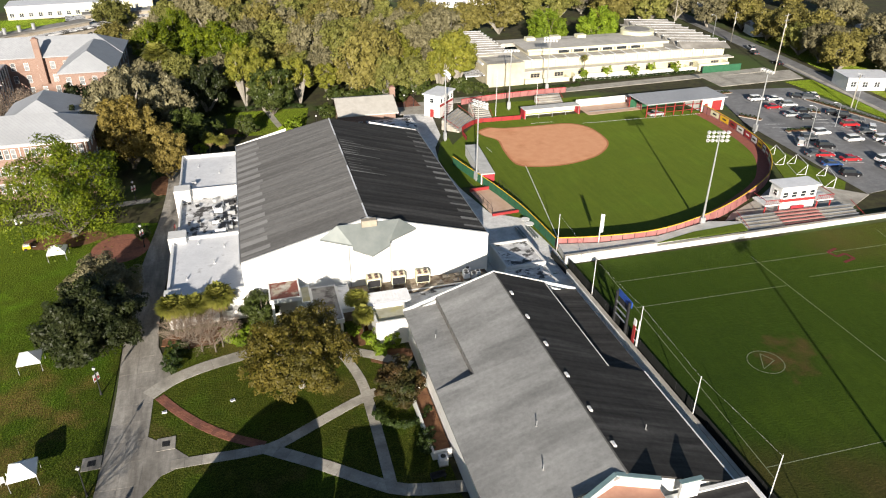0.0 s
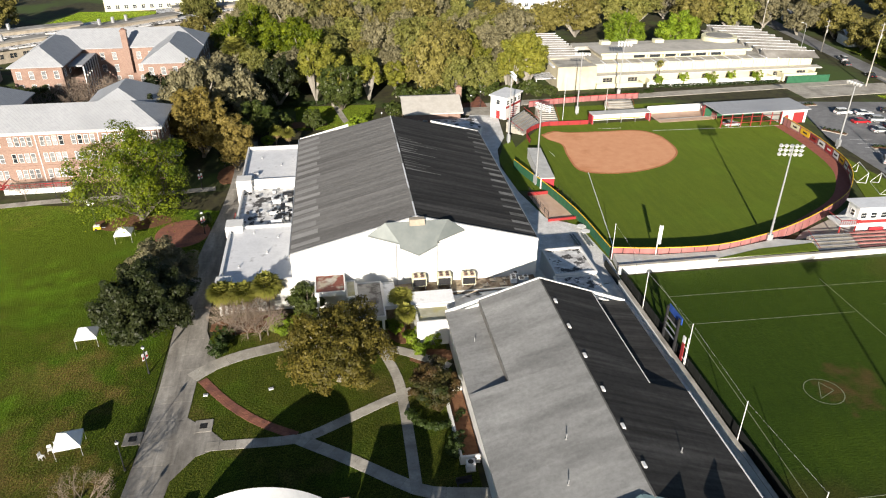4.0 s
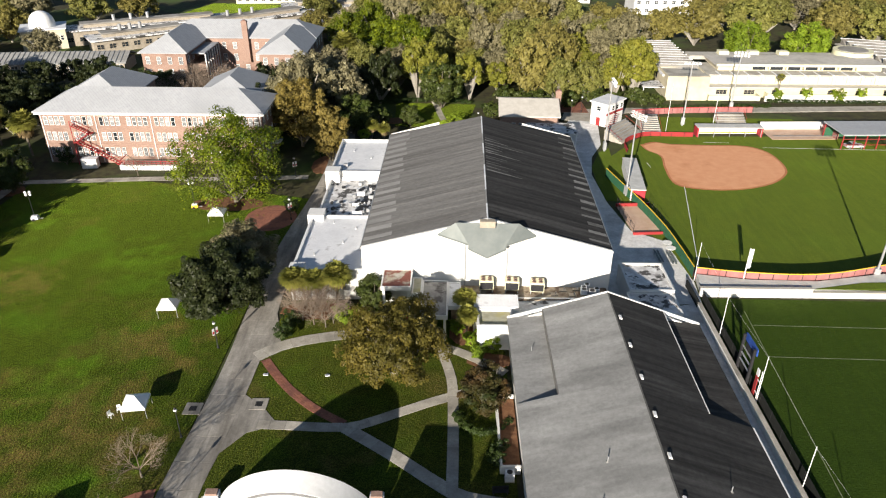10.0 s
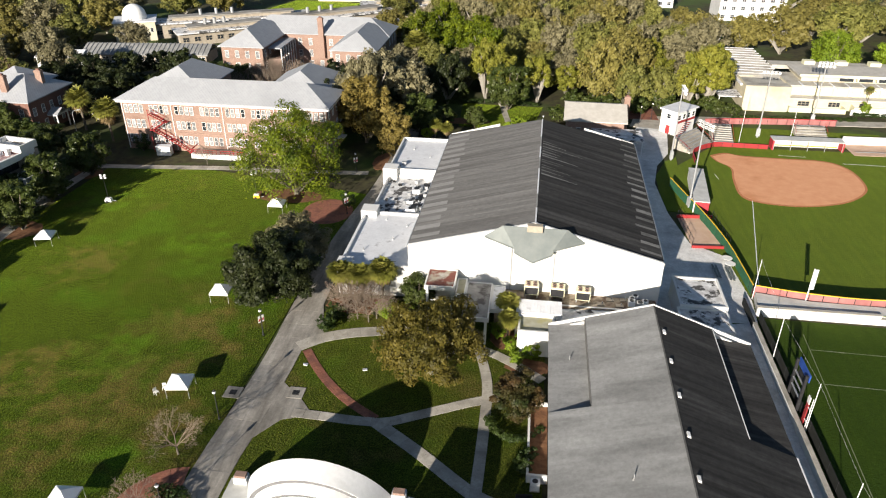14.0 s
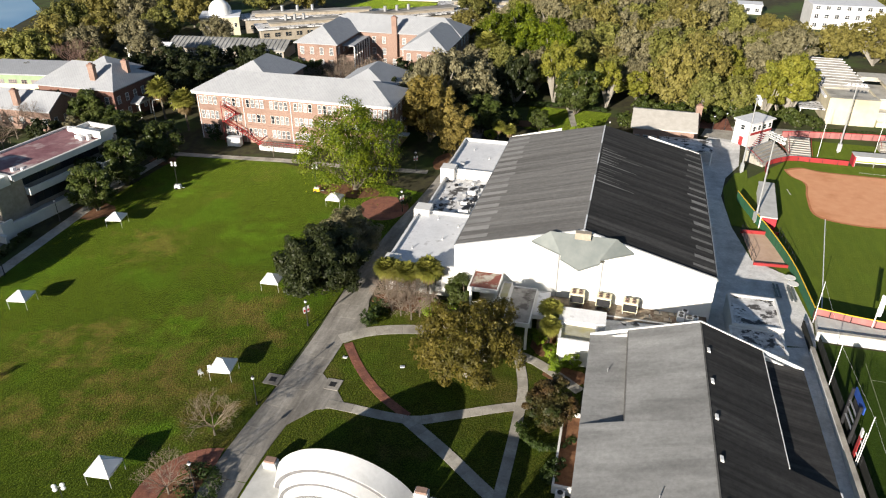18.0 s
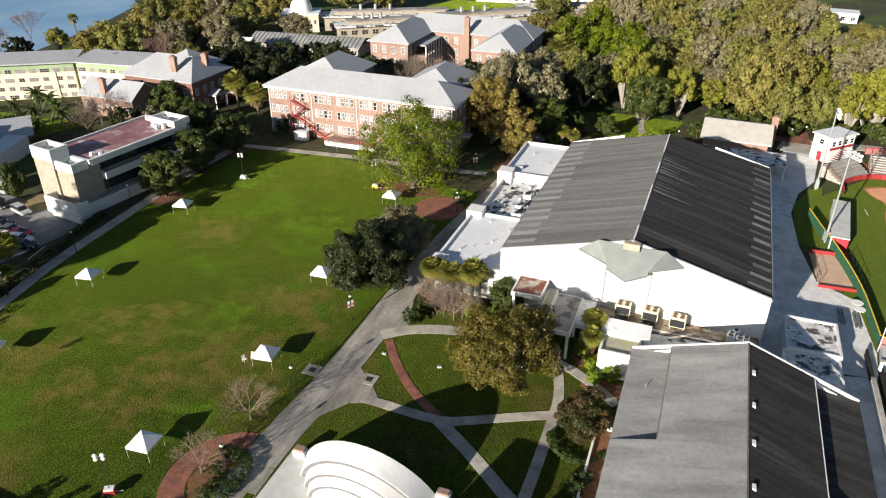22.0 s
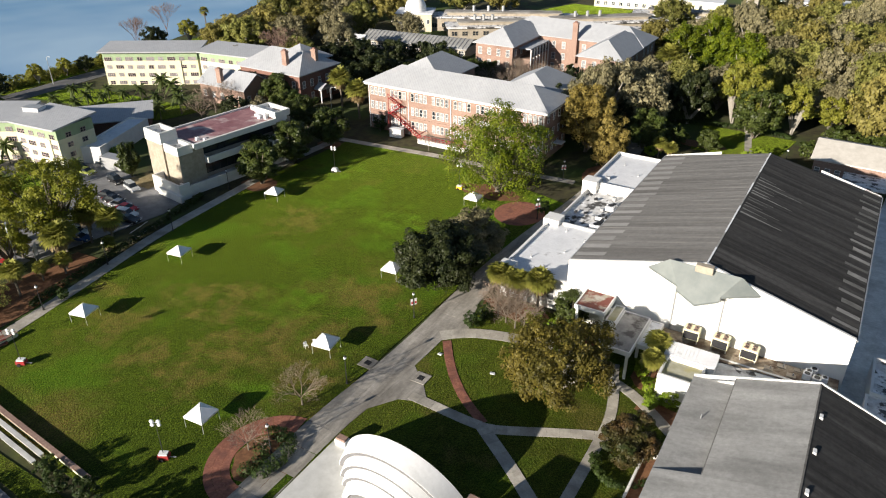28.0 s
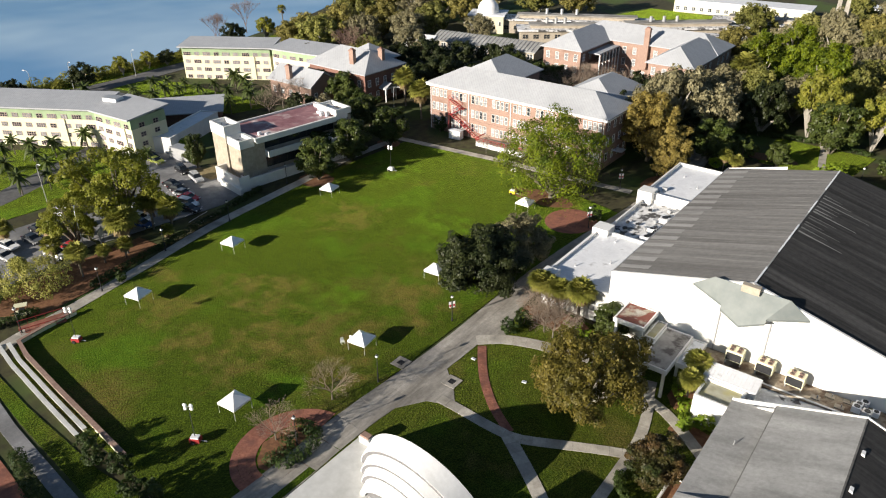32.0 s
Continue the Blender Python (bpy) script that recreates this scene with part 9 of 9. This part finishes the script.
W7 = tree("shade_tree", 17, 14, .8, "limeleaf", 67, "round bright lime green tree behind the arts centre", count=9000, size=.50, lobes=30, trunk=.4, core=.2, heart=.42)
rng = random.Random(77)
W = {"f": W1, "g": W2, "y": W3, "d": W4, "l": W5, "o": W6, "b": bt, "L": W7}
# the wood behind the gym: rows of kinds from west to east
for y, x0, x1, kinds in ((168, -46, -24, "dg"), (179, -40, -14, "dgg"), (193, -30, 66, "ggdyyyyoffyy"), (205, -28, 60, "gfgfyfgfoyg"), (218, -24, 66, "gllfogfoygf"), (232, -26, 68, "lllffogfogg"), (247, -30, 72, "lllgfogfgfo"), (262, -34, 72, "flgfogfofgf"), (279, -34, 70, "gfofgfoggfo"), (297, -30, 62, "fgofgfogf"), (318, -26, 56, "gfofgfog"), (340, -20, 40, "fgofgf")):
    n = len(kinds)
    for i, k in enumerate(kinds):
        x = x0 + (x1 - x0) * (i + .5) / n + rng.uniform(-2, 2)
        s = rng.uniform(.60, .86)
        plant(W[k], x, y + rng.uniform(-3.5, 3.5), s, s * rng.uniform(1.0, 1.4))
# round trees behind the arts centre, gardens east of the street, the lakeside and far groves
for k, x, y, s in (("L", 103.5, 231, .86), ("L", 122, 229.5, .86), ("o", 97, 262, 1.1), ("f", 118, 268, 1.1), ("o", 146, 264, 1.1), ("f", 160, 262, 1.0), ("o", 84, 262, .9), ("y", 58, 196, .95), ("y", 60, 205, .9), ("f", 132, 285, 1), ("o", 115, 290, 1), ("g", 145, 290, 1), ("g", 100, 345, 1), ("f", 120, 340, 1.1), ("o", 140, 330, 1.1), ("g", 155, 310, 1.1), ("f", 165, 290, 1)):
    plant(W[k], x, y, s * rng.uniform(.95, 1.05), s * 1.2 if k == "L" else None)
for i in range(40):
    x, y = rng.uniform(176, 262), rng.uniform(112, 330)
    if x < 175 + max(0, (y - 142) * .12) + 6 or 170 < x < 193 and 160 < y < 182:
        continue
    plant(W[rng.choice("oggoggo")], x, y, rng.uniform(.7, 1.0))
for i, (x, y) in enumerate(((183, 183), (186, 194), (187, 205), (190, 216), (191, 227), (194, 246), (197, 257), (197, 264), (200, 284), (188, 290), (186, 312), (176, 322), (199, 192), (201, 214), (205, 232), (196, 176), (203, 166), (193, 141), (189, 131), (201, 150), (178, 268), (181, 282), (183, 253))):
    plant(W["ogfooog"[i % 7]], x, y, rng.uniform(.72, .95))
for k, x, y, s in (("f", -163, 187, .9), ("o", -171, 206, .9), ("g", -154, 200, .8), ("o", -158, 216, .95), ("g", -144, 213, .85), ("f", -144, 228, .9), ("g", -124, 232, .7), ("f", -131, 179, .7), ("o", -174, 192, .8), ("d", -196, 175, .62), ("y", -190.5, 186, .6), ("d", -184, 110, .6), ("d", -186, 90, .55), ("y", -191, 136, .35), ("y", -190, 126, .4), ("d", -189.5, 142, .4), ("o", -174, 184, .7), ("d", -120, 148.5, .6),
                   ("d", -82, 190, .7), ("d", -90, 196, .75), ("d", -99, 178, .8), ("d", -113, 188, .8), ("d", -95, 170, .8), ("d", -107, 197, .7), ("d", -86, 176, .7), ("d", -118, 178, .75), ("g", -127, 195, .8), ("d", -102, 205, .6), ("y", -73, 205, .5), ("d", -64, 178, .5), ("g", -60, 172, .5), ("d", -40, 182, .75), ("d", -20, 175, .75), ("f", -180, 225, 1), ("o", -185, 250, 1), ("g", -165, 245, 1), ("f", -170, 270, 1), ("o", -150, 258, .9), ("g", -155, 285, 1), ("f", -135, 290, .9), ("o", -120, 300, 1), ("f", -195, 280, 1), ("d", -148, 265, .8), ("g", -205, 300, 1), ("f", -180, 310, 1), ("o", -150, 320, 1), ("g", -225, 330, 1), ("o", -40, 262, .8), ("f", -45, 300, .9), ("d", -58, 292, .5),
                   ("d", -128, 160, .7), ("d", -134, 166, .6), ("g", -140, 160, .7), ("d", -98, 164, .7), ("d", -104, 168, .7), ("d", -108, 128, .6), ("g", -104, 132, .5)):
    plant(W[k], x, y, s * rng.uniform(.95, 1.05))
# understorey along the wood's edge
us = shrub("understorey_shrub", 6.5, 4.2, "evergreen", 71, "dark evergreen understorey shrub at the wood's edge", count=1500, size=.55, lobes=12)
for i in range(34):
    x = -34 + i * 3.0 + rng.uniform(-1, 1)
    if -6 < x < 20:
        continue
    plant(us, x, 192.5 + 3.5 * math.sin(i * 1.7) + rng.uniform(-1.5, 1.5), rng.uniform(.7, 1.15))
for x, y, s in ((-9, 172, 1.2), (-22, 182, 1.2), (-30, 176, 1.3), (-36, 170, 1.2), (20, 179, .9), (-44, 176, 1.1), (-50, 172, 1.1)):
    plant(us, x, y, s)
# reeds and scrub along the shore
lb = [(-195 + rng.uniform(-4, 4), 92 + i * .9 + rng.uniform(-1, 1), .9, 2.0, 2.0, rng.uniform(1.0, 2.3)) for i in range(90)]
v, f = leaf_cloud(91, lb, 16000, .6, .6)
tagged(put("shore_scrub", quick_mesh("shore_scrub", v, f, M["yelleaf"])), "pale green reeds and scrub along the lake shore", "scrub", "", "stuff")
lb = [(rng.uniform(-120, -84), rng.uniform(172, 204), .6, 1.8, 1.8, .9) for i in range(60)] + [(rng.uniform(-50, -20), rng.uniform(164, 184), .5, 1.8, 1.8, .8) for i in range(40)]
v, f = leaf_cloud(92, lb, 7000, .6, .6)
tagged(put("undergrowth", quick_mesh("undergrowth", v, f, M["hedge"])), "dark low undergrowth beneath the trees", "undergrowth", "", "stuff")
